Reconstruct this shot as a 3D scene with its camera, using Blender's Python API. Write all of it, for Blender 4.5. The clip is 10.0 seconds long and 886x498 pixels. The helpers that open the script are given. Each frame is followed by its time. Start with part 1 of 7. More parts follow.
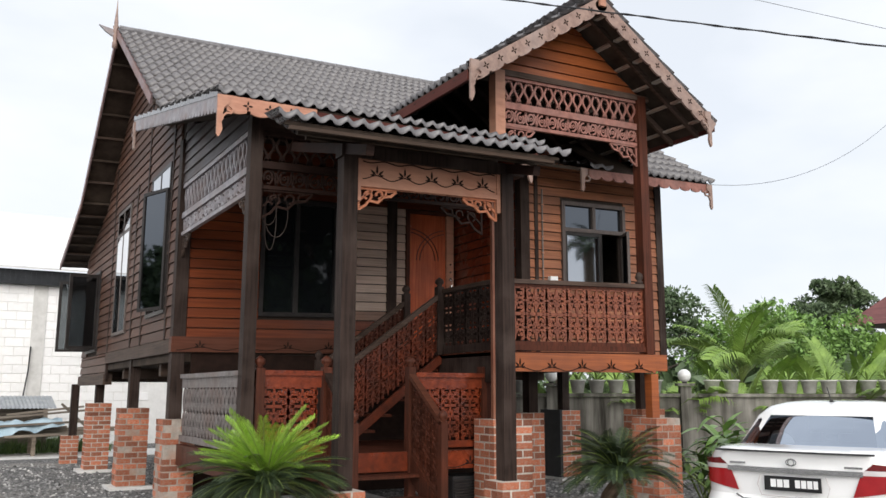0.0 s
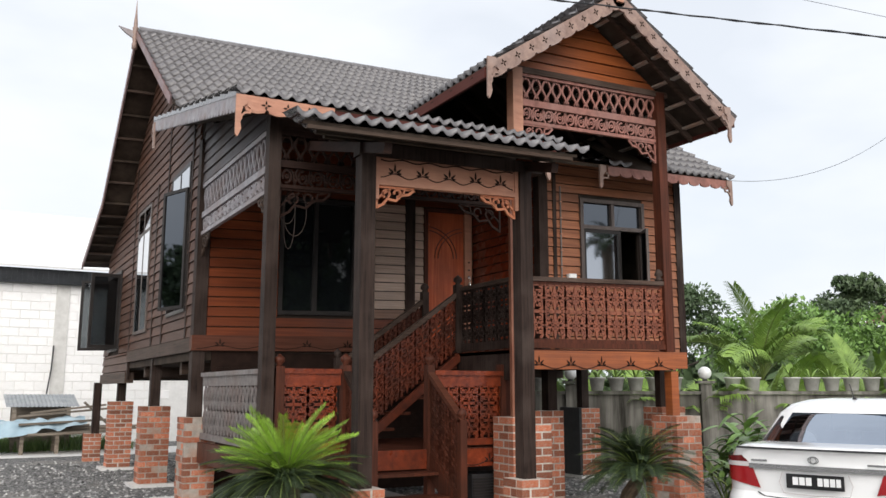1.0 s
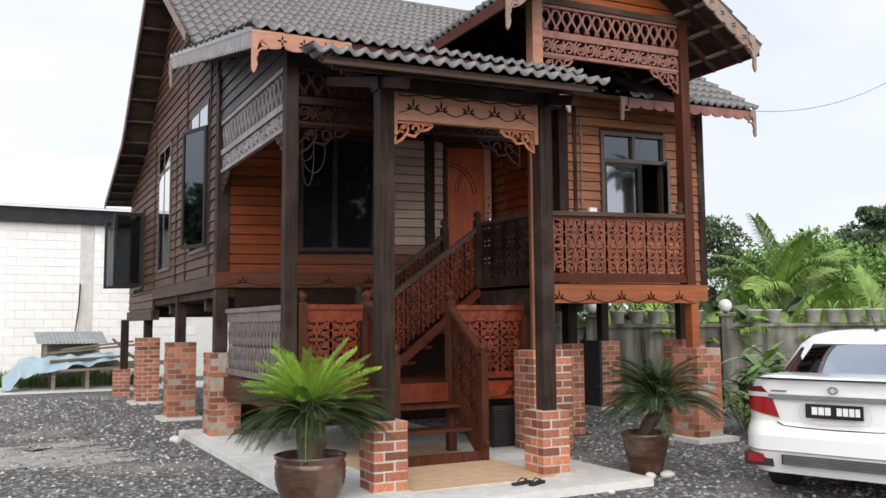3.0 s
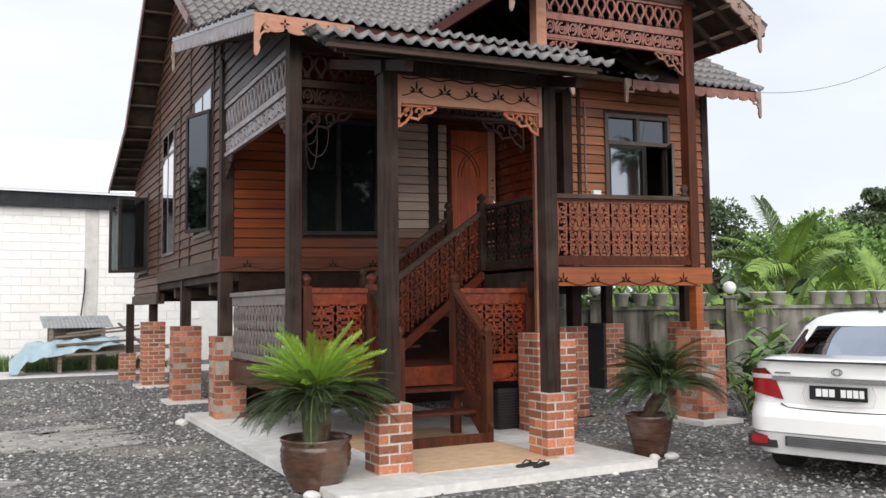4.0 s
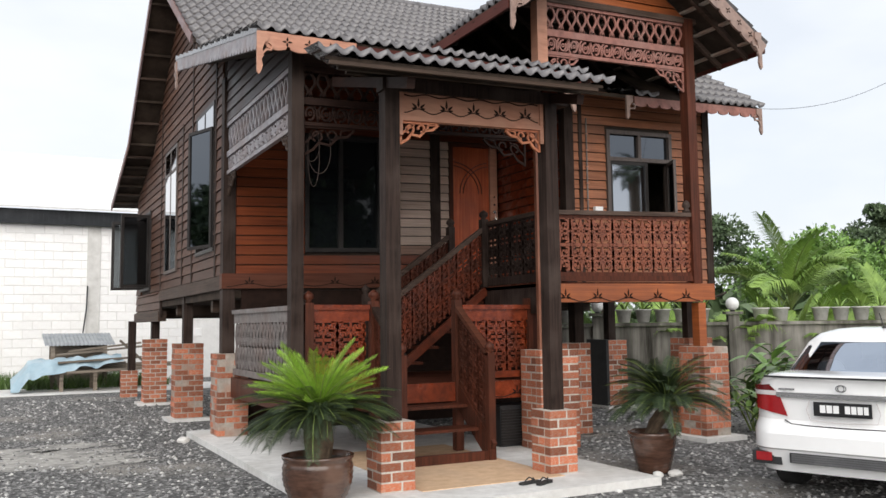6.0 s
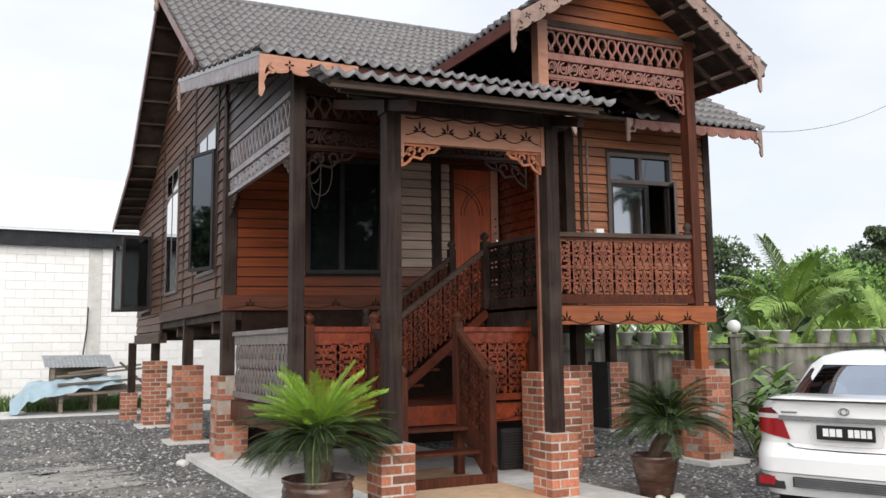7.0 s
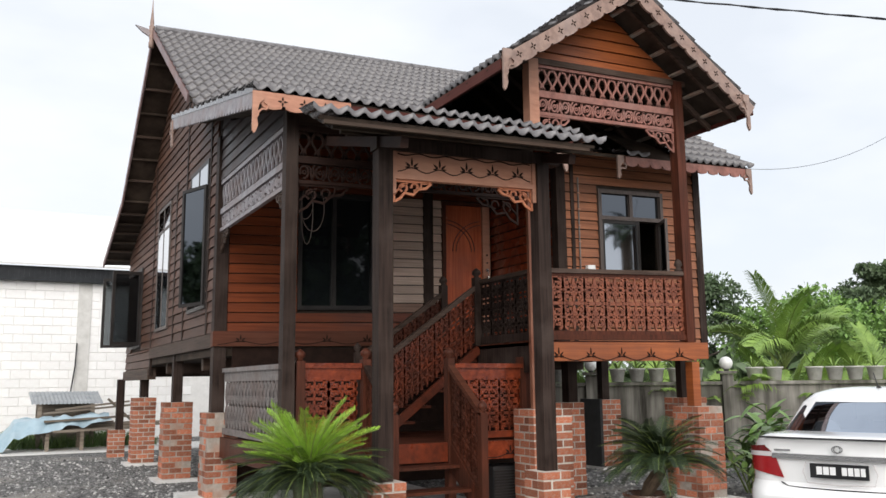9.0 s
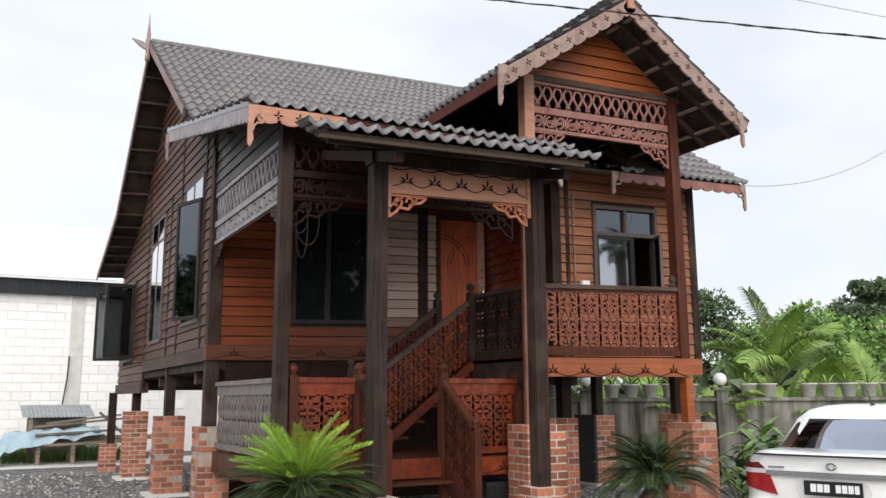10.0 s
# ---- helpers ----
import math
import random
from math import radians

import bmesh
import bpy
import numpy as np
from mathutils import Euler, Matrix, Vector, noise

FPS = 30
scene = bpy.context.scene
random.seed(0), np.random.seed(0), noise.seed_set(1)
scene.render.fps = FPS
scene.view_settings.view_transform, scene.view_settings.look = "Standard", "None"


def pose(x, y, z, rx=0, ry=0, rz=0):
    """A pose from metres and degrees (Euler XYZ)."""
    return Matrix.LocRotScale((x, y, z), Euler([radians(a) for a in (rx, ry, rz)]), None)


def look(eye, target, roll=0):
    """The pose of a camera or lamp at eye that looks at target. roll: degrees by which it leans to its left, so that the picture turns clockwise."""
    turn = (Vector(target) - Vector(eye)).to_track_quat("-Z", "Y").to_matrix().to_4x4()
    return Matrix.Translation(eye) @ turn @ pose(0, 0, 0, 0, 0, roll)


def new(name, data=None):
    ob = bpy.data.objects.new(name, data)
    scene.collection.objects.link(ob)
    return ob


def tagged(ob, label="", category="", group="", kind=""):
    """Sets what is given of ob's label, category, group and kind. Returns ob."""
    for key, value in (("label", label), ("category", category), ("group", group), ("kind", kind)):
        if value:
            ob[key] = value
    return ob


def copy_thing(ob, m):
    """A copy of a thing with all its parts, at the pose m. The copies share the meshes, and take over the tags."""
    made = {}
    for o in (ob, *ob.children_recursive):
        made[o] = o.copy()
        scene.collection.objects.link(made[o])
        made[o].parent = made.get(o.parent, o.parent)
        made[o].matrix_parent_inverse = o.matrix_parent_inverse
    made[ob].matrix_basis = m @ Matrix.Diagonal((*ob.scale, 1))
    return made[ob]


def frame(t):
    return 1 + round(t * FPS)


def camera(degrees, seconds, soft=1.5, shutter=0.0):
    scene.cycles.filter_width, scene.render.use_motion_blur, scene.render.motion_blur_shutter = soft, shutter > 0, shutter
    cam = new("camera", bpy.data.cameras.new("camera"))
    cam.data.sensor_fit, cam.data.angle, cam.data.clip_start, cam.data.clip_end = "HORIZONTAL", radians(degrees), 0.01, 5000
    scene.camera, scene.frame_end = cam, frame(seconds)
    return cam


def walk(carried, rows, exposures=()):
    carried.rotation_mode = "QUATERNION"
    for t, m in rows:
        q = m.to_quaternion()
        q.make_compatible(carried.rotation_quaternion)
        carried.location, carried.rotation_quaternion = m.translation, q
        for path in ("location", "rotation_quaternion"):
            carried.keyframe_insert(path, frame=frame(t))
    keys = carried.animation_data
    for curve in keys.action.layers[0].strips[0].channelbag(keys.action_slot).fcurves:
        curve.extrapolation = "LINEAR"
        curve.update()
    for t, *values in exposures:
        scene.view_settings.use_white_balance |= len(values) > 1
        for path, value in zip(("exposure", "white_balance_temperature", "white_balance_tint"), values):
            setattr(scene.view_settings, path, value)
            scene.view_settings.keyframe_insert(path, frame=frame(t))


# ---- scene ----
# ================= camera: held by hand, tilts down and up again =================
cam = camera(55.19, 10.0)
TURNS = [
    (0.0, 99.614, -0.108, -30.536),
    (0.5, 99.538, -0.085, -29.985),
    (1.0, 99.475, -0.034, -29.275),
    (1.5, 99.445, 0.061, -28.589),
    (2.0, 98.092, 0.243, -28.266),
    (2.5, 96.357, 0.324, -28.047),
    (4.0, 93.987, 0.593, -27.583),
    (4.5, 93.861, 0.666, -27.454),
    (5.0, 93.957, 0.732, -27.389),
    (5.5, 94.494, 0.744, -27.418),
    (7.0, 96.597, 0.632, -27.374),
    (7.5, 97.521, 0.631, -27.320),
    (8.0, 98.051, 0.593, -27.302),
    (8.5, 98.562, 0.564, -27.531),
    (9.0, 99.024, 0.585, -27.940),
    (9.5, 99.460, 0.454, -28.159),
    (10.0, 100.007, 0.306, -28.352)]
walk(cam, [(t, pose(0, 0, 1.58, rx, ry, rz)) for t, rx, ry, rz in TURNS])

# ================= light: bright overcast sky, weak wide sun from the front =================
SUN_AZ, SUN_EL = radians(203), radians(27)
world = bpy.data.worlds.new("overcast_sky")
scene.world = world
world.use_nodes = True
wn, wl = world.node_tree.nodes, world.node_tree.links
wn.clear()
w_out = wn.new("ShaderNodeOutputWorld")
w_bg = wn.new("ShaderNodeBackground")
w_sky = wn.new("ShaderNodeTexSky")
w_sky.sky_type, w_sky.sun_disc = "NISHITA", False
w_sky.sun_elevation, w_sky.sun_rotation = SUN_EL, SUN_AZ
w_sky.dust_density, w_sky.air_density = 3.0, 1.0
w_gain = wn.new("ShaderNodeVectorMath")
w_gain.operation = "SCALE"
w_gain.inputs[3].default_value = 0.11
w_co = wn.new("ShaderNodeTexCoord")
w_map = wn.new("ShaderNodeMapping")
w_map.inputs["Scale"].default_value = (1.0, 1.0, 2.6)
w_cloud = wn.new("ShaderNodeTexNoise")
w_cloud.inputs["Scale"].default_value = 2.1
w_cloud.inputs["Detail"].default_value = 5.0
w_cloud.inputs["Roughness"].default_value = 0.5
w_ramp = wn.new("ShaderNodeMapRange")
w_ramp.inputs[1].default_value, w_ramp.inputs[2].default_value = 0.36, 0.56
w_ramp.inputs[3].default_value, w_ramp.inputs[4].default_value = 0.78, 0.985
w_mix = wn.new("ShaderNodeMix")
w_mix.data_type = "RGBA"
w_mix.inputs[7].default_value = (0.80, 0.83, 0.875, 1)
wl.new(w_co.outputs["Generated"], w_map.inputs["Vector"])
wl.new(w_map.outputs["Vector"], w_cloud.inputs["Vector"])
wl.new(w_cloud.outputs["Fac"], w_ramp.inputs[0])
wl.new(w_sky.outputs["Color"], w_gain.inputs[0])
wl.new(w_ramp.outputs[0], w_mix.inputs[0])
wl.new(w_gain.outputs[0], w_mix.inputs[6])
wl.new(w_mix.outputs[2], w_bg.inputs["Color"])
w_bg.inputs["Strength"].default_value = 1.25
wl.new(w_bg.outputs[0], w_out.inputs["Surface"])

sun_data = bpy.data.lights.new("sun", "SUN")
sun_data.energy, sun_data.angle, sun_data.color = 3.3, radians(72), (1.0, 0.96, 0.91)
sun = new("sun", sun_data)
sun.matrix_world = look((4 - 20 * math.sin(SUN_AZ - math.pi), 8 - 20 * math.cos(SUN_AZ - math.pi), 1 + 20 * math.tan(SUN_EL)), (4, 8, 1))

# ================= materials =================


def node_material(name):
    m = bpy.data.materials.new(name)
    m.use_nodes = True
    n = m.node_tree.nodes
    return m, n, m.node_tree.links, n["Principled BSDF"]


def ramp_node(n, stops):
    r = n.new("ShaderNodeValToRGB")
    e = r.color_ramp.elements
    while len(e) < len(stops):
        e.new(0.5)
    for i, (p, c) in enumerate(stops):
        e[i].position, e[i].color = p, (*c, 1)
    return r


def mix_node(n, kind="MIX"):
    x = n.new("ShaderNodeMix")
    x.data_type, x.blend_type = "RGBA", kind
    return x


def surface(name, dark, light, rough=0.6, grain=(6, 6, 6), detail=1.0, bump=0.15, stain=None, stain_scale=1.2, stain_amount=0.5,
            vary=0.0, metal=0.0, coat=0.0, spec=0.5, rough_vary=0.12, island=False):
    """Two scales of variation: a fine grain between two colours and a coarse stain, with relief."""
    m, n, l, b = node_material(name)
    co = n.new("ShaderNodeTexCoord")
    mp = n.new("ShaderNodeMapping")
    mp.inputs["Scale"].default_value = grain
    fine = n.new("ShaderNodeTexNoise")
    fine.inputs["Scale"].default_value, fine.inputs["Detail"].default_value, fine.inputs["Roughness"].default_value = detail, 6, 0.62
    l.new(co.outputs["Object"], mp.inputs["Vector"])
    l.new(mp.outputs["Vector"], fine.inputs["Vector"])
    r = ramp_node(n, [(0.30, dark), (0.70, light)])
    l.new(fine.outputs["Fac"], r.inputs["Fac"])
    colour = r.outputs["Color"]
    coarse = n.new("ShaderNodeTexNoise")
    coarse.inputs["Scale"].default_value, coarse.inputs["Detail"].default_value = stain_scale, 4
    l.new(co.outputs["Object"], coarse.inputs["Vector"])
    if stain:
        f = n.new("ShaderNodeMapRange")
        f.inputs[1].default_value, f.inputs[2].default_value, f.inputs[4].default_value = 0.45, 0.68, stain_amount
        l.new(coarse.outputs["Fac"], f.inputs[0])
        x = mix_node(n)
        l.new(f.outputs[0], x.inputs[0])
        l.new(colour, x.inputs[6])
        x.inputs[7].default_value = (*stain, 1)
        colour = x.outputs[2]
    if vary:
        if island:
            info = n.new("ShaderNodeNewGeometry").outputs["Random Per Island"]
        else:
            info = n.new("ShaderNodeObjectInfo").outputs["Random"]
        v = n.new("ShaderNodeMapRange")
        v.inputs[3].default_value, v.inputs[4].default_value = 1 - vary, 1 + vary
        l.new(info, v.inputs[0])
        h = n.new("ShaderNodeHueSaturation")
        l.new(v.outputs[0], h.inputs["Value"])
        l.new(colour, h.inputs["Color"])
        colour = h.outputs["Color"]
    l.new(colour, b.inputs["Base Color"])
    q = n.new("ShaderNodeMapRange")
    q.inputs[3].default_value, q.inputs[4].default_value = max(rough - rough_vary, 0.02), min(rough + rough_vary, 1)
    l.new(coarse.outputs["Fac"], q.inputs[0])
    l.new(q.outputs[0], b.inputs["Roughness"])
    b.inputs["Metallic"].default_value = metal
    b.inputs["Specular IOR Level"].default_value = spec
    b.inputs["Coat Weight"].default_value = coat
    b.inputs["Coat Roughness"].default_value = 0.15
    if bump:
        k = n.new("ShaderNodeBump")
        k.inputs["Strength"].default_value, k.inputs["Distance"].default_value = bump, 0.02
        l.new(fine.outputs["Fac"], k.inputs["Height"])
        l.new(k.outputs["Normal"], b.inputs["Normal"])
    return m


HOR, VER = (1.2, 1.2, 38), (34, 34, 1.6)
weathered = surface("weathered_siding", (0.060, 0.028, 0.019), (0.140, 0.070, 0.046), 0.5, HOR, stain=(0.135, 0.095, 0.080), stain_scale=1.6, vary=0.2, bump=0.2, spec=0.15)
blued_siding = surface("blue_grey_siding", (0.050, 0.042, 0.042), (0.120, 0.105, 0.108), 0.42, HOR, stain=(0.10, 0.065, 0.05), stain_scale=1.4, vary=0.25, bump=0.2, spec=0.15)
grey_siding = surface("greyed_siding", (0.42, 0.29, 0.22), (0.68, 0.51, 0.41), 0.34, HOR, stain=(0.42, 0.33, 0.28), stain_scale=2.0, vary=0.25, bump=0.2)
tan_siding = surface("tan_weathered_siding", (0.15, 0.088, 0.062), (0.28, 0.17, 0.125), 0.45, HOR, stain=(0.20, 0.14, 0.115), stain_scale=2.0, vary=0.25, bump=0.2, spec=0.25)
orange_wood = surface("orange_varnished_wood", (0.24, 0.062, 0.018), (0.44, 0.125, 0.034), 0.42, HOR, stain=(0.17, 0.05, 0.02), stain_scale=1.1, stain_amount=0.55, vary=0.16, coat=0.15)
# Darker copy of orange_wood: the veranda's shade is put into its colour.
veranda_wood = surface("shade_darkened_veranda_wood", (0.095, 0.021, 0.008), (0.20, 0.048, 0.015), 0.42, HOR, stain=(0.10, 0.03, 0.014), stain_scale=1.1, stain_amount=0.55, vary=0.16, coat=0.15, spec=0.25)
russet = surface("russet_siding", (0.20, 0.075, 0.038), (0.40, 0.165, 0.085), 0.48, HOR, stain=(0.17, 0.09, 0.065), stain_scale=1.8, vary=0.22, bump=0.2, spec=0.25)
dark_post = surface("dark_weathered_post", (0.011, 0.0065, 0.005), (0.048, 0.030, 0.024), 0.62, VER, stain=(0.072, 0.052, 0.044), stain_scale=2.4, stain_amount=0.6, bump=0.25, spec=0.15)
dark_beam = surface("dark_weathered_beam", (0.028, 0.018, 0.014), (0.10, 0.066, 0.05), 0.6, HOR, stain=(0.14, 0.10, 0.085), stain_scale=2.0, stain_amount=0.5, bump=0.25, spec=0.15)
brown_beam = surface("brown_carved_beam", (0.060, 0.020, 0.012), (0.13, 0.045, 0.026), 0.5, HOR, stain=(0.10, 0.045, 0.03), vary=0.1, spec=0.15)
red_wood = surface("red_brown_varnished_wood", (0.10, 0.017, 0.007), (0.28, 0.052, 0.018), 0.28, (10, 10, 10), stain=(0.06, 0.018, 0.010), stain_scale=2.2, stain_amount=0.7, coat=0.2)
deep_red = surface("deep_red_varnished_wood", (0.060, 0.014, 0.007), (0.17, 0.036, 0.015), 0.34, (10, 10, 10), stain=(0.05, 0.018, 0.010), stain_scale=2.2, stain_amount=0.6, coat=0.15)
red_post = surface("red_brown_post", (0.040, 0.014, 0.009), (0.12, 0.036, 0.020), 0.45, VER, stain=(0.04, 0.018, 0.012), stain_scale=2.4, spec=0.15)
pink_wood = surface("faded_red_fretwork", (0.17, 0.066, 0.050), (0.36, 0.155, 0.120), 0.55, (9, 9, 9), stain=(0.25, 0.155, 0.135), stain_scale=2.2)
barge_wood = surface("faded_barge_board", (0.17, 0.105, 0.085), (0.35, 0.235, 0.19), 0.55, (9, 9, 9), stain=(0.33, 0.26, 0.235), stain_scale=1.6, stain_amount=0.7)
salmon_wood = surface("salmon_fresh_board", (0.32, 0.135, 0.082), (0.52, 0.245, 0.155), 0.5, (4, 4, 16), stain=(0.42, 0.23, 0.155), stain_scale=2.0)
faded_lilac = surface("faded_lilac_board", (0.16, 0.105, 0.105), (0.32, 0.225, 0.23), 0.55, (9, 9, 9), stain=(0.24, 0.12, 0.095), stain_scale=1.2, stain_amount=0.7)
silver_wood = surface("silvered_fretwork", (0.17, 0.155, 0.165), (0.38, 0.355, 0.38), 0.5, (9, 9, 9), stain=(0.24, 0.18, 0.165), stain_scale=2.6, stain_amount=0.6)
grey_rail = surface("greyed_railing", (0.10, 0.086, 0.082), (0.23, 0.205, 0.198), 0.55, (9, 9, 9), stain=(0.17, 0.12, 0.105), stain_scale=2.6, stain_amount=0.6)
door_wood = surface("red_orange_door_wood", (0.36, 0.062, 0.022), (0.62, 0.145, 0.050), 0.22, VER, stain=(0.20, 0.042, 0.018), stain_scale=1.6, coat=0.3)
# Near-black stands in for shade: in the carved cuts and under the house.
shade_dark = surface("painted_shade", (0.014, 0.008, 0.006), (0.03, 0.016, 0.012), 0.9, bump=0, spec=0.15)
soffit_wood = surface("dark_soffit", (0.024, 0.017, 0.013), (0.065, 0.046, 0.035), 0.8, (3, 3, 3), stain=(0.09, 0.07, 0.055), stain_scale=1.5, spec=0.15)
red_fascia = surface("dark_red_fascia", (0.045, 0.011, 0.009), (0.095, 0.024, 0.018), 0.6, HOR, stain=(0.13, 0.05, 0.04), spec=0.15)
tile_mat = surface("grey_concrete_roof_tile", (0.095, 0.090, 0.093), (0.195, 0.186, 0.192), 0.22, (7, 7, 7), detail=1.6, stain=(0.18, 0.168, 0.165), stain_scale=0.9, stain_amount=0.35, vary=0.06, bump=0.06)
tile_field_mat = surface("grey_concrete_roof_tile_field", (0.095, 0.090, 0.093), (0.195, 0.186, 0.192), 0.22, (7, 7, 7), detail=1.6, stain=(0.18, 0.168, 0.165), stain_scale=0.9, stain_amount=0.35, vary=0.06, bump=0.06, island=True)
brick_mat = surface("orange_red_brick", (0.24, 0.062, 0.030), (0.56, 0.178, 0.085), 0.85, (26, 26, 26), detail=1.4, stain=(0.38, 0.28, 0.22), stain_scale=6.5, stain_amount=0.6, vary=0.5, bump=0.5)
mortar_mat = surface("pale_mortar", (0.42, 0.38, 0.33), (0.62, 0.57, 0.51), 0.95, (30, 30, 30), stain=(0.30, 0.22, 0.18), stain_scale=4.0, bump=0.3)
render_mat = surface("smeared_cement", (0.27, 0.235, 0.20), (0.44, 0.39, 0.34), 0.95, (14, 14, 14), stain=(0.36, 0.19, 0.13), stain_scale=4.0, stain_amount=0.7, bump=0.3)
concrete = surface("pale_concrete_slab", (0.58, 0.57, 0.555), (0.78, 0.77, 0.75), 0.85, (9, 9, 9), stain=(0.44, 0.42, 0.39), stain_scale=1.4, bump=0.12)
buff_screed = surface("buff_screed", (0.50, 0.33, 0.20), (0.66, 0.46, 0.30), 0.8, (9, 9, 9), stain=(0.48, 0.34, 0.24), stain_scale=2.0, bump=0.1)
wall_grey = surface("stained_cement_wall", (0.045, 0.042, 0.035), (0.34, 0.325, 0.29), 0.95, (5, 5, 0.35), detail=1.1, stain=(0.06, 0.056, 0.046), stain_scale=0.9, stain_amount=0.8, bump=0.2, spec=0.15)
block_white = surface("white_block", (0.80, 0.79, 0.78), (0.88, 0.875, 0.87), 0.9, (6, 6, 6), stain=(0.66, 0.645, 0.63), stain_scale=1.2, vary=0.04, bump=0.1)
block_joint = surface("block_joint", (0.70, 0.69, 0.675), (0.80, 0.79, 0.775), 0.95)
white_sheet = surface("white_roof_sheet", (0.80, 0.80, 0.80), (0.88, 0.88, 0.88), 0.5, bump=0)
dark_sheet = surface("dark_metal_fascia", (0.012, 0.014, 0.017), (0.030, 0.033, 0.038), 0.5, (3, 3, 3), bump=0, spec=0.2)
grey_sheet = surface("grey_zinc_sheet", (0.24, 0.26, 0.28), (0.38, 0.40, 0.42), 0.5, (3, 3, 3), metal=0.3)
frame_dark = surface("dark_grey_aluminium", (0.022, 0.020, 0.020), (0.045, 0.04, 0.038), 0.38, (3, 3, 3), bump=0, spec=0.15)
frame_brown = surface("brown_window_frame", (0.060, 0.045, 0.040), (0.12, 0.092, 0.08), 0.5, VER, bump=0.1)
eave_dark = surface("near_black_eave_wood", (0.012, 0.007, 0.006), (0.040, 0.020, 0.015), 0.6, HOR, stain=(0.055, 0.028, 0.022), stain_scale=2.2, bump=0.2, spec=0.15)
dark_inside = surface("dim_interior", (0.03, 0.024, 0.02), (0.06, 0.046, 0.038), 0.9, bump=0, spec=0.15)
black_metal = surface("black_metal", (0.012, 0.012, 0.013), (0.03, 0.03, 0.032), 0.5, bump=0)
chrome = surface("chrome", (0.72, 0.72, 0.72), (0.82, 0.82, 0.82), 0.16, metal=1.0, bump=0, rough_vary=0.04)
glaze = surface("brown_glazed_jar", (0.038, 0.018, 0.012), (0.105, 0.052, 0.034), 0.2, (5, 5, 26), stain=(0.21, 0.13, 0.095), stain_scale=3.0, coat=0.4, bump=0.08)
soil = surface("dark_soil", (0.02, 0.014, 0.01), (0.05, 0.036, 0.026), 1.0)


def glass_material(name, tint, rough=0.03, clear=0.15):
    """Dark tinted window glass: mirror-like reflection over a mostly opaque dark pane."""
    m, n, l, b = node_material(name)
    b.inputs["Base Color"].default_value = (*tint, 1)
    b.inputs["Roughness"].default_value = rough
    b.inputs["IOR"].default_value = 1.52
    b.inputs["Transmission Weight"].default_value = clear
    b.inputs["Specular IOR Level"].default_value = 0.4
    return m


dark_glass = glass_material("dark_tinted_glass", (0.010, 0.012, 0.014))
mirror_glass = glass_material("reflective_tinted_glass", (0.02, 0.022, 0.026))
mirror_glass.node_tree.nodes["Principled BSDF"].inputs["Metallic"].default_value = 1.0
mirror_glass.node_tree.nodes["Principled BSDF"].inputs["Base Color"].default_value = (0.40, 0.42, 0.45, 1)
mirror_glass.node_tree.nodes["Principled BSDF"].inputs["Transmission Weight"].default_value = 0.0

clear_glass, gn, gl, gb = node_material("smoky_clear_glass")
g_clear, g_gloss, g_mix = gn.new("ShaderNodeBsdfTransparent"), gn.new("ShaderNodeBsdfGlossy"), gn.new("ShaderNodeMixShader")
g_clear.inputs["Color"].default_value = (0.40, 0.42, 0.43, 1)
g_gloss.inputs["Roughness"].default_value = 0.03
g_gloss.inputs["Color"].default_value = (0.7, 0.75, 0.8, 1)
g_mix.inputs[0].default_value = 0.04
gl.new(g_clear.outputs[0], g_mix.inputs[1])
gl.new(g_gloss.outputs[0], g_mix.inputs[2])
gl.new(g_mix.outputs[0], gn["Material Output"].inputs["Surface"])

grey_glass = glass_material("grey_tinted_glass", (0.11, 0.12, 0.135))
grey_glass.node_tree.nodes["Principled BSDF"].inputs["Metallic"].default_value = 1.0
grey_glass.node_tree.nodes["Principled BSDF"].inputs["Transmission Weight"].default_value = 0.0

# ================= mesh helpers =================
FLOOR = 2.30


def lean(x, z):
    """The old house has settled: everything above its floor rises slightly along the front."""
    return z + 0.033 * (x - 2.8) * min(max((z - 1.6) / 1.2, 0), 1)


def basis_of(ob):
    m = Matrix.Identity(4)
    while ob:
        m = ob.matrix_parent_inverse @ ob.matrix_basis @ m if ob.parent else ob.matrix_basis @ m
        ob = ob.parent
    return m


def hold(ob, parent):
    if parent is not None:
        ob.parent = parent
        ob.matrix_parent_inverse = basis_of(parent).inverted()
    return ob


def part(name, bm, material, parent=None, label="", bevel=0.0, smooth=False, settle=False):
    """Links a bmesh as one mesh object under a thing or under a part."""
    if bevel:
        sharp = [e for e in bm.edges if len(e.link_faces) == 2 and e.calc_face_angle(0) > 0.5]
        bmesh.ops.bevel(bm, geom=sharp, offset=bevel, segments=1, affect="EDGES", clamp_overlap=True)
    bmesh.ops.recalc_face_normals(bm, faces=bm.faces[:])
    if settle:
        for v in bm.verts:
            v.co.z = lean(v.co.x, v.co.z)
    me = bpy.data.meshes.new(name)
    if smooth:
        for f in bm.faces:
            f.smooth = True
    bm.to_mesh(me)
    bm.free()
    for m in (material if isinstance(material, (list, tuple)) else [material]):
        me.materials.append(m)
    ob = new(name, me)
    if label:
        ob["label"] = label
    return hold(ob, parent)


def thing(name, at, label, category, group="", kind=""):
    e = new(name)
    e.location = at
    e.empty_display_size = 0.2
    return tagged(e, label, category, group, kind)


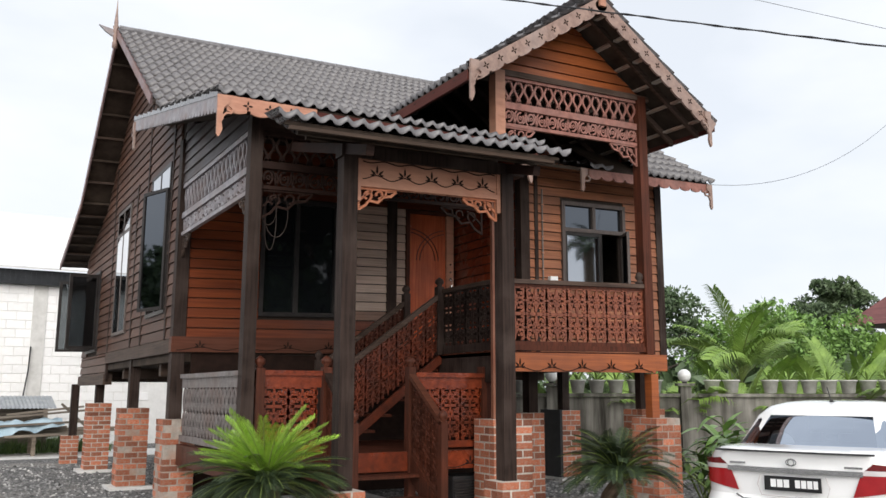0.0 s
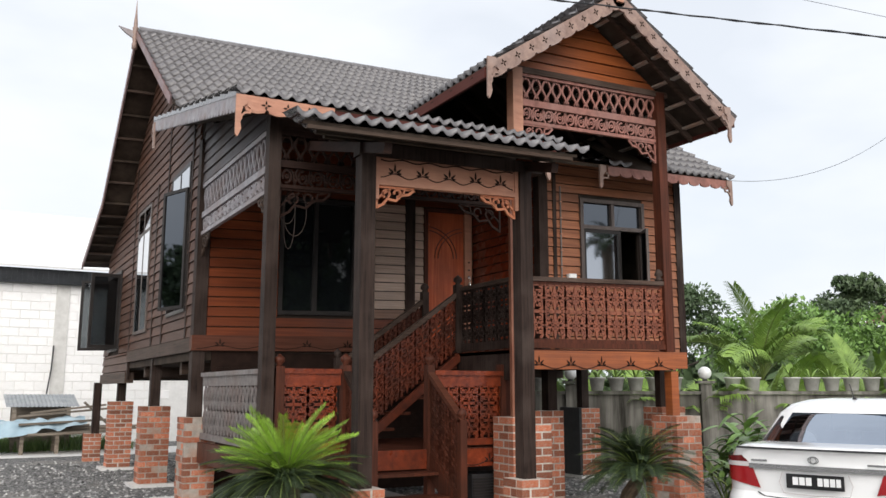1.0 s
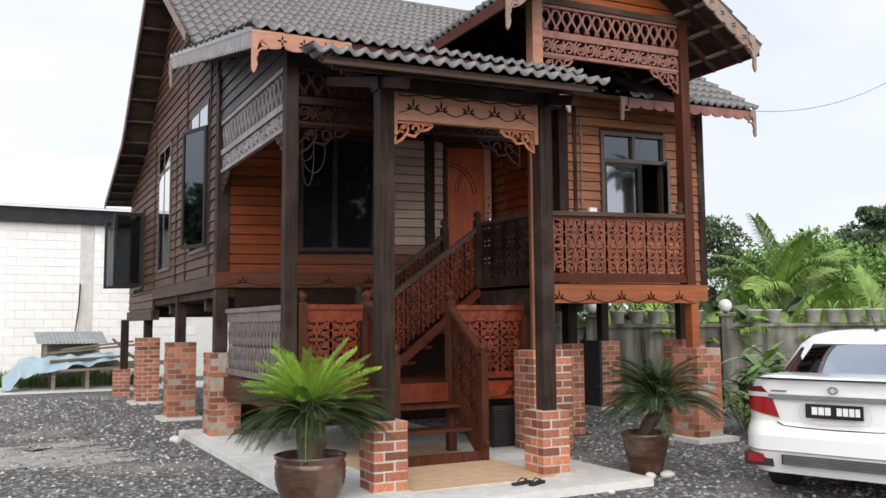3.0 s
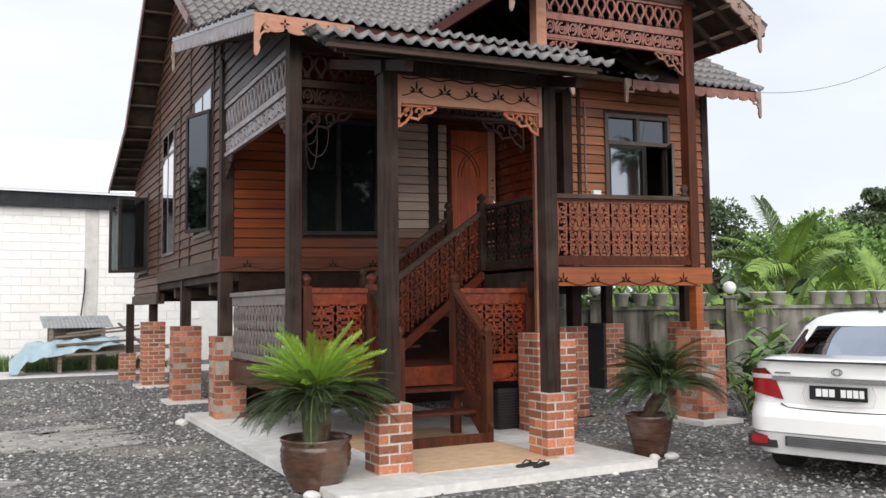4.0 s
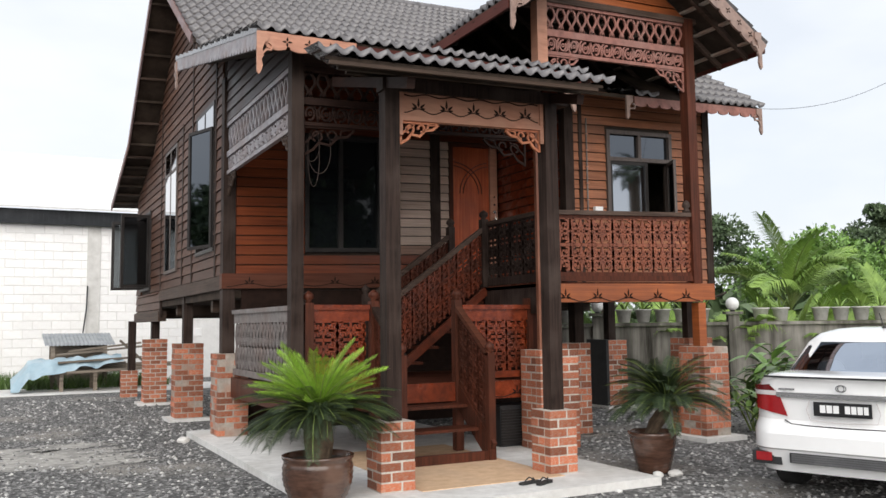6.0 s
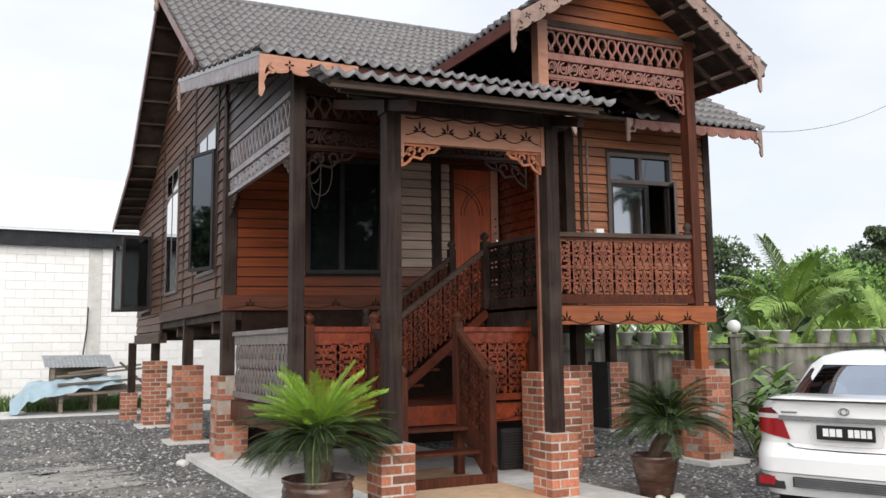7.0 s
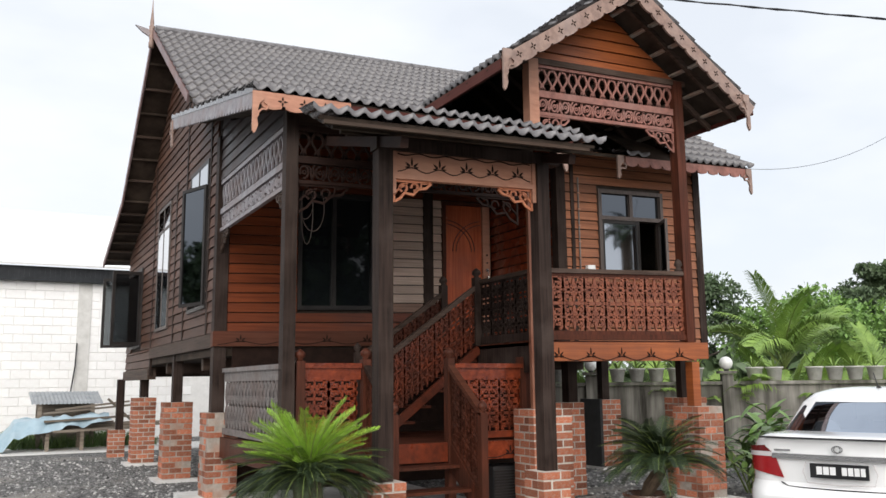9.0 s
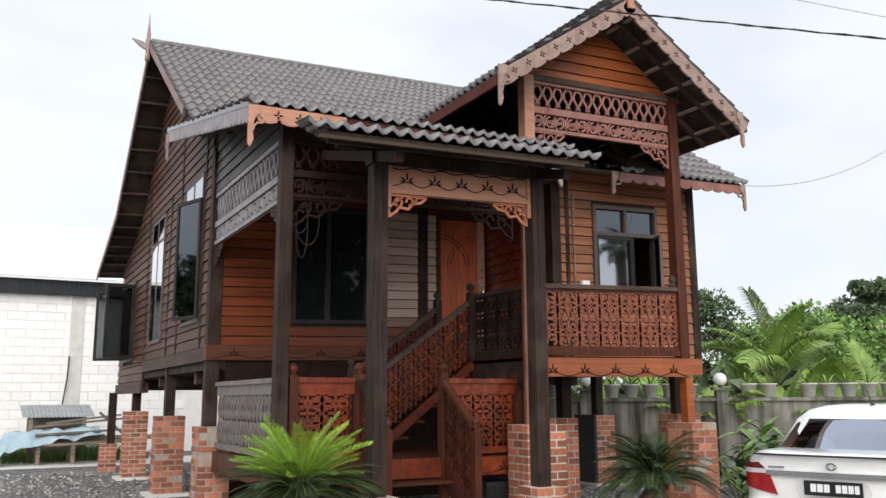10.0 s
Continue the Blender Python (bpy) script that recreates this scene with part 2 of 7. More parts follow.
def box(bm, x0, x1, y0, y1, z0, z1, m=None):
    v = [bm.verts.new(p) for p in ((x0, y0, z0), (x1, y0, z0), (x1, y1, z0), (x0, y1, z0), (x0, y0, z1), (x1, y0, z1), (x1, y1, z1), (x0, y1, z1))]
    for f in ((3, 2, 1, 0), (4, 5, 6, 7), (0, 1, 5, 4), (1, 2, 6, 5), (2, 3, 7, 6), (3, 0, 4, 7)):
        bm.faces.new([v[i] for i in f])
    if m is not None:
        for a in v:
            a.co = m @ a.co
    return v


def boxes(*rows):
    bm = bmesh.new()
    for r in rows:
        box(bm, *r)
    return bm


def bar(bm, p, q, w, h, up=(0, 0, 1)):
    """A bar of section w x h from p to q."""
    p, q = Vector(p), Vector(q)
    a = (q - p).normalized()
    s = a.cross(Vector(up)).normalized()
    u = s.cross(a).normalized()
    ring = [[bm.verts.new(c + s * i * w / 2 + u * j * h / 2) for i, j in ((-1, -1), (1, -1), (1, 1), (-1, 1))] for c in (p, q)]
    for k in range(4):
        bm.faces.new((ring[0][k], ring[0][(k + 1) % 4], ring[1][(k + 1) % 4], ring[1][k]))
    bm.faces.new(ring[0][::-1])
    bm.faces.new(ring[1])


def tube(bm, pts, radii, n=8):
    """A tube through points, capped."""
    pts = [Vector(p) for p in pts]
    if not isinstance(radii, (list, tuple)):
        radii = [radii] * len(pts)
    rings = []
    for i, p in enumerate(pts):
        d = (pts[min(i + 1, len(pts) - 1)] - pts[max(i - 1, 0)]).normalized()
        s = d.cross(Vector((0, 0, 1)) if abs(d.z) < 0.95 else Vector((1, 0, 0))).normalized()
        u = s.cross(d)
        rings.append([bm.verts.new(p + (s * math.cos(a) + u * math.sin(a)) * radii[i]) for a in (2 * math.pi * k / n for k in range(n))])
    for r, q in zip(rings, rings[1:]):
        for k in range(n):
            bm.faces.new((r[k], r[(k + 1) % n], q[(k + 1) % n], q[k]))
    bm.faces.new(rings[0][::-1])
    bm.faces.new(rings[-1])


def lathe(bm, profile, at=(0, 0, 0), n=24):
    at = Vector(at)
    rings = [[bm.verts.new(at + Vector((r * math.cos(a), r * math.sin(a), z))) for a in (2 * math.pi * k / n for k in range(n))] for r, z in profile]
    for r, q in zip(rings, rings[1:]):
        for k in range(n):
            bm.faces.new((r[k], r[(k + 1) % n], q[(k + 1) % n], q[k]))
    bm.faces.new(rings[0][::-1])
    bm.faces.new(rings[-1])


class Sheet:
    """A flat working plane: origin, u along, v up, n out."""

    def __init__(self, o, u, v):
        self.o, self.u, self.v = Vector(o), Vector(u).normalized(), Vector(v).normalized()
        self.n = self.u.cross(self.v).normalized()

    def at(self, a, b, c=0.0):
        return self.o + self.u * a + self.v * b + self.n * c


def ribbon(bm, sh, pts, w, t, closed=False, c=0.0):
    """A sawn strip of width w and thickness t along a line in the plane."""
    k = len(pts)
    rows = []
    for i, (a, b) in enumerate(pts):
        p = pts[(i - 1) % k] if closed or i else pts[0]
        q = pts[(i + 1) % k] if closed or i < k - 1 else pts[-1]
        dx, dy = q[0] - p[0], q[1] - p[1]
        s = math.hypot(dx, dy) or 1
        nx, ny = -dy / s * w / 2, dx / s * w / 2
        rows.append([bm.verts.new(sh.at(a + i1 * nx, b + i1 * ny, c + i2 * t / 2)) for i1, i2 in ((-1, -1), (1, -1), (1, 1), (-1, 1))])
    for i in range(k if closed else k - 1):
        r, q = rows[i], rows[(i + 1) % k]
        for j in range(4):
            bm.faces.new((r[j], r[(j + 1) % 4], q[(j + 1) % 4], q[j]))
    if not closed:
        bm.faces.new(rows[0][::-1])
        bm.faces.new(rows[-1])


def plate(bm, sh, pts, t, c=0.0):
    """A flat sawn shape of thickness t."""
    lo = [bm.verts.new(sh.at(a, b, c - t / 2)) for a, b in pts]
    hi = [bm.verts.new(sh.at(a, b, c + t / 2)) for a, b in pts]
    bm.faces.new(lo[::-1])
    bm.faces.new(hi)
    k = len(pts)
    for i in range(k):
        bm.faces.new((lo[i], lo[(i + 1) % k], hi[(i + 1) % k], hi[i]))


def arc(cx, cy, r, a0, a1, n=8, ry=None):
    return [(cx + r * math.cos(radians(a0 + (a1 - a0) * i / n)), cy + (ry or r) * math.sin(radians(a0 + (a1 - a0) * i / n))) for i in range(n + 1)]


def scallop(bm, sh, length, top, low, pitch, t, deep=0.03):
    """A board with a straight top edge and a scalloped, notched lower edge."""
    n = max(2, round(length / pitch))
    s = length / n
    for i in range(n):
        xs = [0, 0.06, 0.10, 0.2, 0.35, 0.5, 0.65, 0.8, 0.9, 0.94, 1]
        ys = [low + deep, low + deep, low + 0.4 * deep] + [low + 0.4 * deep - deep * 0.4 * math.sin(math.pi * (q - 0.1) / 0.8) for q in xs[3:8]] + [low + 0.4 * deep, low + deep, low + deep]
        for j in range(10):
            plate(bm, sh, [((i + xs[j]) * s, ys[j]), ((i + xs[j + 1]) * s, ys[j + 1]), ((i + xs[j + 1]) * s, top), ((i + xs[j]) * s, top)], t)
    bmesh.ops.remove_doubles(bm, verts=bm.verts[:], dist=0.0004)


# ---- fretwork patterns ----
def fret_flowers(bm, sh, w, h, cell=0.27, t=0.022, k=1.15):
    """Pierced panel: fans of slim leaves between facing pairs of scrolls, in a grid."""
    nu, nv = max(1, round(w / (cell * 1.75))), max(1, round(h / (cell * 1.45)))
    cu, cv = w / nu, h / nv
    for i in range(nu):
        for j in range(nv):
            x, y = (i + 0.5) * cu, (j + 0.5) * cv
            for q in range(8):
                a = 45 * q
                reach = (cu * 0.30, 0.36 * min(cu, cv), cv * 0.50)[0 if q % 4 == 0 else (2 if q % 4 == 2 else 1)]
                leaf_shape(bm, sh, x + 0.008 * math.cos(radians(a)), y + 0.008 * math.sin(radians(a)), a, reach, cv * 0.13 * k, t)
            for sx in (-1, 1):
                for sy in (-1, 1):
                    px, py = x + sx * cu * 0.31, y + sy * cv * 0.25
                    start = 90 * sy + (70 if sx * sy > 0 else -70)
                    turn = 300 if sx * sy > 0 else -300
                    ribbon(bm, sh, arc(px, py, cu * 0.135, start, start + turn, 11, cv * 0.185), 0.026 * k, t)
                    ribbon(bm, sh, arc(px, py, cv * 0.05, 0, 360, 6)[:-1], 0.018 * k, t, True)
                    leaf_shape(bm, sh, x + sx * cu * 0.5, y + sy * cv * 0.02, 90 * sy, cv * 0.44, cu * 0.13, t)
                ribbon(bm, sh, [(x + sx * cu * 0.18, y), (x + sx * cu * 0.5, y)], 0.020 * k, t)
                ribbon(bm, sh, [(x + sx * cu * 0.5, y - cv * 0.5), (x + sx * cu * 0.5, y + cv * 0.5)], 0.009 * k, t)
            ribbon(bm, sh, [(x - cu * 0.5, y + cv * 0.5), (x + cu * 0.5, y + cv * 0.5)], 0.030 * k, t)


def fret_lattice(bm, sh, w, h, cell=0.15, t=0.02):
    """Tall pointed ovals side by side with small leaves between them."""
    n, rows = max(2, round(w / cell)), max(1, round(h / 0.3))
    c, hh = w / n, h / rows
    for j in range(rows):
        for i in range(n):
            x, y0 = (i + 0.5) * c, j * hh
            for s in (-1, 1):
                ribbon(bm, sh, [(x + s * c * 0.42 * math.sin(math.pi * k / 8) ** 0.8, y0 + hh * k / 8) for k in range(9)], 0.026, t)
            ribbon(bm, sh, arc(x, y0 + hh * 0.3, c * 0.16, 0, 360, 8, hh * 0.1)[:-1], 0.016, t, True)
            ribbon(bm, sh, [(x, y0 + hh * 0.4), (x, y0 + hh * 0.72)], 0.016, t)
            ribbon(bm, sh, [(i * c + 0.012, y0 + hh * 0.36), (i * c + 0.012, y0 + hh * 0.64)], 0.03, t)


def fret_tulips(bm, sh, w, h, cell=0.165, t=0.022):
    """A row of bottle-shaped openings between swelling stems."""
    n = max(2, round(w / cell))
    c = w / n
    for i in range(n + 1):
        x = i * c
        for s in (-1, 1):
            if 0 <= x + s * 0.03 <= w:
                ribbon(bm, sh, [(x + s * c * q, h * y) for q, y in ((0.40, 0.0), (0.36, 0.12), (0.44, 0.24), (0.30, 0.38), (0.12, 0.52), (0.08, 0.66), (0.18, 0.82), (0.40, 1.0))], 0.028, t)
    for i in range(n):
        x = (i + 0.5) * c
        ribbon(bm, sh, [(x - c * 0.2, h * 0.02), (x, h * 0.14), (x + c * 0.2, h * 0.02)], 0.03, t)
        ribbon(bm, sh, [(x - c * 0.2, h * 0.99), (x, h * 0.92), (x + c * 0.2, h * 0.99)], 0.03, t)


def fret_scrolls(bm, sh, w, h, t=0.022):
    """A running row of rings and s-curves."""
    n = max(2, round(w / (h * 0.92)))
    c = w / n
    for i in range(n):
        x = (i + 0.5) * c
        up = 1 if i % 2 else -1
        ribbon(bm, sh, arc(x, h / 2, c * 0.27, 90 * up - 20, 90 * up + 300, 12, h * 0.36), 0.023, t)
        ribbon(bm, sh, arc(x, h / 2, c * 0.11, 0, 360, 7)[:-1], 0.017, t, True)
        ribbon(bm, sh, [(x - c * 0.5, h * 0.5 - up * h * 0.45), (x - c * 0.38, h * 0.5 - up * h * 0.1), (x - c * 0.46, h * 0.5 + up * h * 0.25), (x - c * 0.30, h * 0.5 + up * h * 0.47)], 0.022, t)
        ribbon(bm, sh, [(x + c * 0.22, h * 0.5 - up * h * 0.40), (x + c * 0.40, h * 0.5 - up * h * 0.25), (x + c * 0.5, h * 0.5 + up * h * 0.42)], 0.02, t)


def fret_bracket(bm, sh, w, h, t=0.022, su=1):
    """A carved corner bracket that hangs below a beam: u runs away from the post when su is 1."""
    def f(pts):
        return [(a * su, b) for a, b in pts]
    ribbon(bm, sh, f([(0.012, 0), (0.012, -h)]), 0.024, t)
    ribbon(bm, sh, f([(0, -0.011), (w, -0.011)]), 0.022, t)
    ribbon(bm, sh, f([(0.02, -h * 0.95), (w * 0.20, -h * 0.78), (w * 0.30, -h * 0.55), (w * 0.52, -h * 0.62), (w * 0.66, -h * 0.36), (w * 0.86, -h * 0.30), (w, -0.02)]), 0.026, t)
    ribbon(bm, sh, f(arc(w * 0.27, -h * 0.34, h * 0.17, -60, 250, 10)), 0.02, t)
    ribbon(bm, sh, f(arc(w * 0.56, -h * 0.28, h * 0.15, -100, 200, 9)), 0.02, t)
    ribbon(bm, sh, f([(0.02, -h * 0.6), (w * 0.14, -h * 0.42), (w * 0.38, -h * 0.12)]), 0.02, t)
    ribbon(bm, sh, f([(w * 0.72, -h * 0.34), (w * 0.74, -h * 0.12), (w * 0.9, -0.02)]), 0.018, t)


def leaf_shape(bm, sh, x, y, ang, length, width, t):
    a = radians(ang)
    ca, sa = math.cos(a), math.sin(a)
    pts = [(0, 0), (0.3, 0.5), (0.65, 0.38), (1, 0), (0.65, -0.38), (0.3, -0.5)]
    plate(bm, sh, [(x + p * length * ca - q * width * sa, y + p * length * sa + q * width * ca) for p, q in pts], t)


def carving(bm, sh, w, h, n, t=0.004, vine=True, scale=1.0):
    """Sprigs of three leaves and a wavy vine: thin plates for cuts in a board."""
    c = w / n
    s = h * 0.42 * scale
    for i in range(n):
        x, y = (i + 0.5) * c, h * 0.42
        for a, k in ((90, 1.0), (40, 0.8), (140, 0.8), (8, 0.62), (172, 0.62)):
            leaf_shape(bm, sh, x + 0.018 * math.cos(radians(a)), y + 0.018 * math.sin(radians(a)) - s * 0.3, a, s * k, s * 0.26, t)
        if vine:
            ribbon(bm, sh, [(x - c * 0.5 + c * q, h * (0.22 + 0.10 * math.sin(2 * math.pi * q - 1.6))) for q in [k / 8 for k in range(9)]], 0.010, t)


def star_cut(bm, sh, x, y, r, t=0.004):
    # Four thin plates; their dark colour stands for the shade in a cut.
    for a in (0, 90, 180, 270):
        leaf_shape(bm, sh, x + 0.006 * math.cos(radians(a)), y + 0.006 * math.sin(radians(a)), a, r, r * 0.45, t)

# ================= ground =================
def ground_material():
    m, n, l, b = node_material("dark_gravel_ground")
    co = n.new("ShaderNodeTexCoord")
    vor = n.new("ShaderNodeTexVoronoi")
    vor.inputs["Scale"].default_value = 26
    fine = n.new("ShaderNodeTexNoise")
    fine.inputs["Scale"].default_value, fine.inputs["Detail"].default_value = 40, 5
    big = n.new("ShaderNodeTexNoise")
    big.inputs["Scale"].default_value, big.inputs["Detail"].default_value = 0.55, 5
    for k in (vor, fine, big):
        l.new(co.outputs["Object"], k.inputs["Vector"])
    chips = ramp_node(n, [(0.0, (0.038, 0.038, 0.038)), (0.58, (0.115, 0.112, 0.11)), (0.80, (0.25, 0.245, 0.24)), (1.0, (0.60, 0.59, 0.57))])
    l.new(vor.outputs["Color"], chips.inputs["Fac"])
    dust = n.new("ShaderNodeMapRange")
    dust.inputs[1].default_value, dust.inputs[2].default_value, dust.inputs[4].default_value = 0.54, 0.66, 0.8
    l.new(big.outputs["Fac"], dust.inputs[0])
    sand = ramp_node(n, [(0.3, (0.20, 0.185, 0.165)), (0.7, (0.34, 0.32, 0.29))])
    l.new(fine.outputs["Fac"], sand.inputs["Fac"])
    x = mix_node(n)
    l.new(dust.outputs[0], x.inputs[0])
    l.new(chips.outputs["Color"], x.inputs[6])
    l.new(sand.outputs["Color"], x.inputs[7])
    l.new(x.outputs[2], b.inputs["Base Color"])
    b.inputs["Roughness"].default_value = 0.95
    k = n.new("ShaderNodeBump")
    k.inputs["Strength"].default_value, k.inputs["Distance"].default_value = 0.7, 0.03
    l.new(vor.outputs["Distance"], k.inputs["Height"])
    l.new(k.outputs["Normal"], b.inputs["Normal"])
    return m


gravel_mat = ground_material()
bm = bmesh.new()
bmesh.ops.create_grid(bm, x_segments=24, y_segments=24, size=900)
part("ground", bm, gravel_mat)
tagged(bpy.data.objects["ground"], "dark grey gravel yard with pale dusty patches", "ground", kind="structure")

slab = part("pavement", boxes((2.45, 5.75, 6.50, 12.9, -0.05, 0.08)), concrete, bevel=0.012)
tagged(slab, "pale cement apron slab round the porch", "pavement", kind="structure")
bm = boxes((3.42, 4.98, 7.02, 9.6, 0.078, 0.088))
dust_mat = surface("pale_dusty_grit", (0.22, 0.21, 0.195), (0.52, 0.50, 0.465), 0.95, (9, 9, 9), stain=(0.17, 0.165, 0.155), stain_scale=2.6, stain_amount=0.8, bump=0.3)
for k, (cx, cy, rx, ry) in enumerate(((0.25, 11.6, 1.3, 0.8), (-0.5, 12.6, 0.9, 0.5), (1.0, 11.0, 0.7, 0.35), (0.9, 12.7, 0.5, 0.3), (-0.1, 8.9, 0.4, 0.2))):
    b = bmesh.new()
    b.faces.new([b.verts.new((cx + rx * (1 + 0.75 * noise.noise(Vector((4 * math.cos(t), 4 * math.sin(t), k)))) * math.cos(t), cy + ry * (1 + 0.75 * noise.noise(Vector((4 * math.cos(t), 4 * math.sin(t), k + 9)))) * math.sin(t), 0.004 + 0.0006 * k)) for t in [2 * math.pi * i / 72 for i in range(72)]])
    part("dust_patch", b, dust_mat, bpy.data.objects["ground"], "pale dusty patch in the gravel")
screed = part("screed", bm, buff_screed, slab, "buff cement screed patch")

# ================= the house on posts =================
house = thing("timber_house", (2.82, 12.17, 0), "raised dark timber house with carved fretwork on brick piers", "house")
SIDE_X, FRONT_Y, RIGHT_Y, WING_X, RIGHT_X, BACK_Y = 2.82, 12.17, 10.2, 7.4, 10.2, 21.0
EAVE_Y, KNEE_Y, RIDGE_Y, BACK_KNEE_Y, BACK_EAVE_Y = 8.5, 11.35, 15.48, 18.71, 21.6
EAVE_Z, KNEE_Z, RIDGE_Z, BACK_KNEE_Z, BACK_EAVE_Z = 4.56, 5.30, 8.06, 5.47, 4.54
VERGE_X, VERGE_RIGHT = 2.3, 10.75


def roof_height(y):
    pts = [(EAVE_Y, EAVE_Z), (KNEE_Y, KNEE_Z), (RIDGE_Y, RIDGE_Z), (BACK_KNEE_Y, BACK_KNEE_Z), (BACK_EAVE_Y, BACK_EAVE_Z)]
    for (a, za), (b, zb) in zip(pts, pts[1:]):
        if y <= b:
            return za + (zb - za) * (y - a) / (b - a)
    return BACK_EAVE_Z


def cut_spans(a, b, holes):
    """The stretches of a..b that no hole covers."""
    out, p = [], a
    for h0, h1 in sorted(holes):
        if h1 <= p or h0 >= b:
            continue
        if h0 > p:
            out.append((p, h0))
        p = max(p, h1)
    if p < b:
        out.append((p, b))
    return out


def siding(wall, axis, face, a, b, z0, z1, pitch, material, holes=(), top=None, out=-1):
    """Lapped boards, each one an object, on a wall along x or y; holes are (a0, a1, z0, z1)."""
    k = 0
    z = z0
    while z < z1 - 0.02:
        zt = min(z + pitch, z1)
        lo, hi = a, b
        if top:
            grid_u = [a + (b - a) * i / 200 for i in range(201)]
            inside = [u for u in grid_u if top(u) > z + 0.01]
            if len(inside) < 2:
                break
            lo, hi = inside[0], inside[-1]
            above = [u for u in grid_u if top(u) > zt] or [max(grid_u, key=top)]
            lo_top, hi_top = above[0], above[-1]
        for s0, s1 in cut_spans(lo, hi, [(h[0], h[1]) for h in holes if h[2] < (z + zt) / 2 < h[3]]):
            if s1 - s0 < 0.03:
                continue
            bm = bmesh.new()
            j = 0.003 * math.sin(k * 12.9 + s0 * 7)
            f0, f1, fb = face + out * (0.038 + j), face + out * (0.020 + j), face
            prof = [(f0, z + 0.004), (f1, zt - 0.010), (fb, zt - 0.010), (fb, z + 0.004)]
            t0 = lo_top if top and s0 == lo and lo_top < s1 else s0
            t1 = hi_top if top and s1 == hi and hi_top > s0 else s1
            sides = ((s0 + 0.002, t0 + 0.002), (s1 - 0.002, max(t1 - 0.002, t0 + 0.004)))
            ends = [[bm.verts.new((s, f, h) if axis == "x" else (f, s, h)) for s, (f, h) in zip((sb, st, st, sb), prof)] for sb, st in sides]
            for i in range(4):
                bm.faces.new((ends[0][i], ends[0][(i + 1) % 4], ends[1][(i + 1) % 4], ends[1][i]))
            bm.faces.new(ends[0])
            bm.faces.new(ends[1][::-1])
            part("board", bm, material(s0, z) if callable(material) else material, wall, settle=True)
            k += 1
        z += pitch


def wall_shell(name, axis, face, a, b, z0, top, holes, thick=0.10, inward=1):
    """The wall behind the boards, with its openings cut through, in vertical strips."""
    bm = bmesh.new()
    cuts = sorted({a, b, *[h for q in holes for h in q[:2]], *[a + (b - a) * i / 8 for i in range(9)]})
    for c0, c1 in zip(cuts, cuts[1:]):
        zs = cut_spans(z0, 99, [(h[2], h[3]) for h in holes if h[0] <= (c0 + c1) / 2 <= h[1]])
        for s0, s1 in zs:
            t0, t1 = (top(c0), top(c1)) if s1 == 99 else (s1, s1)
            f0, f1 = sorted((face + inward * 0.002, face + inward * thick))
            p = [(c0, s0), (c1, s0), (c1, t1), (c0, t0)]
            fr = [bm.verts.new((u, f0, h) if axis == "x" else (f0, u, h)) for u, h in p]
            bk = [bm.verts.new((u, f1, h) if axis == "x" else (f1, u, h)) for u, h in p]
            bm.faces.new(fr)
            bm.faces.new(bk[::-1])
            for i in range(4):
                bm.faces.new((fr[i], fr[(i + 1) % 4], bk[(i + 1) % 4], bk[i]))
    bmesh.ops.remove_doubles(bm, verts=bm.verts[:], dist=0.0004)
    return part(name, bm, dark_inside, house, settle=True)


# ---- walls ----
WIN_L = (4.04, 5.18, 2.70, 4.38)
DOOR = (6.50, 7.32, FLOOR, 4.38)
holes = [WIN_L, DOOR]
wall_front = wall_shell("wall_front", "x", FRONT_Y, SIDE_X, WING_X, 2.1, lambda x: 5.35, holes)
wall_front["label"] = "front wall of lapped boards, orange inside the veranda, greyed by the door"
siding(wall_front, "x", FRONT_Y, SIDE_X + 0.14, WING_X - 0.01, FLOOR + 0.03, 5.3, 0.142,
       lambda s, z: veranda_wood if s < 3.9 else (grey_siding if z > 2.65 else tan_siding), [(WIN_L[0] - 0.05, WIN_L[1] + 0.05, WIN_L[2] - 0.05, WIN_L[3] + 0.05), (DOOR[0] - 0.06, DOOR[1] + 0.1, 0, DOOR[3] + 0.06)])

WIN_S1 = (12.84, 14.05, 2.78, 4.98)
WIN_S2 = (15.85, 17.00, 2.66, 4.92)
WIN_S3 = (18.9, 20.2, 2.45, 4.05)
holes = [WIN_S1, WIN_S2, WIN_S3]


def side_top(y):
    return roof_height(y) - 0.12


wall_side = wall_shell("wall_side", "y", SIDE_X, FRONT_Y, BACK_Y, 2.1, side_top, holes)
wall_side["label"] = "gable wall of weathered brown lapped boards"
pad = 0.05
siding(wall_side, "y", SIDE_X, FRONT_Y + 0.14, BACK_Y, FLOOR + 0.03, 7.9, 0.158, weathered,
       [(h[0] - pad, h[1] + pad, h[2] - pad, h[3] + pad) for h in holes], top=side_top)
siding(wall_side, "y", SIDE_X, 17.6, BACK_Y, 1.80, FLOOR + 0.03, 0.158, weathered)

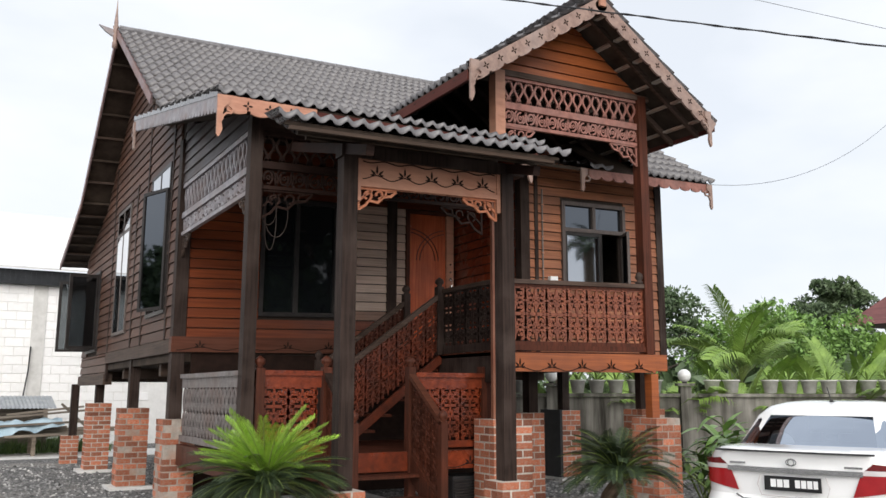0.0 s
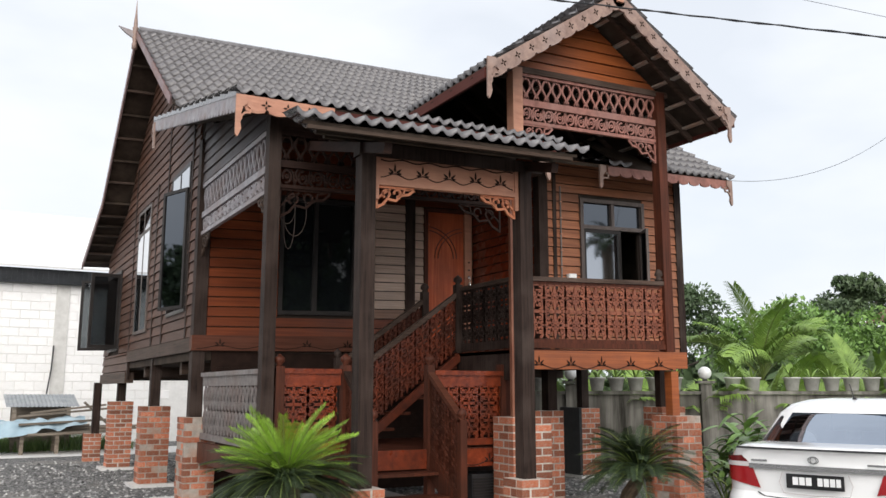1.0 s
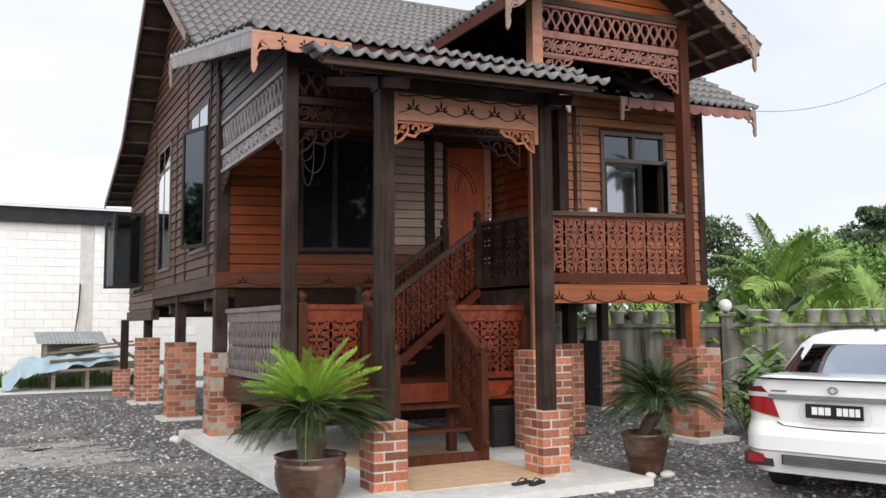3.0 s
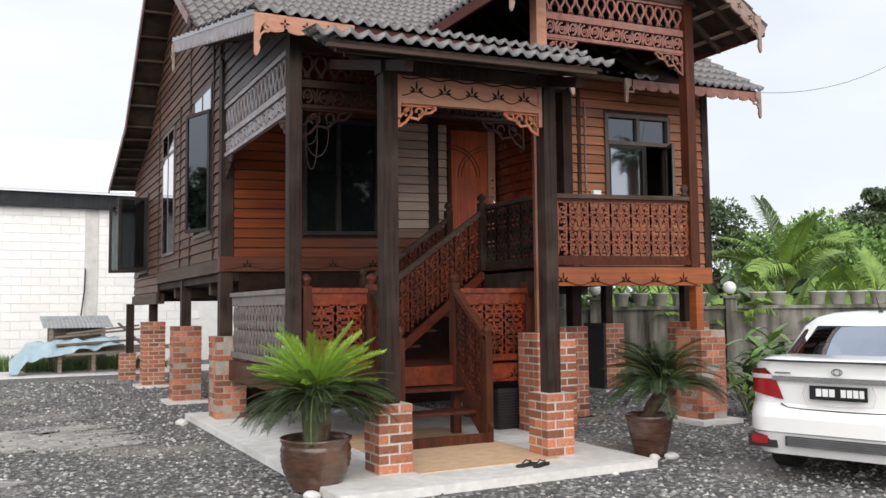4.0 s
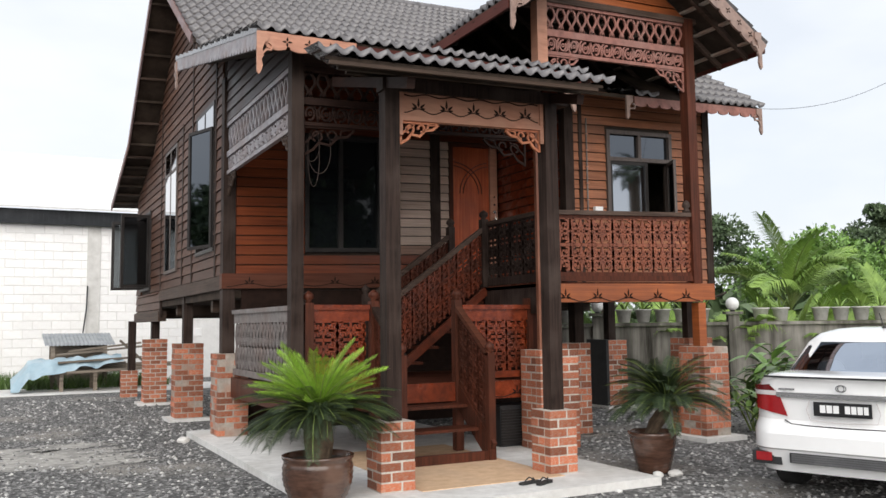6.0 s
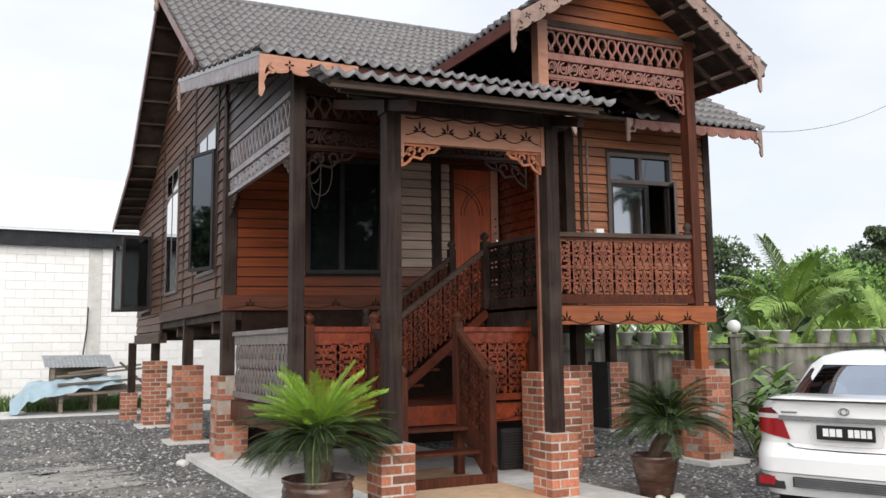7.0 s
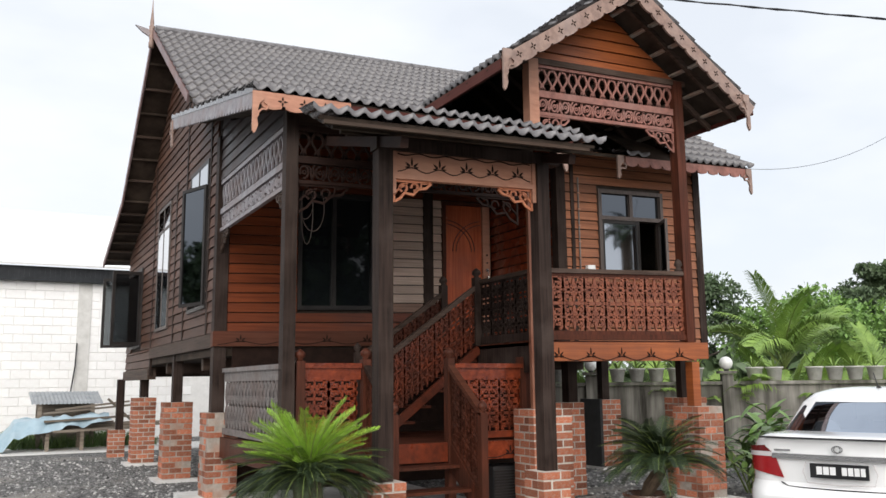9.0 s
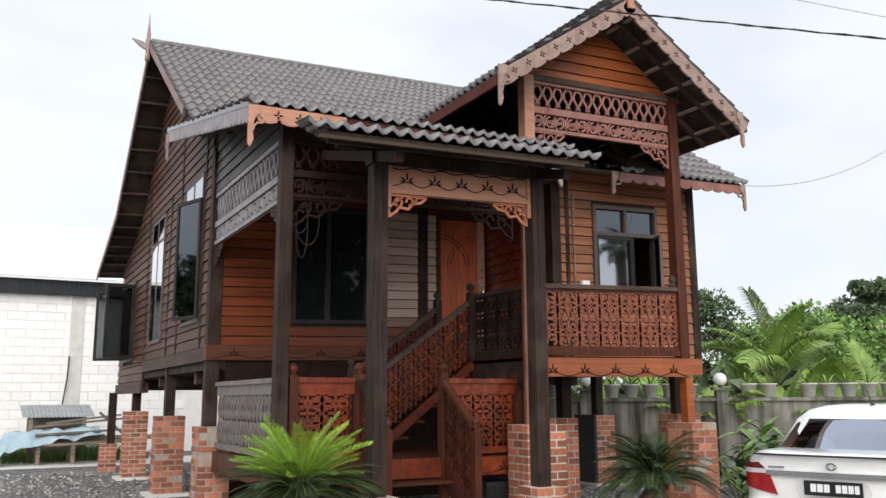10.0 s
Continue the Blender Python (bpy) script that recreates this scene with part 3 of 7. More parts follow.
WIN_R = (8.16, 9.36, 3.02, 4.30)
wall_right = wall_shell("wall_right", "x", RIGHT_Y, WING_X, RIGHT_X, 1.9, lambda x: 5.0, [WIN_R])
wall_right["label"] = "russet lapped board wall behind the balcony"
siding(wall_right, "x", RIGHT_Y, WING_X + 0.1, RIGHT_X - 0.08, 2.0, 4.95, 0.142, russet, [(WIN_R[0] - 0.05, WIN_R[1] + 0.05, WIN_R[2] - 0.05, WIN_R[3] + 0.05)])
wall_wing = wall_shell("wall_wing", "y", WING_X, RIGHT_Y, FRONT_Y, 1.9, lambda y: 5.2, [])
siding(wall_wing, "y", WING_X, RIGHT_Y + 0.02, FRONT_Y - 0.04, 2.0, 5.2, 0.145, red_wood)
wall_back = wall_shell("wall_back", "x", BACK_Y, SIDE_X, RIGHT_X, 1.8, lambda x: 4.6, [], inward=-1)
wall_end = wall_shell("wall_end", "y", RIGHT_X, RIGHT_Y, BACK_Y, 1.9, side_top, [], inward=-1)
part("house_floor", boxes((SIDE_X, RIGHT_X, FRONT_Y, BACK_Y, 2.0, 2.1), (WING_X, RIGHT_X, RIGHT_Y, FRONT_Y, 2.0, 2.1)), soffit_wood, house, settle=True)

# corner posts and cover strips
for nm, rows, mt in (
        ("corner_post", [(SIDE_X - 0.045, SIDE_X + 0.13, FRONT_Y - 0.05, FRONT_Y + 0.13, 1.2, 5.2)], dark_post),
        ("corner_post", [(RIGHT_X - 0.10, RIGHT_X + 0.04, RIGHT_Y - 0.05, RIGHT_Y + 0.1, 1.9, 4.95)], dark_post),
        ("corner_post", [(WING_X - 0.06, WING_X + 0.10, RIGHT_Y - 0.05, RIGHT_Y + 0.1, 1.9, 4.95)], dark_post),
        ("pilaster", [(6.10, 6.27, FRONT_Y - 0.06, FRONT_Y, FLOOR, 5.2)], dark_post),
        ("cover_strip", [(SIDE_X - 0.042, SIDE_X - 0.001, 12.66, 12.74, 2.33, 5.6)], dark_post),
        ("cover_strip", [(SIDE_X - 0.042, SIDE_X - 0.001, 14.42, 14.50, 2.33, 6.6)], dark_post),
        ("cover_strip", [(SIDE_X - 0.042, SIDE_X - 0.001, 15.28, 15.36, 2.33, 5.2)], dark_post),
        ("cover_strip", [(SIDE_X - 0.042, SIDE_X - 0.001, 17.52, 17.60, 1.8, 6.0)], dark_post)):
    part(nm, boxes(*rows), mt, house, bevel=0.006, settle=True)

# sill beams
sill = part("sill_beam", boxes((SIDE_X - 0.07, 5.95, FRONT_Y - 0.09, FRONT_Y + 0.05, 2.13, 2.345)), brown_beam, house, "brown sill beam with cut sprigs", bevel=0.006, settle=True)
sh = Sheet((SIDE_X, FRONT_Y - 0.094, 2.13), (1, 0, 0), (0, 0, 1))
bm = bmesh.new()
carving(bm, sh, 2.6, 0.215, 4)
part("carving", bm, shade_dark, sill, settle=True)
part("sill_beam", boxes((SIDE_X - 0.06, SIDE_X + 0.1, FRONT_Y + 0.053, 17.55, 2.12, 2.32)), dark_beam, house, bevel=0.008, settle=True)
part("sill_beam", boxes((SIDE_X - 0.06, SIDE_X + 0.1, 17.6, BACK_Y + 0.05, 1.72, 1.92)), dark_beam, house, bevel=0.008, settle=True)
bm = boxes(*[(SIDE_X + 0.1, RIGHT_X, y, y + 0.14, 1.82, 2.0) for y in (13.4, 16.4, 19.2)])
part("floor_joist", bm, dark_beam, house)

# ---- windows ----


def frame_bm(axis, face, a0, a1, z0, z1, w, d0, d1, mull=(), rails=()):
    bm = bmesh.new()

    def bx(u0, u1, h0, h1):
        f0, f1 = face + d0, face + d1
        if axis == "x":
            box(bm, u0, u1, f0, f1, h0, h1)
        else:
            box(bm, f0, f1, u0, u1, h0, h1)
    ring = []
    for f in (face + d0, face + d1):
        for k in (0, w):
            ring.append([bm.verts.new((u, f, h) if axis == "x" else (f, u, h)) for u, h in ((a0 + k, z0 + k), (a1 - k, z0 + k), (a1 - k, z1 - k), (a0 + k, z1 - k))])
    o0, i0, o1, i1 = ring
    for k in range(4):
        q = (k + 1) % 4
        for a, b in ((o0, i0), (i0, i1), (i1, o1), (o1, o0)):
            bm.faces.new((a[k], a[q], b[q], b[k]))
    for u in mull:
        bx(u - w / 2, u + w / 2, z0 + w, z1 - w)
    for h, u0, u1 in rails:
        bx(u0, u1, h - w / 2, h + w / 2)
    return bm


def pane(parent, axis, face, a0, a1, z0, z1, mt, name="pane"):
    if axis == "x":
        bm = boxes((a0, a1, face, face + 0.006, z0, z1))
    else:
        bm = boxes((face, face + 0.006, a0, a1, z0, z1))
    return part(name, bm, mt, parent, settle=True)


a0, a1, z0, z1 = WIN_L
win = part("window", frame_bm("x", FRONT_Y, a0 - 0.05, a1 + 0.05, z0 - 0.05, z1 + 0.05, 0.06, -0.07, 0.06, [(a0 + a1) / 2 - 0.05]), frame_dark, house, "tall dark tinted two-pane window", bevel=0.004, settle=True)
pane(win, "x", FRONT_Y - 0.01, a0 + 0.01, (a0 + a1) / 2 - 0.08, z0 + 0.01, z1 - 0.01, dark_glass)
pane(win, "x", FRONT_Y - 0.01, (a0 + a1) / 2 - 0.02, a1 - 0.01, z0 + 0.01, z1 - 0.01, dark_glass)

a0, a1, z0, z1 = WIN_R
mid, rail = (a0 + a1) / 2, z1 - 0.40
win = part("window", frame_bm("x", RIGHT_Y, a0 - 0.05, a1 + 0.05, z0 - 0.05, z1 + 0.05, 0.06, -0.07, 0.06, [], [(rail, a0, a1)]), frame_brown, house, "brown framed window with one casement swung open", bevel=0.004, settle=True)
part("mullion", boxes((mid - 0.03, mid + 0.03, RIGHT_Y - 0.06, RIGHT_Y + 0.05, rail + 0.03, z1)), frame_brown, win, settle=True)
pane(win, "x", RIGHT_Y - 0.01, a0 + 0.01, mid - 0.03, rail + 0.03, z1 - 0.01, grey_glass)
pane(win, "x", RIGHT_Y - 0.01, mid + 0.03, a1 - 0.01, rail + 0.03, z1 - 0.01, grey_glass)
part("casement", frame_bm("x", RIGHT_Y - 0.03, a0 + 0.01, a0 + 0.76, z0 + 0.01, rail - 0.03, 0.05, -0.02, 0.02), frame_dark, win, bevel=0.003, settle=True)
pane(win, "x", RIGHT_Y - 0.03, a0 + 0.06, a0 + 0.71, z0 + 0.06, rail - 0.08, mirror_glass)
# the open leaf stands out towards the yard
hinge = Matrix.Translation((a1 - 0.02, RIGHT_Y - 0.03, 0)) @ Matrix.Rotation(radians(62), 4, "Z")
bm = bmesh.new()
for r in ((-0.44, -0.39, -0.02, 0.02, z0 + 0.01, rail - 0.03), (-0.05, 0, -0.02, 0.02, z0 + 0.01, rail - 0.03), (-0.39, -0.05, -0.02, 0.02, z0 + 0.01, z0 + 0.06), (-0.39, -0.05, -0.02, 0.02, rail - 0.08, rail - 0.03)):
    box(bm, *r, m=hinge)
leaf_part = part("casement", bm, frame_brown, win, settle=True)
bm = bmesh.new()
box(bm, -0.39, -0.05, -0.004, 0.004, z0 + 0.06, rail - 0.08, m=hinge)
part("pane", bm, dark_glass, win, settle=True)

# side windows: a long pane pushed open, a narrow pale pair, a far pair of open leaves
a0, a1, z0, z1 = WIN_S1
win = part("window", frame_bm("y", SIDE_X, a0 - 0.05, a1 + 0.05, z0 - 0.05, z1 + 0.05, 0.06, -0.05, 0.06, [(a0 + a1) / 2], [(4.58, a0, a1)]), frame_dark, house, "tall dark framed side window, pushed open", settle=True)
pane(win, "y", SIDE_X - 0.045, a0, a1, 4.62, z1, mirror_glass)
hinge = Matrix.Translation((SIDE_X - 0.06, a0 - 0.03, 0)) @ Matrix.Rotation(radians(20.5), 4, "Z")
bm = bmesh.new()
for r in ((-0.02, 0.02, 0, 0.05, z0, 4.62), (-0.02, 0.02, 0.60, 0.65, z0, 4.62), (-0.02, 0.02, 0.05, 0.60, z0, z0 + 0.05), (-0.02, 0.02, 0.05, 0.60, 4.57, 4.62)):
    box(bm, *r, m=hinge)
part("casement", bm, frame_dark, win, settle=True)
bm = bmesh.new()
box(bm, -0.004, 0.004, 0.05, 0.60, z0 + 0.05, 4.57, m=hinge)
part("pane", bm, grey_glass, win, settle=True)
a0, a1, z0, z1 = WIN_S2
win = part("window", frame_bm("y", SIDE_X, a0 - 0.05, a1 + 0.05, z0 - 0.05, z1 + 0.05, 0.06, -0.06, 0.06, [(a0 + a1) / 2], [(4.50, a0, a1)]), frame_brown, house, "narrow pale window with two sashes", settle=True)
for s0, s1 in ((a0, (a0 + a1) / 2 - 0.03), ((a0 + a1) / 2 + 0.03, a1)):
    pane(win, "y", SIDE_X - 0.055, s0, s1, z0, 4.47, mirror_glass)
    pane(win, "y", SIDE_X - 0.055, s0, s1, 4.53, z1, grey_glass)
a0, a1, z0, z1 = WIN_S3
win = part("window", frame_bm("y", SIDE_X, a0 - 0.05, a1 + 0.05, z0 - 0.05, z1 + 0.05, 0.06, -0.06, 0.06), frame_dark, house, "far side window with its dark leaves open", settle=True)
for yy, ang in ((a0, 106), (a1, 90)):
    hinge = Matrix.Translation((SIDE_X - 0.06, yy, 0)) @ Matrix.Rotation(radians(ang), 4, "Z")
    bm = bmesh.new()
    for r in ((-0.02, 0.02, 0, 0.06, z0, z1 - 0.05), (-0.02, 0.02, 0.56, 0.62, z0, z1 - 0.05), (-0.02, 0.02, 0.06, 0.56, z0, z0 + 0.06), (-0.02, 0.02, 0.06, 0.56, z1 - 0.11, z1 - 0.05)):
        box(bm, *r, m=hinge)
    part("casement", bm, frame_dark, win, settle=True)
    bm = bmesh.new()
    box(bm, -0.003, 0.003, 0.06, 0.56, z0 + 0.06, z1 - 0.11, m=hinge)
    part("pane", bm, clear_glass, win, settle=True)

# ---- door ----
d0, d1, dz0, dz1 = DOOR
door = part("door", boxes((d0, d1 - 0.13, FRONT_Y - 0.045, FRONT_Y, dz0 + 0.01, dz1)), door_wood, house, "red-brown varnished carved wooden door", bevel=0.005, settle=True)
part("door_frame", boxes((d0 - 0.06, d0 - 0.002, FRONT_Y - 0.08, FRONT_Y + 0.05, dz0, dz1 + 0.06), (d0 - 0.002, d1 + 0.05, FRONT_Y - 0.08, FRONT_Y + 0.05, dz1 + 0.004, dz1 + 0.06)), red_post, door, settle=True)
part("lock_stile", boxes((d1 - 0.128, d1 + 0.01, FRONT_Y - 0.085, FRONT_Y, dz0 + 0.01, dz1)), salmon_wood, door, "paler lock stile", bevel=0.004, settle=True)
bm = bmesh.new()
sh = Sheet((d0, FRONT_Y - 0.048, dz0), (1, 0, 0), (0, 0, 1))
dw = d1 - 0.13 - d0
low_arc = dz1 - dz0 - 1.12 * dw
for grow in (0.0, 0.09):
    ribbon(bm, sh, arc(dw * 1.05, low_arc, dw * (0.85 - grow), 180, 97, 16, dw * (0.76 - grow)), 0.014, 0.012)
    ribbon(bm, sh, arc(dw * -0.05, low_arc, dw * (0.85 - grow), 0, 83, 16, dw * (0.76 - grow)), 0.014, 0.012)
part("moulding", bm, brown_beam, door, settle=True)
for h in (0.88, 1.00, 1.12, 1.25):
    bm = bmesh.new()
    tube(bm, [(d1 - 0.06, FRONT_Y - 0.085, dz0 + h), (d1 - 0.06, FRONT_Y - 0.11, dz0 + h)], 0.028 if h == 1.0 else 0.018, 10)
    part("lock", bm, chrome, door, settle=True)
bm = bmesh.new()
tube(bm, [(d1 - 0.06, FRONT_Y - 0.10, dz0 + 0.99), (d1 - 0.06, FRONT_Y - 0.15, dz0 + 0.99), (d1 - 0.06, FRONT_Y - 0.15, dz0 + 0.86), (d1 - 0.06, FRONT_Y - 0.10, dz0 + 0.86)], 0.012, 8)
part("handle", bm, chrome, door, settle=True)

# ---- roofs ----
TW, TL, TE = 0.30, 0.40, 0.335
bm = bmesh.new()
n = 20
top, low = [], []
for i in range(n + 1):
    u = TW * i / n
    h = 0.021 * math.cos(4 * math.pi * i / n) + 0.004 * math.cos(8 * math.pi * i / n)
    top.append((bm.verts.new((u, 0, h + 0.056)), bm.verts.new((u, TL, h + 0.004))))
    low.append(bm.verts.new((u, 0, h + 0.008)))
for i in range(n):
    bm.faces.new((top[i][0], top[i + 1][0], top[i + 1][1], top[i][1]))
    bm.faces.new((low[i], low[i + 1], top[i + 1][0], top[i][0]))
for f in bm.faces:
    f.smooth = True
tile_mesh = bpy.data.meshes.new("roof_tile")
bm.to_mesh(tile_mesh)
bm.free()
tile_mesh.materials.append(tile_mat)
TILE = (np.array([v.co[:] for v in tile_mesh.vertices]), [tuple(p.vertices) for p in tile_mesh.polygons])


def tile_places(origin, along, up, width, length, keep=None, warp=None):
    """Poses of tiles on a slope: along is the eave's direction, up the slope's."""
    along, up = Vector(along).normalized(), Vector(up).normalized()
    nrm = along.cross(up)
    cols, rows = max(1, round(width / TW)), max(1, math.ceil(length / TE))
    sx = width / cols
    out = []
    for r in range(rows):
        for c in range(cols):
            p = Vector(origin) + Vector((along.x, along.y, 0)) * (c * sx) + up * (r * TE)
            if keep and not keep(p + along * sx / 2 + up * TL / 2):
                continue
            rnd = random.Random(r * 97 + c)
            p = p + nrm * rnd.uniform(-0.0015, 0.0015)
            m = Matrix((along * (sx / TW), up, nrm)).transposed().to_4x4()
            m.translation = (p.x, p.y, lean(p.x, p.z) + (warp(p.x, p.y) if warp else 0))
            out.append(m)
    return out


def lay_tiles(places, parent):
    for m in places:
        t = new("tile", tile_mesh)
        t.matrix_basis = m
        hold(t, parent)


def tile_field(name, places, parent):
    vs, fs = [], []
    for m in places:
        k = len(vs)
        a = np.array(m.to_3x3())
        vs.extend((TILE[0] @ a.T + np.array(m.translation)).tolist())
        fs.extend([tuple(i + k for i in f) for f in TILE[1]])
    me = bpy.data.meshes.new(name)
    me.from_pydata(vs, [], fs)
    me.polygons.foreach_set("use_smooth", [True] * len(fs))
    me.materials.append(tile_field_mat)
    ob = new(name, me)
    ob["kind"] = "stuff"
    return hold(ob, parent)


def deck(name, corners, t=0.05, material=None, parent=None):
    """A sloping roof deck under the tiles, from its four corners."""
    bm = bmesh.new()
    hi = [bm.verts.new(Vector(c) + Vector((0, 0, 0.0))) for c in corners]
    lo = [bm.verts.new(Vector(c) - Vector((0, 0, t))) for c in corners]
    bm.faces.new(hi)
    bm.faces.new(lo[::-1])
    for i in range(4):
        bm.faces.new((hi[i], hi[(i + 1) % 4], lo[(i + 1) % 4], lo[i]))
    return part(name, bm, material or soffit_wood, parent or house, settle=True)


GX, GHALF, GZ, GAPEX, GY0, GY1 = 7.2, 2.08, 5.29, 6.66, 8.1, 13.3
GABLE_EAVE = {-1: 5.31, 1: 5.16}


def clear_of_gable(p):
    """True where the main roof is not covered by the gable wing's roof."""
    over = GAPEX - abs(p.x - GX) * (GAPEX - GZ) / GHALF
    return not (abs(p.x - GX) < GHALF and p.z < over - 0.02)


main_roof = deck("roof", [(VERGE_X, KNEE_Y, KNEE_Z), (VERGE_RIGHT, KNEE_Y, KNEE_Z), (VERGE_RIGHT, RIDGE_Y, RIDGE_Z), (VERGE_X, RIDGE_Y, RIDGE_Z)])
main_roof["label"] = "grey concrete tiled main roof"
def eave_lift(x, y):
    """The veranda eave sits higher at its open corner."""
    return (0.12 - 0.019 * (x - VERGE_X)) * max(0, KNEE_Y - y) / (KNEE_Y - EAVE_Y)


veranda_roof = deck("roof", [(VERGE_X, EAVE_Y, EAVE_Z + 0.12), (6.5, EAVE_Y, EAVE_Z + 0.04), (6.5, KNEE_Y, KNEE_Z), (VERGE_X, KNEE_Y, KNEE_Z)])
RE_Y, RE_Z = 9.54, 4.73
RB_X, RB_Y, RB_Z = 8.6, 14.2, 7.86
right_roof = deck("roof", [(RB_X, RE_Y, RE_Z), (VERGE_RIGHT, RE_Y, RE_Z), (VERGE_RIGHT, RB_Y, RB_Z), (RB_X, RB_Y, RB_Z)])
deck("roof", [(6.5, RE_Y, RE_Z), (RB_X, RE_Y, RE_Z), (RB_X, KNEE_Y, KNEE_Z), (6.5, KNEE_Y, KNEE_Z)])
deck("roof", [(VERGE_X, RIDGE_Y, RIDGE_Z), (VERGE_RIGHT, RIDGE_Y, RIDGE_Z), (VERGE_RIGHT, BACK_KNEE_Y, BACK_KNEE_Z), (VERGE_X, BACK_KNEE_Y, BACK_KNEE_Z)])
deck("roof", [(VERGE_X, BACK_KNEE_Y, BACK_KNEE_Z), (VERGE_RIGHT, BACK_KNEE_Y, BACK_KNEE_Z), (VERGE_RIGHT, BACK_EAVE_Y, BACK_EAVE_Z), (VERGE_X, BACK_EAVE_Y, BACK_EAVE_Z)])
slope = (0, RIDGE_Y - KNEE_Y, RIDGE_Z - KNEE_Z)
tile_field("tile_field", tile_places((VERGE_X - 0.04, KNEE_Y, KNEE_Z), (1, 0, 0.033), slope, VERGE_RIGHT - VERGE_X + 0.08, math.hypot(*slope[1:]) - 0.2, clear_of_gable), main_roof)
slope = (0, KNEE_Y - EAVE_Y, KNEE_Z - EAVE_Z)
lay_tiles(tile_places((VERGE_X - 0.04, EAVE_Y - 0.05, EAVE_Z), (1, 0, 0.033), slope, 4.24, math.hypot(*slope[1:]), lambda p: p.y < 9.2 or clear_of_gable(p), eave_lift), veranda_roof)
slope = (0, RB_Y - RE_Y, RB_Z - RE_Z)
tile_field("tile_field", tile_places((RB_X, RE_Y - 0.05, RE_Z), (1, 0, 0.033), slope, VERGE_RIGHT + 0.04 - RB_X, math.hypot(*slope[1:]) - 0.1, clear_of_gable), right_roof)
slope = (0, KNEE_Y - RE_Y, KNEE_Z - RE_Z)
tile_field("tile_field", tile_places((8.15, RE_Y - 0.05, RE_Z), (1, 0, 0.033), slope, RB_X - 8.15, 0.7), right_roof)
slope = (0, RIDGE_Y - BACK_KNEE_Y, RIDGE_Z - BACK_KNEE_Z)
tile_field("tile_field", tile_places((VERGE_RIGHT, BACK_KNEE_Y, BACK_KNEE_Z), (-1, 0, -0.033), slope, VERGE_RIGHT - VERGE_X, math.hypot(*slope[1:]) - 0.2), main_roof)
# ridge capping
for i in range(26):
    x = VERGE_X + i * 0.325
    bm = bmesh.new()
    tube(bm, [(x, RIDGE_Y, RIDGE_Z + 0.0), (x + 0.35, RIDGE_Y, RIDGE_Z + 0.01)], [0.10, 0.085], 10)
    part("ridge_cap", bm, tile_mat, main_roof, settle=True)

# gable wing roof
for s in (-1, 1):
    x_e = GX + s * GHALF
    GZ = GABLE_EAVE[s]
    roof = deck("roof", [(x_e, GY0, GZ), (x_e, GY1, GZ), (GX, GY1, GAPEX), (GX, GY0, GAPEX)])
    roof["label"] = "tiled slope of the front gable"
    up = Vector((-s * GHALF, 0, GAPEX - GZ))
    o = (x_e, GY0 - 0.03, GZ) if s > 0 else (x_e, GY1, GZ)
    pl = tile_places(o, (0, s, 0), up, GY1 - GY0 + 0.03, up.length - 0.12, lambda p: p.z > roof_height(p.y) - 0.1)
    pl = [Matrix.Translation((0, 0, 0)) @ m for m in pl]
    tile_field("tile_field", pl, roof)
    for k in range(9):
        y = GY0 + 0.3 + k * 0.5
        bm = bmesh.new()
        bar(bm, (x_e, y, GZ - 0.09), (GX, y, GAPEX - 0.09), 0.05, 0.08)
        part("rafter", bm, dark_beam, roof, settle=True)
    for k in range(6):
        f = (k + 0.5) / 6
        bm = bmesh.new()
        bar(bm, (x_e + (GX - x_e) * f, GY0 + 0.05, GZ + (GAPEX - GZ) * f - 0.055), (x_e + (GX - x_e) * f, 11.0, GZ + (GAPEX - GZ) * f - 0.055), 0.10, 0.03)
        part("batten", bm, render_mat, roof, settle=True)
    bm = boxes((x_e - 0.015, x_e + 0.015, GY0, 11.6, GZ - (0.10 if s > 0 else 0.15), GZ - 0.02))
    part("eave_fascia", bm, red_fascia, roof, settle=True)
for i in range(16):
    y = GY0 + i * 0.325
    bm = bmesh.new()
    tube(bm, [(GX, y, GAPEX + 0.01), (GX, y + 0.35, GAPEX)], [0.09, 0.075], 10)
    part("ridge_cap", bm, tile_mat, house, settle=True)

# barge boards of the front gable, with star cuts
for s in (-1, 1):
    u = Vector((s * (GHALF + 0.02), 0, GABLE_EAVE[s] - GAPEX))
    length = u.length
    v = Vector((0, 1, 0)).cross(u) * (1 if s < 0 else -1)
    if v.z < 0:
        v = -v
    sh = Sheet((GX, GY0 - 0.02, GAPEX + 0.02), u, v)
    bm = bmesh.new()
    scallop(bm, sh, length, -0.015, -0.215, 0.24, 0.03, 0.03)
    barge = part("barge_board", bm, barge_wood, house, "faded scalloped barge board with star cuts", settle=True)
    sh2 = Sheet(sh.at(0, 0, (0.0165 if sh.n.y < 0 else -0.0165)), u, v)
    for k in range(9):
        bm = bmesh.new()
        star_cut(bm, sh2, 0.30 + k * 0.245, -0.10, 0.045)
        part("star_cut", bm, shade_dark, barge, settle=True)
part("apex_block", boxes((GX - 0.05, GX + 0.05, GY0 - 0.07, GY0 + 0.02, GAPEX - 0.15, GAPEX + 0.2)), salmon_wood, house, bevel=0.008, settle=True)


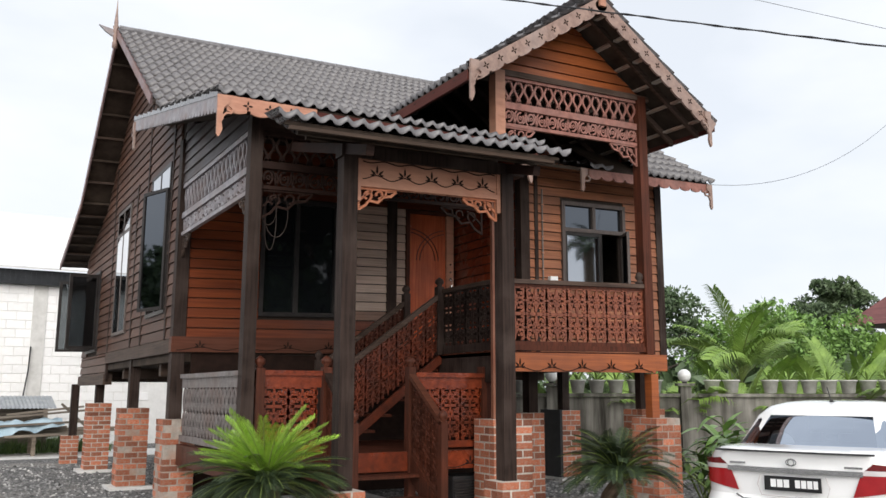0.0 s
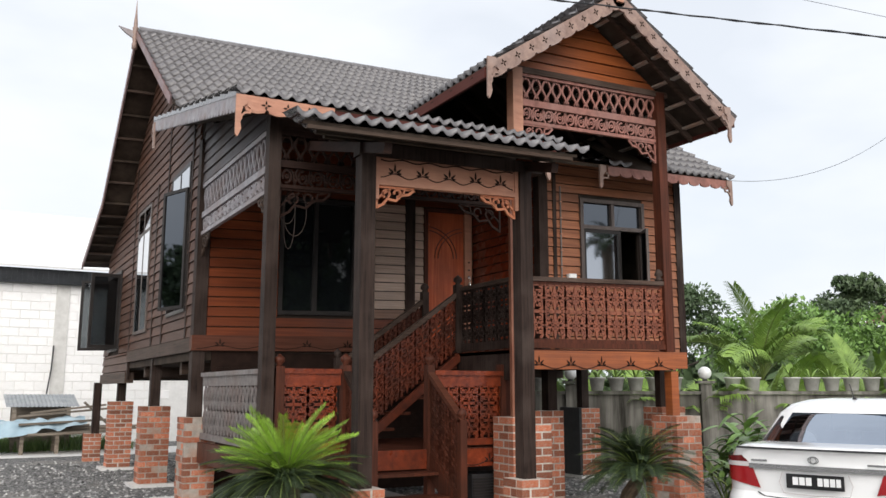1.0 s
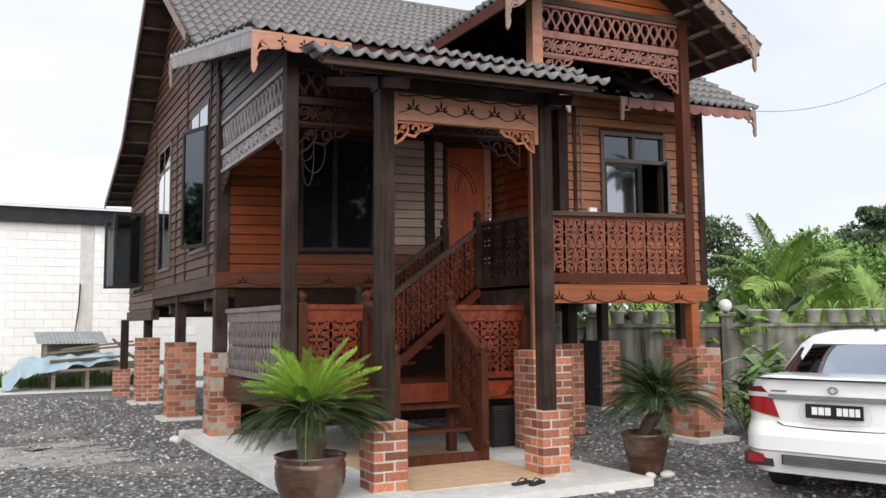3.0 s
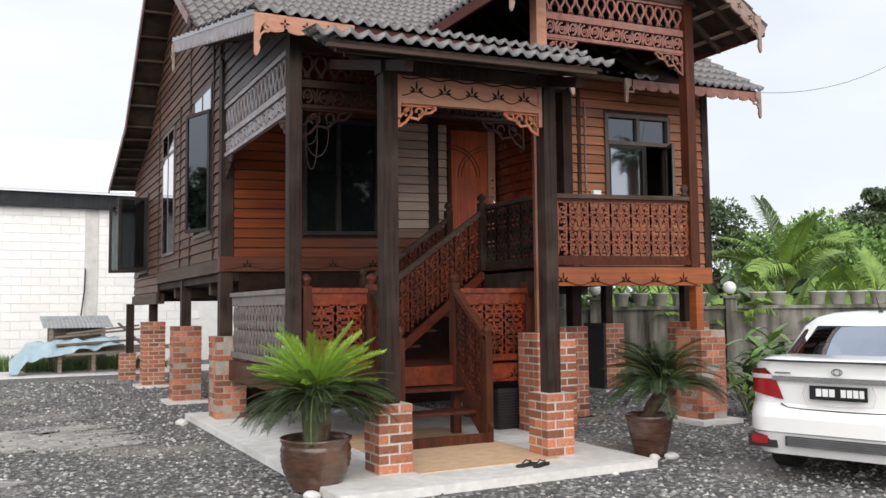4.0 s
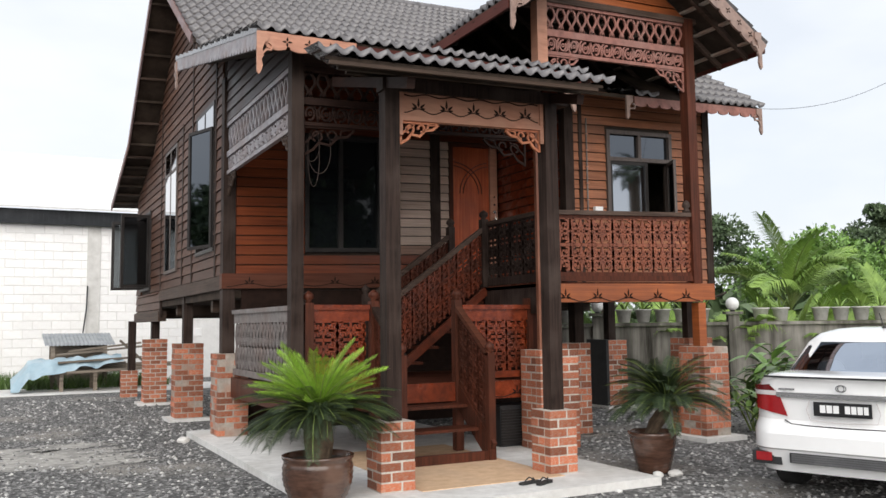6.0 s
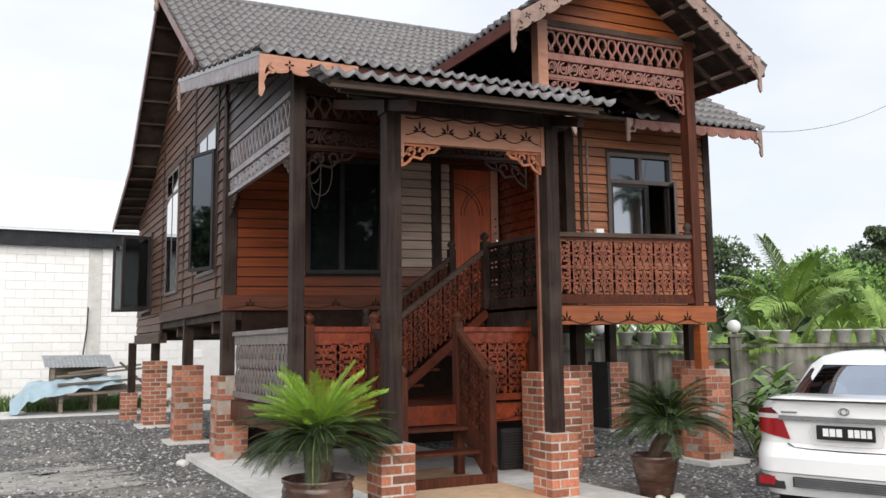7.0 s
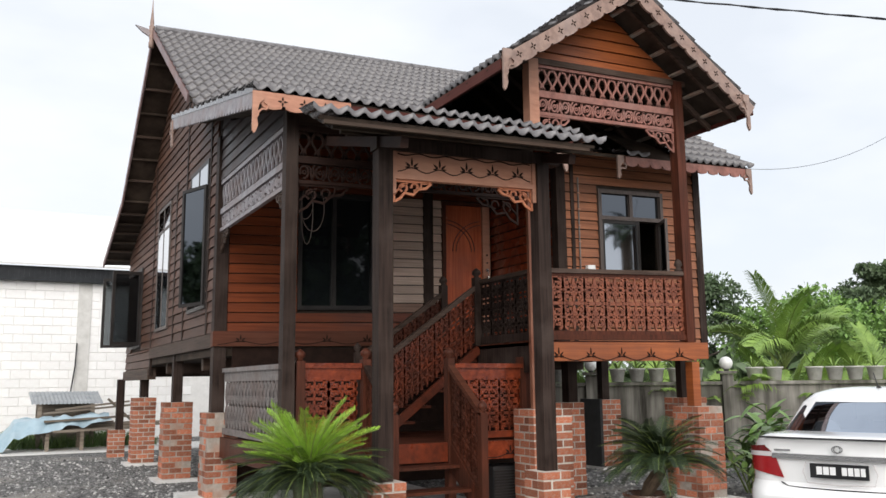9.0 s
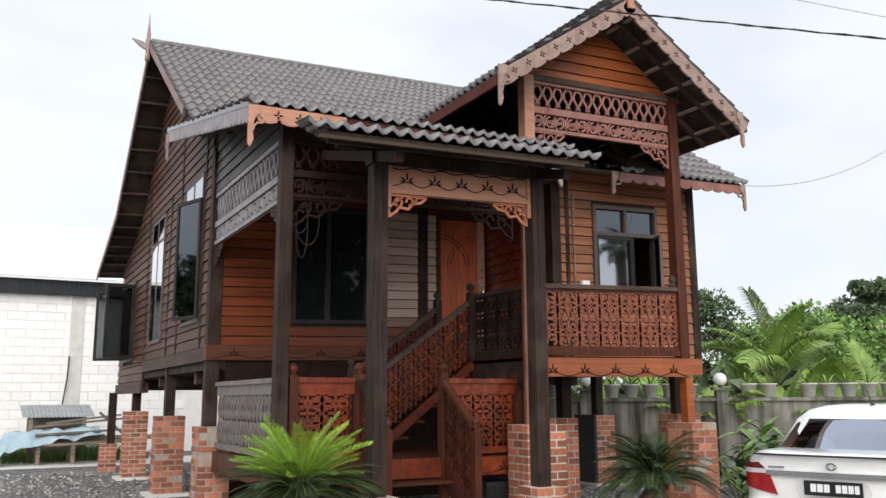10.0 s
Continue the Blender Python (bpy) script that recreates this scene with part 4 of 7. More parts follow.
def pendant(x, y, z, mt, axis="x", h=0.46, s=1):
    """A sawn drop that hangs from an eave's corner."""
    sh = Sheet((x, y, z), (s, 0, 0) if axis == "x" else (0, s, 0), (0, 0, 1))
    bm = bmesh.new()
    plate(bm, sh, [(0, 0), (0.12, 0), (0.12, -0.09), (0.075, -0.13), (0.058, -0.20 * h / 0.46), (0.07, -0.26 * h / 0.46), (0.05, -0.30 * h / 0.46), (0.062, -0.37 * h / 0.46), (0.045, -0.92 * h), (0.022, -h), (0, -h + 0.03)], 0.03)
    ribbon(bm, sh, [(0.055, -0.24 * h / 0.46), (0.10, -0.19), (0.15, -0.19), (0.17, -0.14), (0.13, -0.11)], 0.022, 0.026)
    return part("pendant", bm, mt, house, settle=True)


pendant(GX - GHALF - 0.01, GY0 - 0.05, GABLE_EAVE[-1] + 0.10, barge_wood, h=0.52)
pendant(GX + GHALF - 0.12, GY0 - 0.05, GABLE_EAVE[1] + 0.16, barge_wood, h=0.52, s=-1)
pendant(VERGE_X - 0.04, EAVE_Y - 0.04, EAVE_Z + 0.10, salmon_wood, h=0.46)
pendant(VERGE_RIGHT, RE_Y - 0.04, RE_Z - 0.02, barge_wood, h=0.42, s=-1)
pendant(6.30, EAVE_Y - 0.04, EAVE_Z - 0.05, barge_wood, h=0.42, s=-1)
pendant(7.98, RE_Y - 0.04, RE_Z - 0.02, barge_wood, h=0.36, s=1)

# veranda eave fascia (front) and its verge (side), right eave fascia
bm = bmesh.new()
sh = Sheet((VERGE_X + 0.05, EAVE_Y - 0.02, EAVE_Z + 0.12), (1, 0, -0.019), (0.019, 0, 1))
scallop(bm, sh, 1.02, -0.01, -0.20, 0.24, 0.025, 0.05)
fas = part("fascia", bm, salmon_wood, house, "salmon scalloped eave board with star cuts", settle=True)
sh2 = Sheet(sh.at(0, 0, 0.015), (1, 0, -0.019), (0.019, 0, 1))
for k in range(4):
    bm = bmesh.new()
    star_cut(bm, sh2, 0.24 + 0.24 * k, -0.10, 0.05)
    part("star_cut", bm, shade_dark, fas, settle=True)
# Rest of the eave board: shade between the two roofs painted as dark red.
bm = bmesh.new()
bar(bm, (VERGE_X + 1.08, EAVE_Y - 0.01, EAVE_Z - 0.035), (6.5, EAVE_Y - 0.01, EAVE_Z - 0.06), 0.025, 0.20)
part("fascia", bm, red_fascia, house, "eave board above the porch roof, dark red for its shade", settle=True)
v0, v1 = Vector((VERGE_X - 0.01, EAVE_Y, EAVE_Z + 0.12)), Vector((VERGE_X - 0.01, 13.25, 5.75))
sh = Sheet(v0, v1 - v0, (0, -(v1 - v0).z, (v1 - v0).y))
bm = bmesh.new()
scallop(bm, sh, (v1 - v0).length, -0.01, -0.20, 0.14, 0.025, 0.05)
pendant(VERGE_X - 0.03, 13.12, v1.z - 0.08, barge_wood, "y", h=0.44)
part("verge_board", bm, silver_wood, house, "silvered scalloped verge board", settle=True)
bm = bmesh.new()
plate(bm, Sheet(v0 + Vector((0.03, 0, 0)), v1 - v0, (0, -(v1 - v0).z, (v1 - v0).y)), [(0, -0.02), ((v1 - v0).length, -0.02)] + [((v1 - v0).length * (14 - q) / 14 - e, 0.05 - 0.028 * e * 14 / (v1 - v0).length) for q in range(14) for e in (0.0, 0.96 * (v1 - v0).length / 14)], 0.10)
verge_cap = part("verge_tile", bm, tile_mat, house, settle=True)
deck("lean_roof", [(VERGE_X - 0.02, KNEE_Y, KNEE_Z), (SIDE_X, KNEE_Y, KNEE_Z), (SIDE_X, 13.25, v1.z), (VERGE_X - 0.02, 13.25, v1.z)], 0.04)
bm = bmesh.new()
sh = Sheet((8.15, RE_Y - 0.02, RE_Z), (1, 0, 0), (0, 0, 1))
scallop(bm, sh, VERGE_RIGHT - 8.15, -0.02, -0.17, 0.24, 0.025, 0.05)
part("fascia", bm, pink_wood, house, "faded red scalloped eave board", settle=True)

# main gable barge boards on the left verge
for y0, z0, y1, z1 in ((RIDGE_Y, RIDGE_Z, 12.0, roof_height(12.0)), (RIDGE_Y, RIDGE_Z, BACK_KNEE_Y, BACK_KNEE_Z), (BACK_KNEE_Y, BACK_KNEE_Z, BACK_EAVE_Y, BACK_EAVE_Z)):
    bm = bmesh.new()
    bar(bm, (VERGE_X - 0.03, y0, z0 - 0.05), (VERGE_X - 0.03, y1, z1 - 0.05), 0.03, 0.13)
    part("barge_board", bm, faded_lilac, house, settle=True)
for k in range(22):
    y = 12.0 + 0.44 * k
    z = roof_height(y) - 0.07
    part("soffit_batten", boxes((VERGE_X, SIDE_X + 0.1, y - 0.03, y + 0.03, z - 0.045, z)), soffit_wood if k % 2 else dark_beam, house, settle=True)

# ridge finial and horn
bm = bmesh.new()
x, y, z = VERGE_X - 0.06, RIDGE_Y, RIDGE_Z
lathe(bm, [(0.015, z - 0.36), (0.05, z - 0.34), (0.05, z - 0.24), (0.036, z - 0.22), (0.052, z - 0.12), (0.038, z - 0.08), (0.055, z - 0.03), (0.042, z + 0.01), (0.055, z + 0.06), (0.034, z + 0.09), (0.038, z + 0.13), (0.018, z + 0.34), (0.003, z + 0.60)], (x, y, 0), 12)
part("finial", bm, barge_wood, house, "slim pointed turned finial", smooth=True, settle=True)
bm = bmesh.new()
plate(bm, Sheet((x, y, z), (-1, 0, 0), (0, 0, 1)), [(0, -0.14), (0.05, 0.0), (0.29, 0.05), (0.17, -0.06), (0.07, -0.12)], 0.05)
part("horn", bm, silver_wood, house, settle=True)

# ---- front gable: wall, fret panels, posts ----
PY = 8.7
POST_L, POST_R = 5.95, 8.42
for x, mt, z0, z1 in ((POST_L, salmon_wood, 4.6, 5.62), (POST_R, red_post, 2.035, 5.62)):
    part("balcony_post", boxes((x - 0.075, x + 0.075, PY - 0.06, PY + 0.09, z0, z1)), mt, house, bevel=0.008, settle=True)
part("balcony_post", boxes((5.825, 5.875, PY - 0.03, PY + 0.02, 0.9, 4.5)), surface("orange_brown_post", (0.10, 0.032, 0.016), (0.24, 0.085, 0.045), 0.5, VER, stain=(0.34, 0.17, 0.11), stain_scale=2.0), house, bevel=0.008, settle=True)
bm = bmesh.new()
plate(bm, Sheet((GX, PY + 0.10, 5.5), (1, 0, 0), (0, 0, 1)), [(-GHALF + 0.35, 0), (GHALF - 0.45, 0), (0, 1.05)], 0.05)
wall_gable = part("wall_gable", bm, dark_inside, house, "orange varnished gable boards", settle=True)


def gable_top(x):
    return GAPEX - 0.10 - abs(x - GX) * (GAPEX - GABLE_EAVE[1 if x > GX else -1]) / GHALF


siding(wall_gable, "x", PY + 0.06, GX - 1.75, GX + 1.75, 5.62, 6.6, 0.155, orange_wood, top=gable_top)
part("gable_beam", boxes((POST_L - 0.15, POST_R + 0.15, PY - 0.05, PY + 0.08, 5.56, 5.64)), dark_beam, house, bevel=0.006, settle=True)
fx0, fx1 = POST_L + 0.08, POST_R - 0.08
bm = boxes((fx0, fx1, PY - 0.02, PY + 0.03, 5.52, 5.56), (fx0, fx1, PY - 0.025, PY + 0.03, 5.12, 5.21), (fx0, fx1, PY - 0.02, PY + 0.03, 4.88, 4.925))
fret = part("fret_frame", bm, pink_wood, house, "faded red pierced fretwork band", bevel=0.004, settle=True)
bm = bmesh.new()
fret_tulips(bm, Sheet((fx0, PY, 5.21), (1, 0, 0), (0, 0, 1)), fx1 - fx0, 0.31)
part("fret_panel", bm, pink_wood, fret, settle=True)
bm = bmesh.new()
fret_scrolls(bm, Sheet((fx0, PY, 4.925), (1, 0, 0), (0, 0, 1)), fx1 - fx0, 0.195)
part("fret_panel", bm, pink_wood, fret, settle=True)
for x, s in ((fx0, 1), (fx1, -1)):
    bm = bmesh.new()
    fret_bracket(bm, Sheet((x, PY, 4.88), (1, 0, 0), (0, 0, 1)), 0.5, 0.30, su=s)
    part("bracket", bm, pink_wood, fret, settle=True)

# ---- balcony ----
BF = 2.05
part("balcony_floor", boxes((POST_L - 0.05, POST_R + 0.1, PY, RIGHT_Y, BF - 0.05, BF), (POST_L - 0.05, WING_X, RIGHT_Y, FRONT_Y, BF - 0.05, BF)), red_post, house, settle=True)
part("door_step", boxes((6.4, WING_X, FRONT_Y - 0.3, FRONT_Y, BF, FLOOR)), red_post, house, bevel=0.006, settle=True)
part("handrail", boxes((POST_L, POST_R + 0.02, PY - 0.05, PY + 0.06, 2.83, 2.885)), dark_beam, house, bevel=0.008, settle=True)
rail = part("railing_frame", boxes((POST_L + 0.03, POST_R - 0.07, PY - 0.02, PY + 0.03, 2.12, 2.165), (POST_L + 0.03, POST_R - 0.05, PY - 0.04, PY + 0.05, 2.06, 2.12), (POST_L + 0.03, POST_R - 0.07, PY - 0.02, PY + 0.03, 2.795, 2.83)), red_post, house, bevel=0.004, settle=True)
bm = bmesh.new()
fret_flowers(bm, Sheet((POST_L + 0.05, PY, 2.165), (1, 0, 0), (0, 0, 1)), POST_R - POST_L - 0.12, 0.63, 0.19, k=1.25)
part("fret_panel", bm, surface("russet_fretwork", (0.13, 0.036, 0.018), (0.29, 0.088, 0.045), 0.45, (9, 9, 9), stain=(0.16, 0.05, 0.03), stain_scale=2.0), rail, "russet pierced balcony panel", settle=True)
beam = part("balcony_beam", boxes((POST_L - 0.05, POST_R + 0.06, PY - 0.07, PY + 0.07, 1.82, 2.03)), orange_wood, house, "orange carved balcony beam", bevel=0.006, settle=True)
part("beam_end", boxes((POST_R + 0.06, POST_R + 0.30, PY - 0.05, PY + 0.12, 1.84, 2.03)), orange_wood, house, bevel=0.006, settle=True)
bm = bmesh.new()
carving(bm, Sheet((POST_L, PY - 0.074, 1.80), (1, 0, 0), (0, 0, 1)), POST_R - POST_L, 0.22, 5)
part("carving", bm, shade_dark, beam, settle=True)
part("balcony_post", boxes((POST_R + 0.0, POST_R + 0.13, PY - 0.04, PY + 0.09, 1.15, 1.84)), orange_wood, house, bevel=0.006)
part("balcony_post", boxes((POST_R + 0.16, POST_R + 0.27, PY + 0.35, PY + 0.46, 1.15, 2.0)), dark_post, house, bevel=0.006)
bm = bmesh.new()
lathe(bm, [(0.055, 2.89), (0.055, 2.92), (0.03, 2.94), (0.06, 2.98), (0.045, 3.03), (0.01, 3.06)], (POST_R - 0.12, PY, 0), 12)
part("knob", bm, dark_post, house, smooth=True, settle=True)
# side railing of the balcony and its skirt
xs = POST_L - 0.02
part("handrail", boxes((xs - 0.04, xs + 0.05, PY, 10.12, 2.83, 2.885)), dark_beam, house, bevel=0.006, settle=True)
rail = part("railing_frame", boxes((xs - 0.02, xs + 0.02, PY + 0.05, PY + 0.14, 2.06, 2.83), (xs - 0.02, xs + 0.02, PY + 0.14, 10.03, 2.06, 2.16), (xs - 0.03, xs + 0.03, PY, 10.1, 1.70, 2.04)), dark_post, house, settle=True)
bm = bmesh.new()
fret_flowers(bm, Sheet((xs, PY + 0.14, 2.16), (0, 1, 0), (0, 0, 1)), 1.22, 0.66, 0.16)
part("fret_panel", bm, dark_post, rail, settle=True)

# ---- landing, posts and stairs ----
LZ, LY0, LY1, CX = 0.90, 9.0, 11.3, 2.90
part("landing_floor", boxes((CX, POST_L, LY0, LY1, LZ - 0.05, LZ)), red_post, house)
for r in ((CX - 0.02, 3.74, LY0 - 0.05, LY0 + 0.02, 0.62, LZ - 0.01), (CX - 0.05, CX + 0.02, LY0 + 0.02, 11.9, 0.62, LZ - 0.01)):
    part("landing_beam", boxes(r), red_post, house, bevel=0.005)
apron = part("landing_beam", boxes((4.90, POST_L, LY0 - 0.05, LY0 + 0.02, 0.68, LZ - 0.01)), red_wood, house, "red-brown landing beam with cut sprigs", bevel=0.005)
# added near-black boards stand in for the shade under the front wall
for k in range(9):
    part("shade_board", boxes((3.05, 8.55, FRONT_Y - 0.02, FRONT_Y + 0.02, 0.10 + k * 0.225, 0.324 + k * 0.225)), shade_dark, house)
part("corner_post", boxes((POST_L - 0.09, POST_L + 0.04, LY0 - 0.03, LY0 + 0.09, 0.1, 1.9)), red_post, house, bevel=0.006)
bm = bmesh.new()
carving(bm, Sheet((4.95, LY0 - 0.054, 0.67), (1, 0, 0), (0, 0, 1)), 0.95, 0.21, 2)
part("carving", bm, shade_dark, apron)
part("corner_post", boxes((CX - 0.12, CX + 0.02, LY0 - 0.08, LY0 + 0.06, LZ - 0.2, 4.66)), dark_post, house, bevel=0.008, settle=True)


def newel(x, y, z0, z1, mt=None, w=0.10):
    bm = boxes((x - w / 2, x + w / 2, y - w / 2, y + w / 2, z0, z1))
    p = part("newel", bm, mt or red_post, house, bevel=0.006, settle=z0 > 1.5)
    bm = bmesh.new()
    lathe(bm, [(w * 0.45, 0), (w * 0.3, 0.02), (w * 0.62, 0.05), (w * 0.6, 0.09), (w * 0.25, 0.12), (0.004, 0.135)], (x, y, z1), 12)
    part("knob", bm, mt or red_post, p, smooth=True, settle=z0 > 1.5)
    return p


def flat_railing(p, q, z0, z1, mt, pattern, cell, thick=0.05):
    """A straight railing between two plan points: top rail, bottom rail, fret panel."""
    p, q = Vector((*p, 0)), Vector((*q, 0))
    u = (q - p).normalized()
    length = (q - p).length
    bm = bmesh.new()
    bar(bm, p + Vector((0, 0, z1 - 0.03)), q + Vector((0, 0, z1 - 0.03)), 0.09, 0.055)
    top_rail = part("handrail", bm, mt, house, bevel=0.005)
    bm = bmesh.new()
    bar(bm, p + Vector((0, 0, z0 + 0.04)), q + Vector((0, 0, z0 + 0.04)), thick, 0.08)
    bar(bm, p + Vector((0, 0, z1 - 0.12)), q + Vector((0, 0, z1 - 0.12)), 0.025, 0.13)
    for a in (0.03, length - 0.03):
        bar(bm, p + u * a + Vector((0, 0, z0 + 0.081)), p + u * a + Vector((0, 0, z1 - 0.19)), 0.06, 0.03)
    fr = part("railing_frame", bm, mt, house)
    bm = bmesh.new()
    pattern(bm, Sheet(p + u * 0.06 + Vector((0, 0, z0 + 0.08)), u, (0, 0, 1)), length - 0.12, z1 - z0 - 0.265, cell)
    part("fret_panel", bm, mt, fr)
    return fr


flat_railing((CX, 11.9), (CX, LY0 + 0.08), 0.93, 1.82, grey_rail, fret_lattice, 0.15)
flat_railing((CX + 0.05, LY0), (3.72, LY0), 0.93, 1.82, red_wood, fret_flowers, 0.15)
flat_railing((4.92, LY0), (POST_L - 0.06, LY0), 0.93, 1.82, red_wood, fret_flowers, 0.15)
newel(3.78, LY0, 0.3, 1.86)
newel(4.86, LY0, 0.1, 1.88)
newel(CX + 0.10, LY0, 0.9, 1.84)
# lower flight: four risers towards the yard
SY = 8.22
for x in (3.78, 4.86):
    bm = bmesh.new()
    bar(bm, (x, LY0, 0.78), (x, SY, 0.18), 0.05, 0.24)
    part("stringer", bm, red_post, house)
    newel(x, SY + 0.02, 0.085, 1.26, red_post, 0.085)
    bm = bmesh.new()
    bar(bm, (x, LY0, 1.80), (x, SY, 1.24), 0.085, 0.05)
    part("handrail", bm, brown_beam if x > 4 else dark_post, house, bevel=0.004)
    sh = Sheet((x, LY0 - 0.05, 0.94), (0, -1, -0.74), (0, 0.0, 1))
    bm = bmesh.new()
    sh.v = Vector((0, 0, 1))
    sh.n = Vector((1, 0, 0))
    fret_flowers(bm, sh, 0.86, 0.76, 0.15)
    ribbon(bm, sh, [(0, -0.02), (0.9, -0.02)], 0.05, 0.03)
    part("fret_panel", bm, red_post, house)
for k, (y0, y1, z) in enumerate(((8.72, 9.0, 0.66), (8.46, 8.76, 0.42))):
    part("tread", boxes((3.80, 4.84, y0, y1, z - 0.035, z)), red_post, house, "worn red-brown tread", bevel=0.004)
part("riser", boxes((3.80, 4.84, LY0 - 0.03, LY0, 0.68, LZ)), red_wood, house, bevel=0.004)
part("bottom_board", boxes((3.80, 4.84, SY, SY + 0.05, 0.085, 0.19)), red_post, house, bevel=0.004)
# upper flight along the wall, rising to the balcony floor
FX0, FX1, FYA, FYB = 4.55, 5.88, 10.07, 11.05
for y in (FYA, FYB):
    bm = bmesh.new()
    bar(bm, (FX0 - 0.02, y, 0.98), (FX1 + 0.02, y, 2.04), 0.05, 0.11)
    part("stringer", bm, red_post if y > 10.5 else deep_red, house)
    bm = bmesh.new()
    bar(bm, (FX0, y, 1.95), (FX1, y, 2.90), 0.08, 0.06)
    part("handrail", bm, dark_beam, house, bevel=0.004)
    bm = bmesh.new()
    sh = Sheet((FX0, y, 1.14), (1, 0, 0.74), (0, 0, 1))
    sh.v, sh.n = Vector((0, 0, 1)), Vector((0, -1, 0))
    fret_flowers(bm, sh, math.hypot(FX1 - FX0, 0.98), 0.76, 0.155)
    part("fret_panel", bm, deep_red if y < 10.5 else red_post, house)
    newel(FX0 - 0.03, y, LZ, 2.02, dark_post, 0.085)
    newel(FX1, y, BF, 2.92, dark_post, 0.10)
for k in range(5):
    x = FX0 + 0.12 + k * 0.235
    part("tread", boxes((x, x + 0.27, FYA + 0.03, FYB - 0.03, LZ + 0.2 * (k + 1) - 0.035, LZ + 0.2 * (k + 1))), red_post, house)

# ---- veranda fretwork on the open side, and under the front eave ----
vx = SIDE_X + 0.02
bm = boxes((vx - 0.03, vx + 0.03, LY0 + 0.05, FRONT_Y - 0.06, 4.02, 4.10), (vx - 0.03, vx + 0.03, LY0 + 0.05, FRONT_Y - 0.06, 4.46, 4.52), (vx - 0.03, vx + 0.03, LY0 + 0.05, FRONT_Y - 0.06, 3.77, 3.82))
fr = part("fret_frame", bm, silver_wood, house, "silvered pierced fretwork on the open veranda side", bevel=0.004, settle=True)
bm = bmesh.new()
fret_tulips(bm, Sheet((vx, LY0 + 0.06, 4.10), (0, 1, 0), (0, 0, 1)), FRONT_Y - LY0 - 0.14, 0.36)
part("fret_panel", bm, silver_wood, fr, settle=True)
bm = bmesh.new()
fret_scrolls(bm, Sheet((vx, LY0 + 0.06, 3.82), (0, 1, 0), (0, 0, 1)), FRONT_Y - LY0 - 0.14, 0.20)
part("fret_panel", bm, silver_wood, fr, settle=True)
for y, s in ((LY0 + 0.06, 1), (FRONT_Y - 0.06, -1)):
    bm = bmesh.new()
    fret_bracket(bm, Sheet((vx, y, 3.77), (0, 1, 0), (0, 0, 1)), 0.4, 0.3, su=s)
    part("bracket", bm, dark_beam, fr, settle=True)
# boards above that fretwork
siding(wall_side, "y", SIDE_X + 0.02, LY0 + 0.06, FRONT_Y - 0.06, 4.52, 5.5, 0.155, blued_siding, top=lambda y: EAVE_Z + 0.04 + (y - EAVE_Y) * 0.225)
# front fret under the veranda eave
bm = boxes((CX + 0.02, POST_L, LY0 - 0.03, LY0 + 0.03, 4.06, 4.14), (CX + 0.02, POST_L, LY0 - 0.03, LY0 + 0.03, 4.44, 4.50), (CX + 0.02, POST_L, LY0 - 0.03, LY0 + 0.03, 3.82, 3.86))
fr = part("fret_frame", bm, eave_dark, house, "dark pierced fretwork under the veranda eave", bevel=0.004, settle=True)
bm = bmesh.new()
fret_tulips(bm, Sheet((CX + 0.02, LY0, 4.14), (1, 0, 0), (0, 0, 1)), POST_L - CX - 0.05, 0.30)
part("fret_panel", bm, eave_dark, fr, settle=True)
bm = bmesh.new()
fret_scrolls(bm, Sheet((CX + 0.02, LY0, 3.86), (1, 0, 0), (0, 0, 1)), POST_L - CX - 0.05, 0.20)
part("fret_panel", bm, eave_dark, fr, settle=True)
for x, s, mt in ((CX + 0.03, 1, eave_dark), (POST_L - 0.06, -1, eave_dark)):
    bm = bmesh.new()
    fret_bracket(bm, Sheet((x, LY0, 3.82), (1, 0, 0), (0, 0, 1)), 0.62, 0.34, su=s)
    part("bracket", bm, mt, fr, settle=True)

# ---- porch over the stairs ----
PPY, PXL, PXR = 7.30, 3.24, 5.06
for x in (PXL, PXR):
    part("porch_post", boxes((x - 0.075, x + 0.075, PPY - 0.07, PPY + 0.08, 0.70, 3.86)), dark_post, house, "dark weathered square porch post", bevel=0.010, settle=True)
part("porch_beam", boxes((PXL - 0.10, PXR + 0.22, PPY - 0.072, PPY + 0.082, 3.80, 3.92)), dark_post, house, bevel=0.008, settle=True)
for x in (PXL - 0.03, PXR + 0.03):
    bm = bmesh.new()
    bar(bm, (x, PPY - 0.55, 3.74), (x, LY0 - 0.3, 4.26), 0.08, 0.10)
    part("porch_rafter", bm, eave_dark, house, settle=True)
carved = part("carved_board", boxes((PXL + 0.12, PXR - 0.12, PPY - 0.03, PPY + 0.02, 3.575, 3.80)), salmon_wood, house, "salmon carved lintel board with leaf sprigs", bevel=0.004, settle=True)
part("lintel_frame", boxes((PXL + 0.076, PXL + 0.12, PPY - 0.045, PPY + 0.03, 3.38, 3.84), (PXR - 0.12, PXR - 0.076, PPY - 0.045, PPY + 0.03, 3.38, 3.84), (PXL + 0.12, PXR - 0.12, PPY - 0.045, PPY + 0.03, 3.525, 3.575)), salmon_wood, carved, settle=True)
bm = bmesh.new()
sh = Sheet((PXL + 0.14, PPY - 0.033, 3.575), (1, 0, 0), (0, 0, 1))
carving(bm, sh, PXR - PXL - 0.28, 0.225, 5)
ribbon(bm, sh, [((PXR - PXL - 0.28) * k / 40, 0.205 - 0.012 * math.sin(k * 0.78)) for k in range(41)], 0.012, 0.004)
part("carving", bm, shade_dark, carved, settle=True)
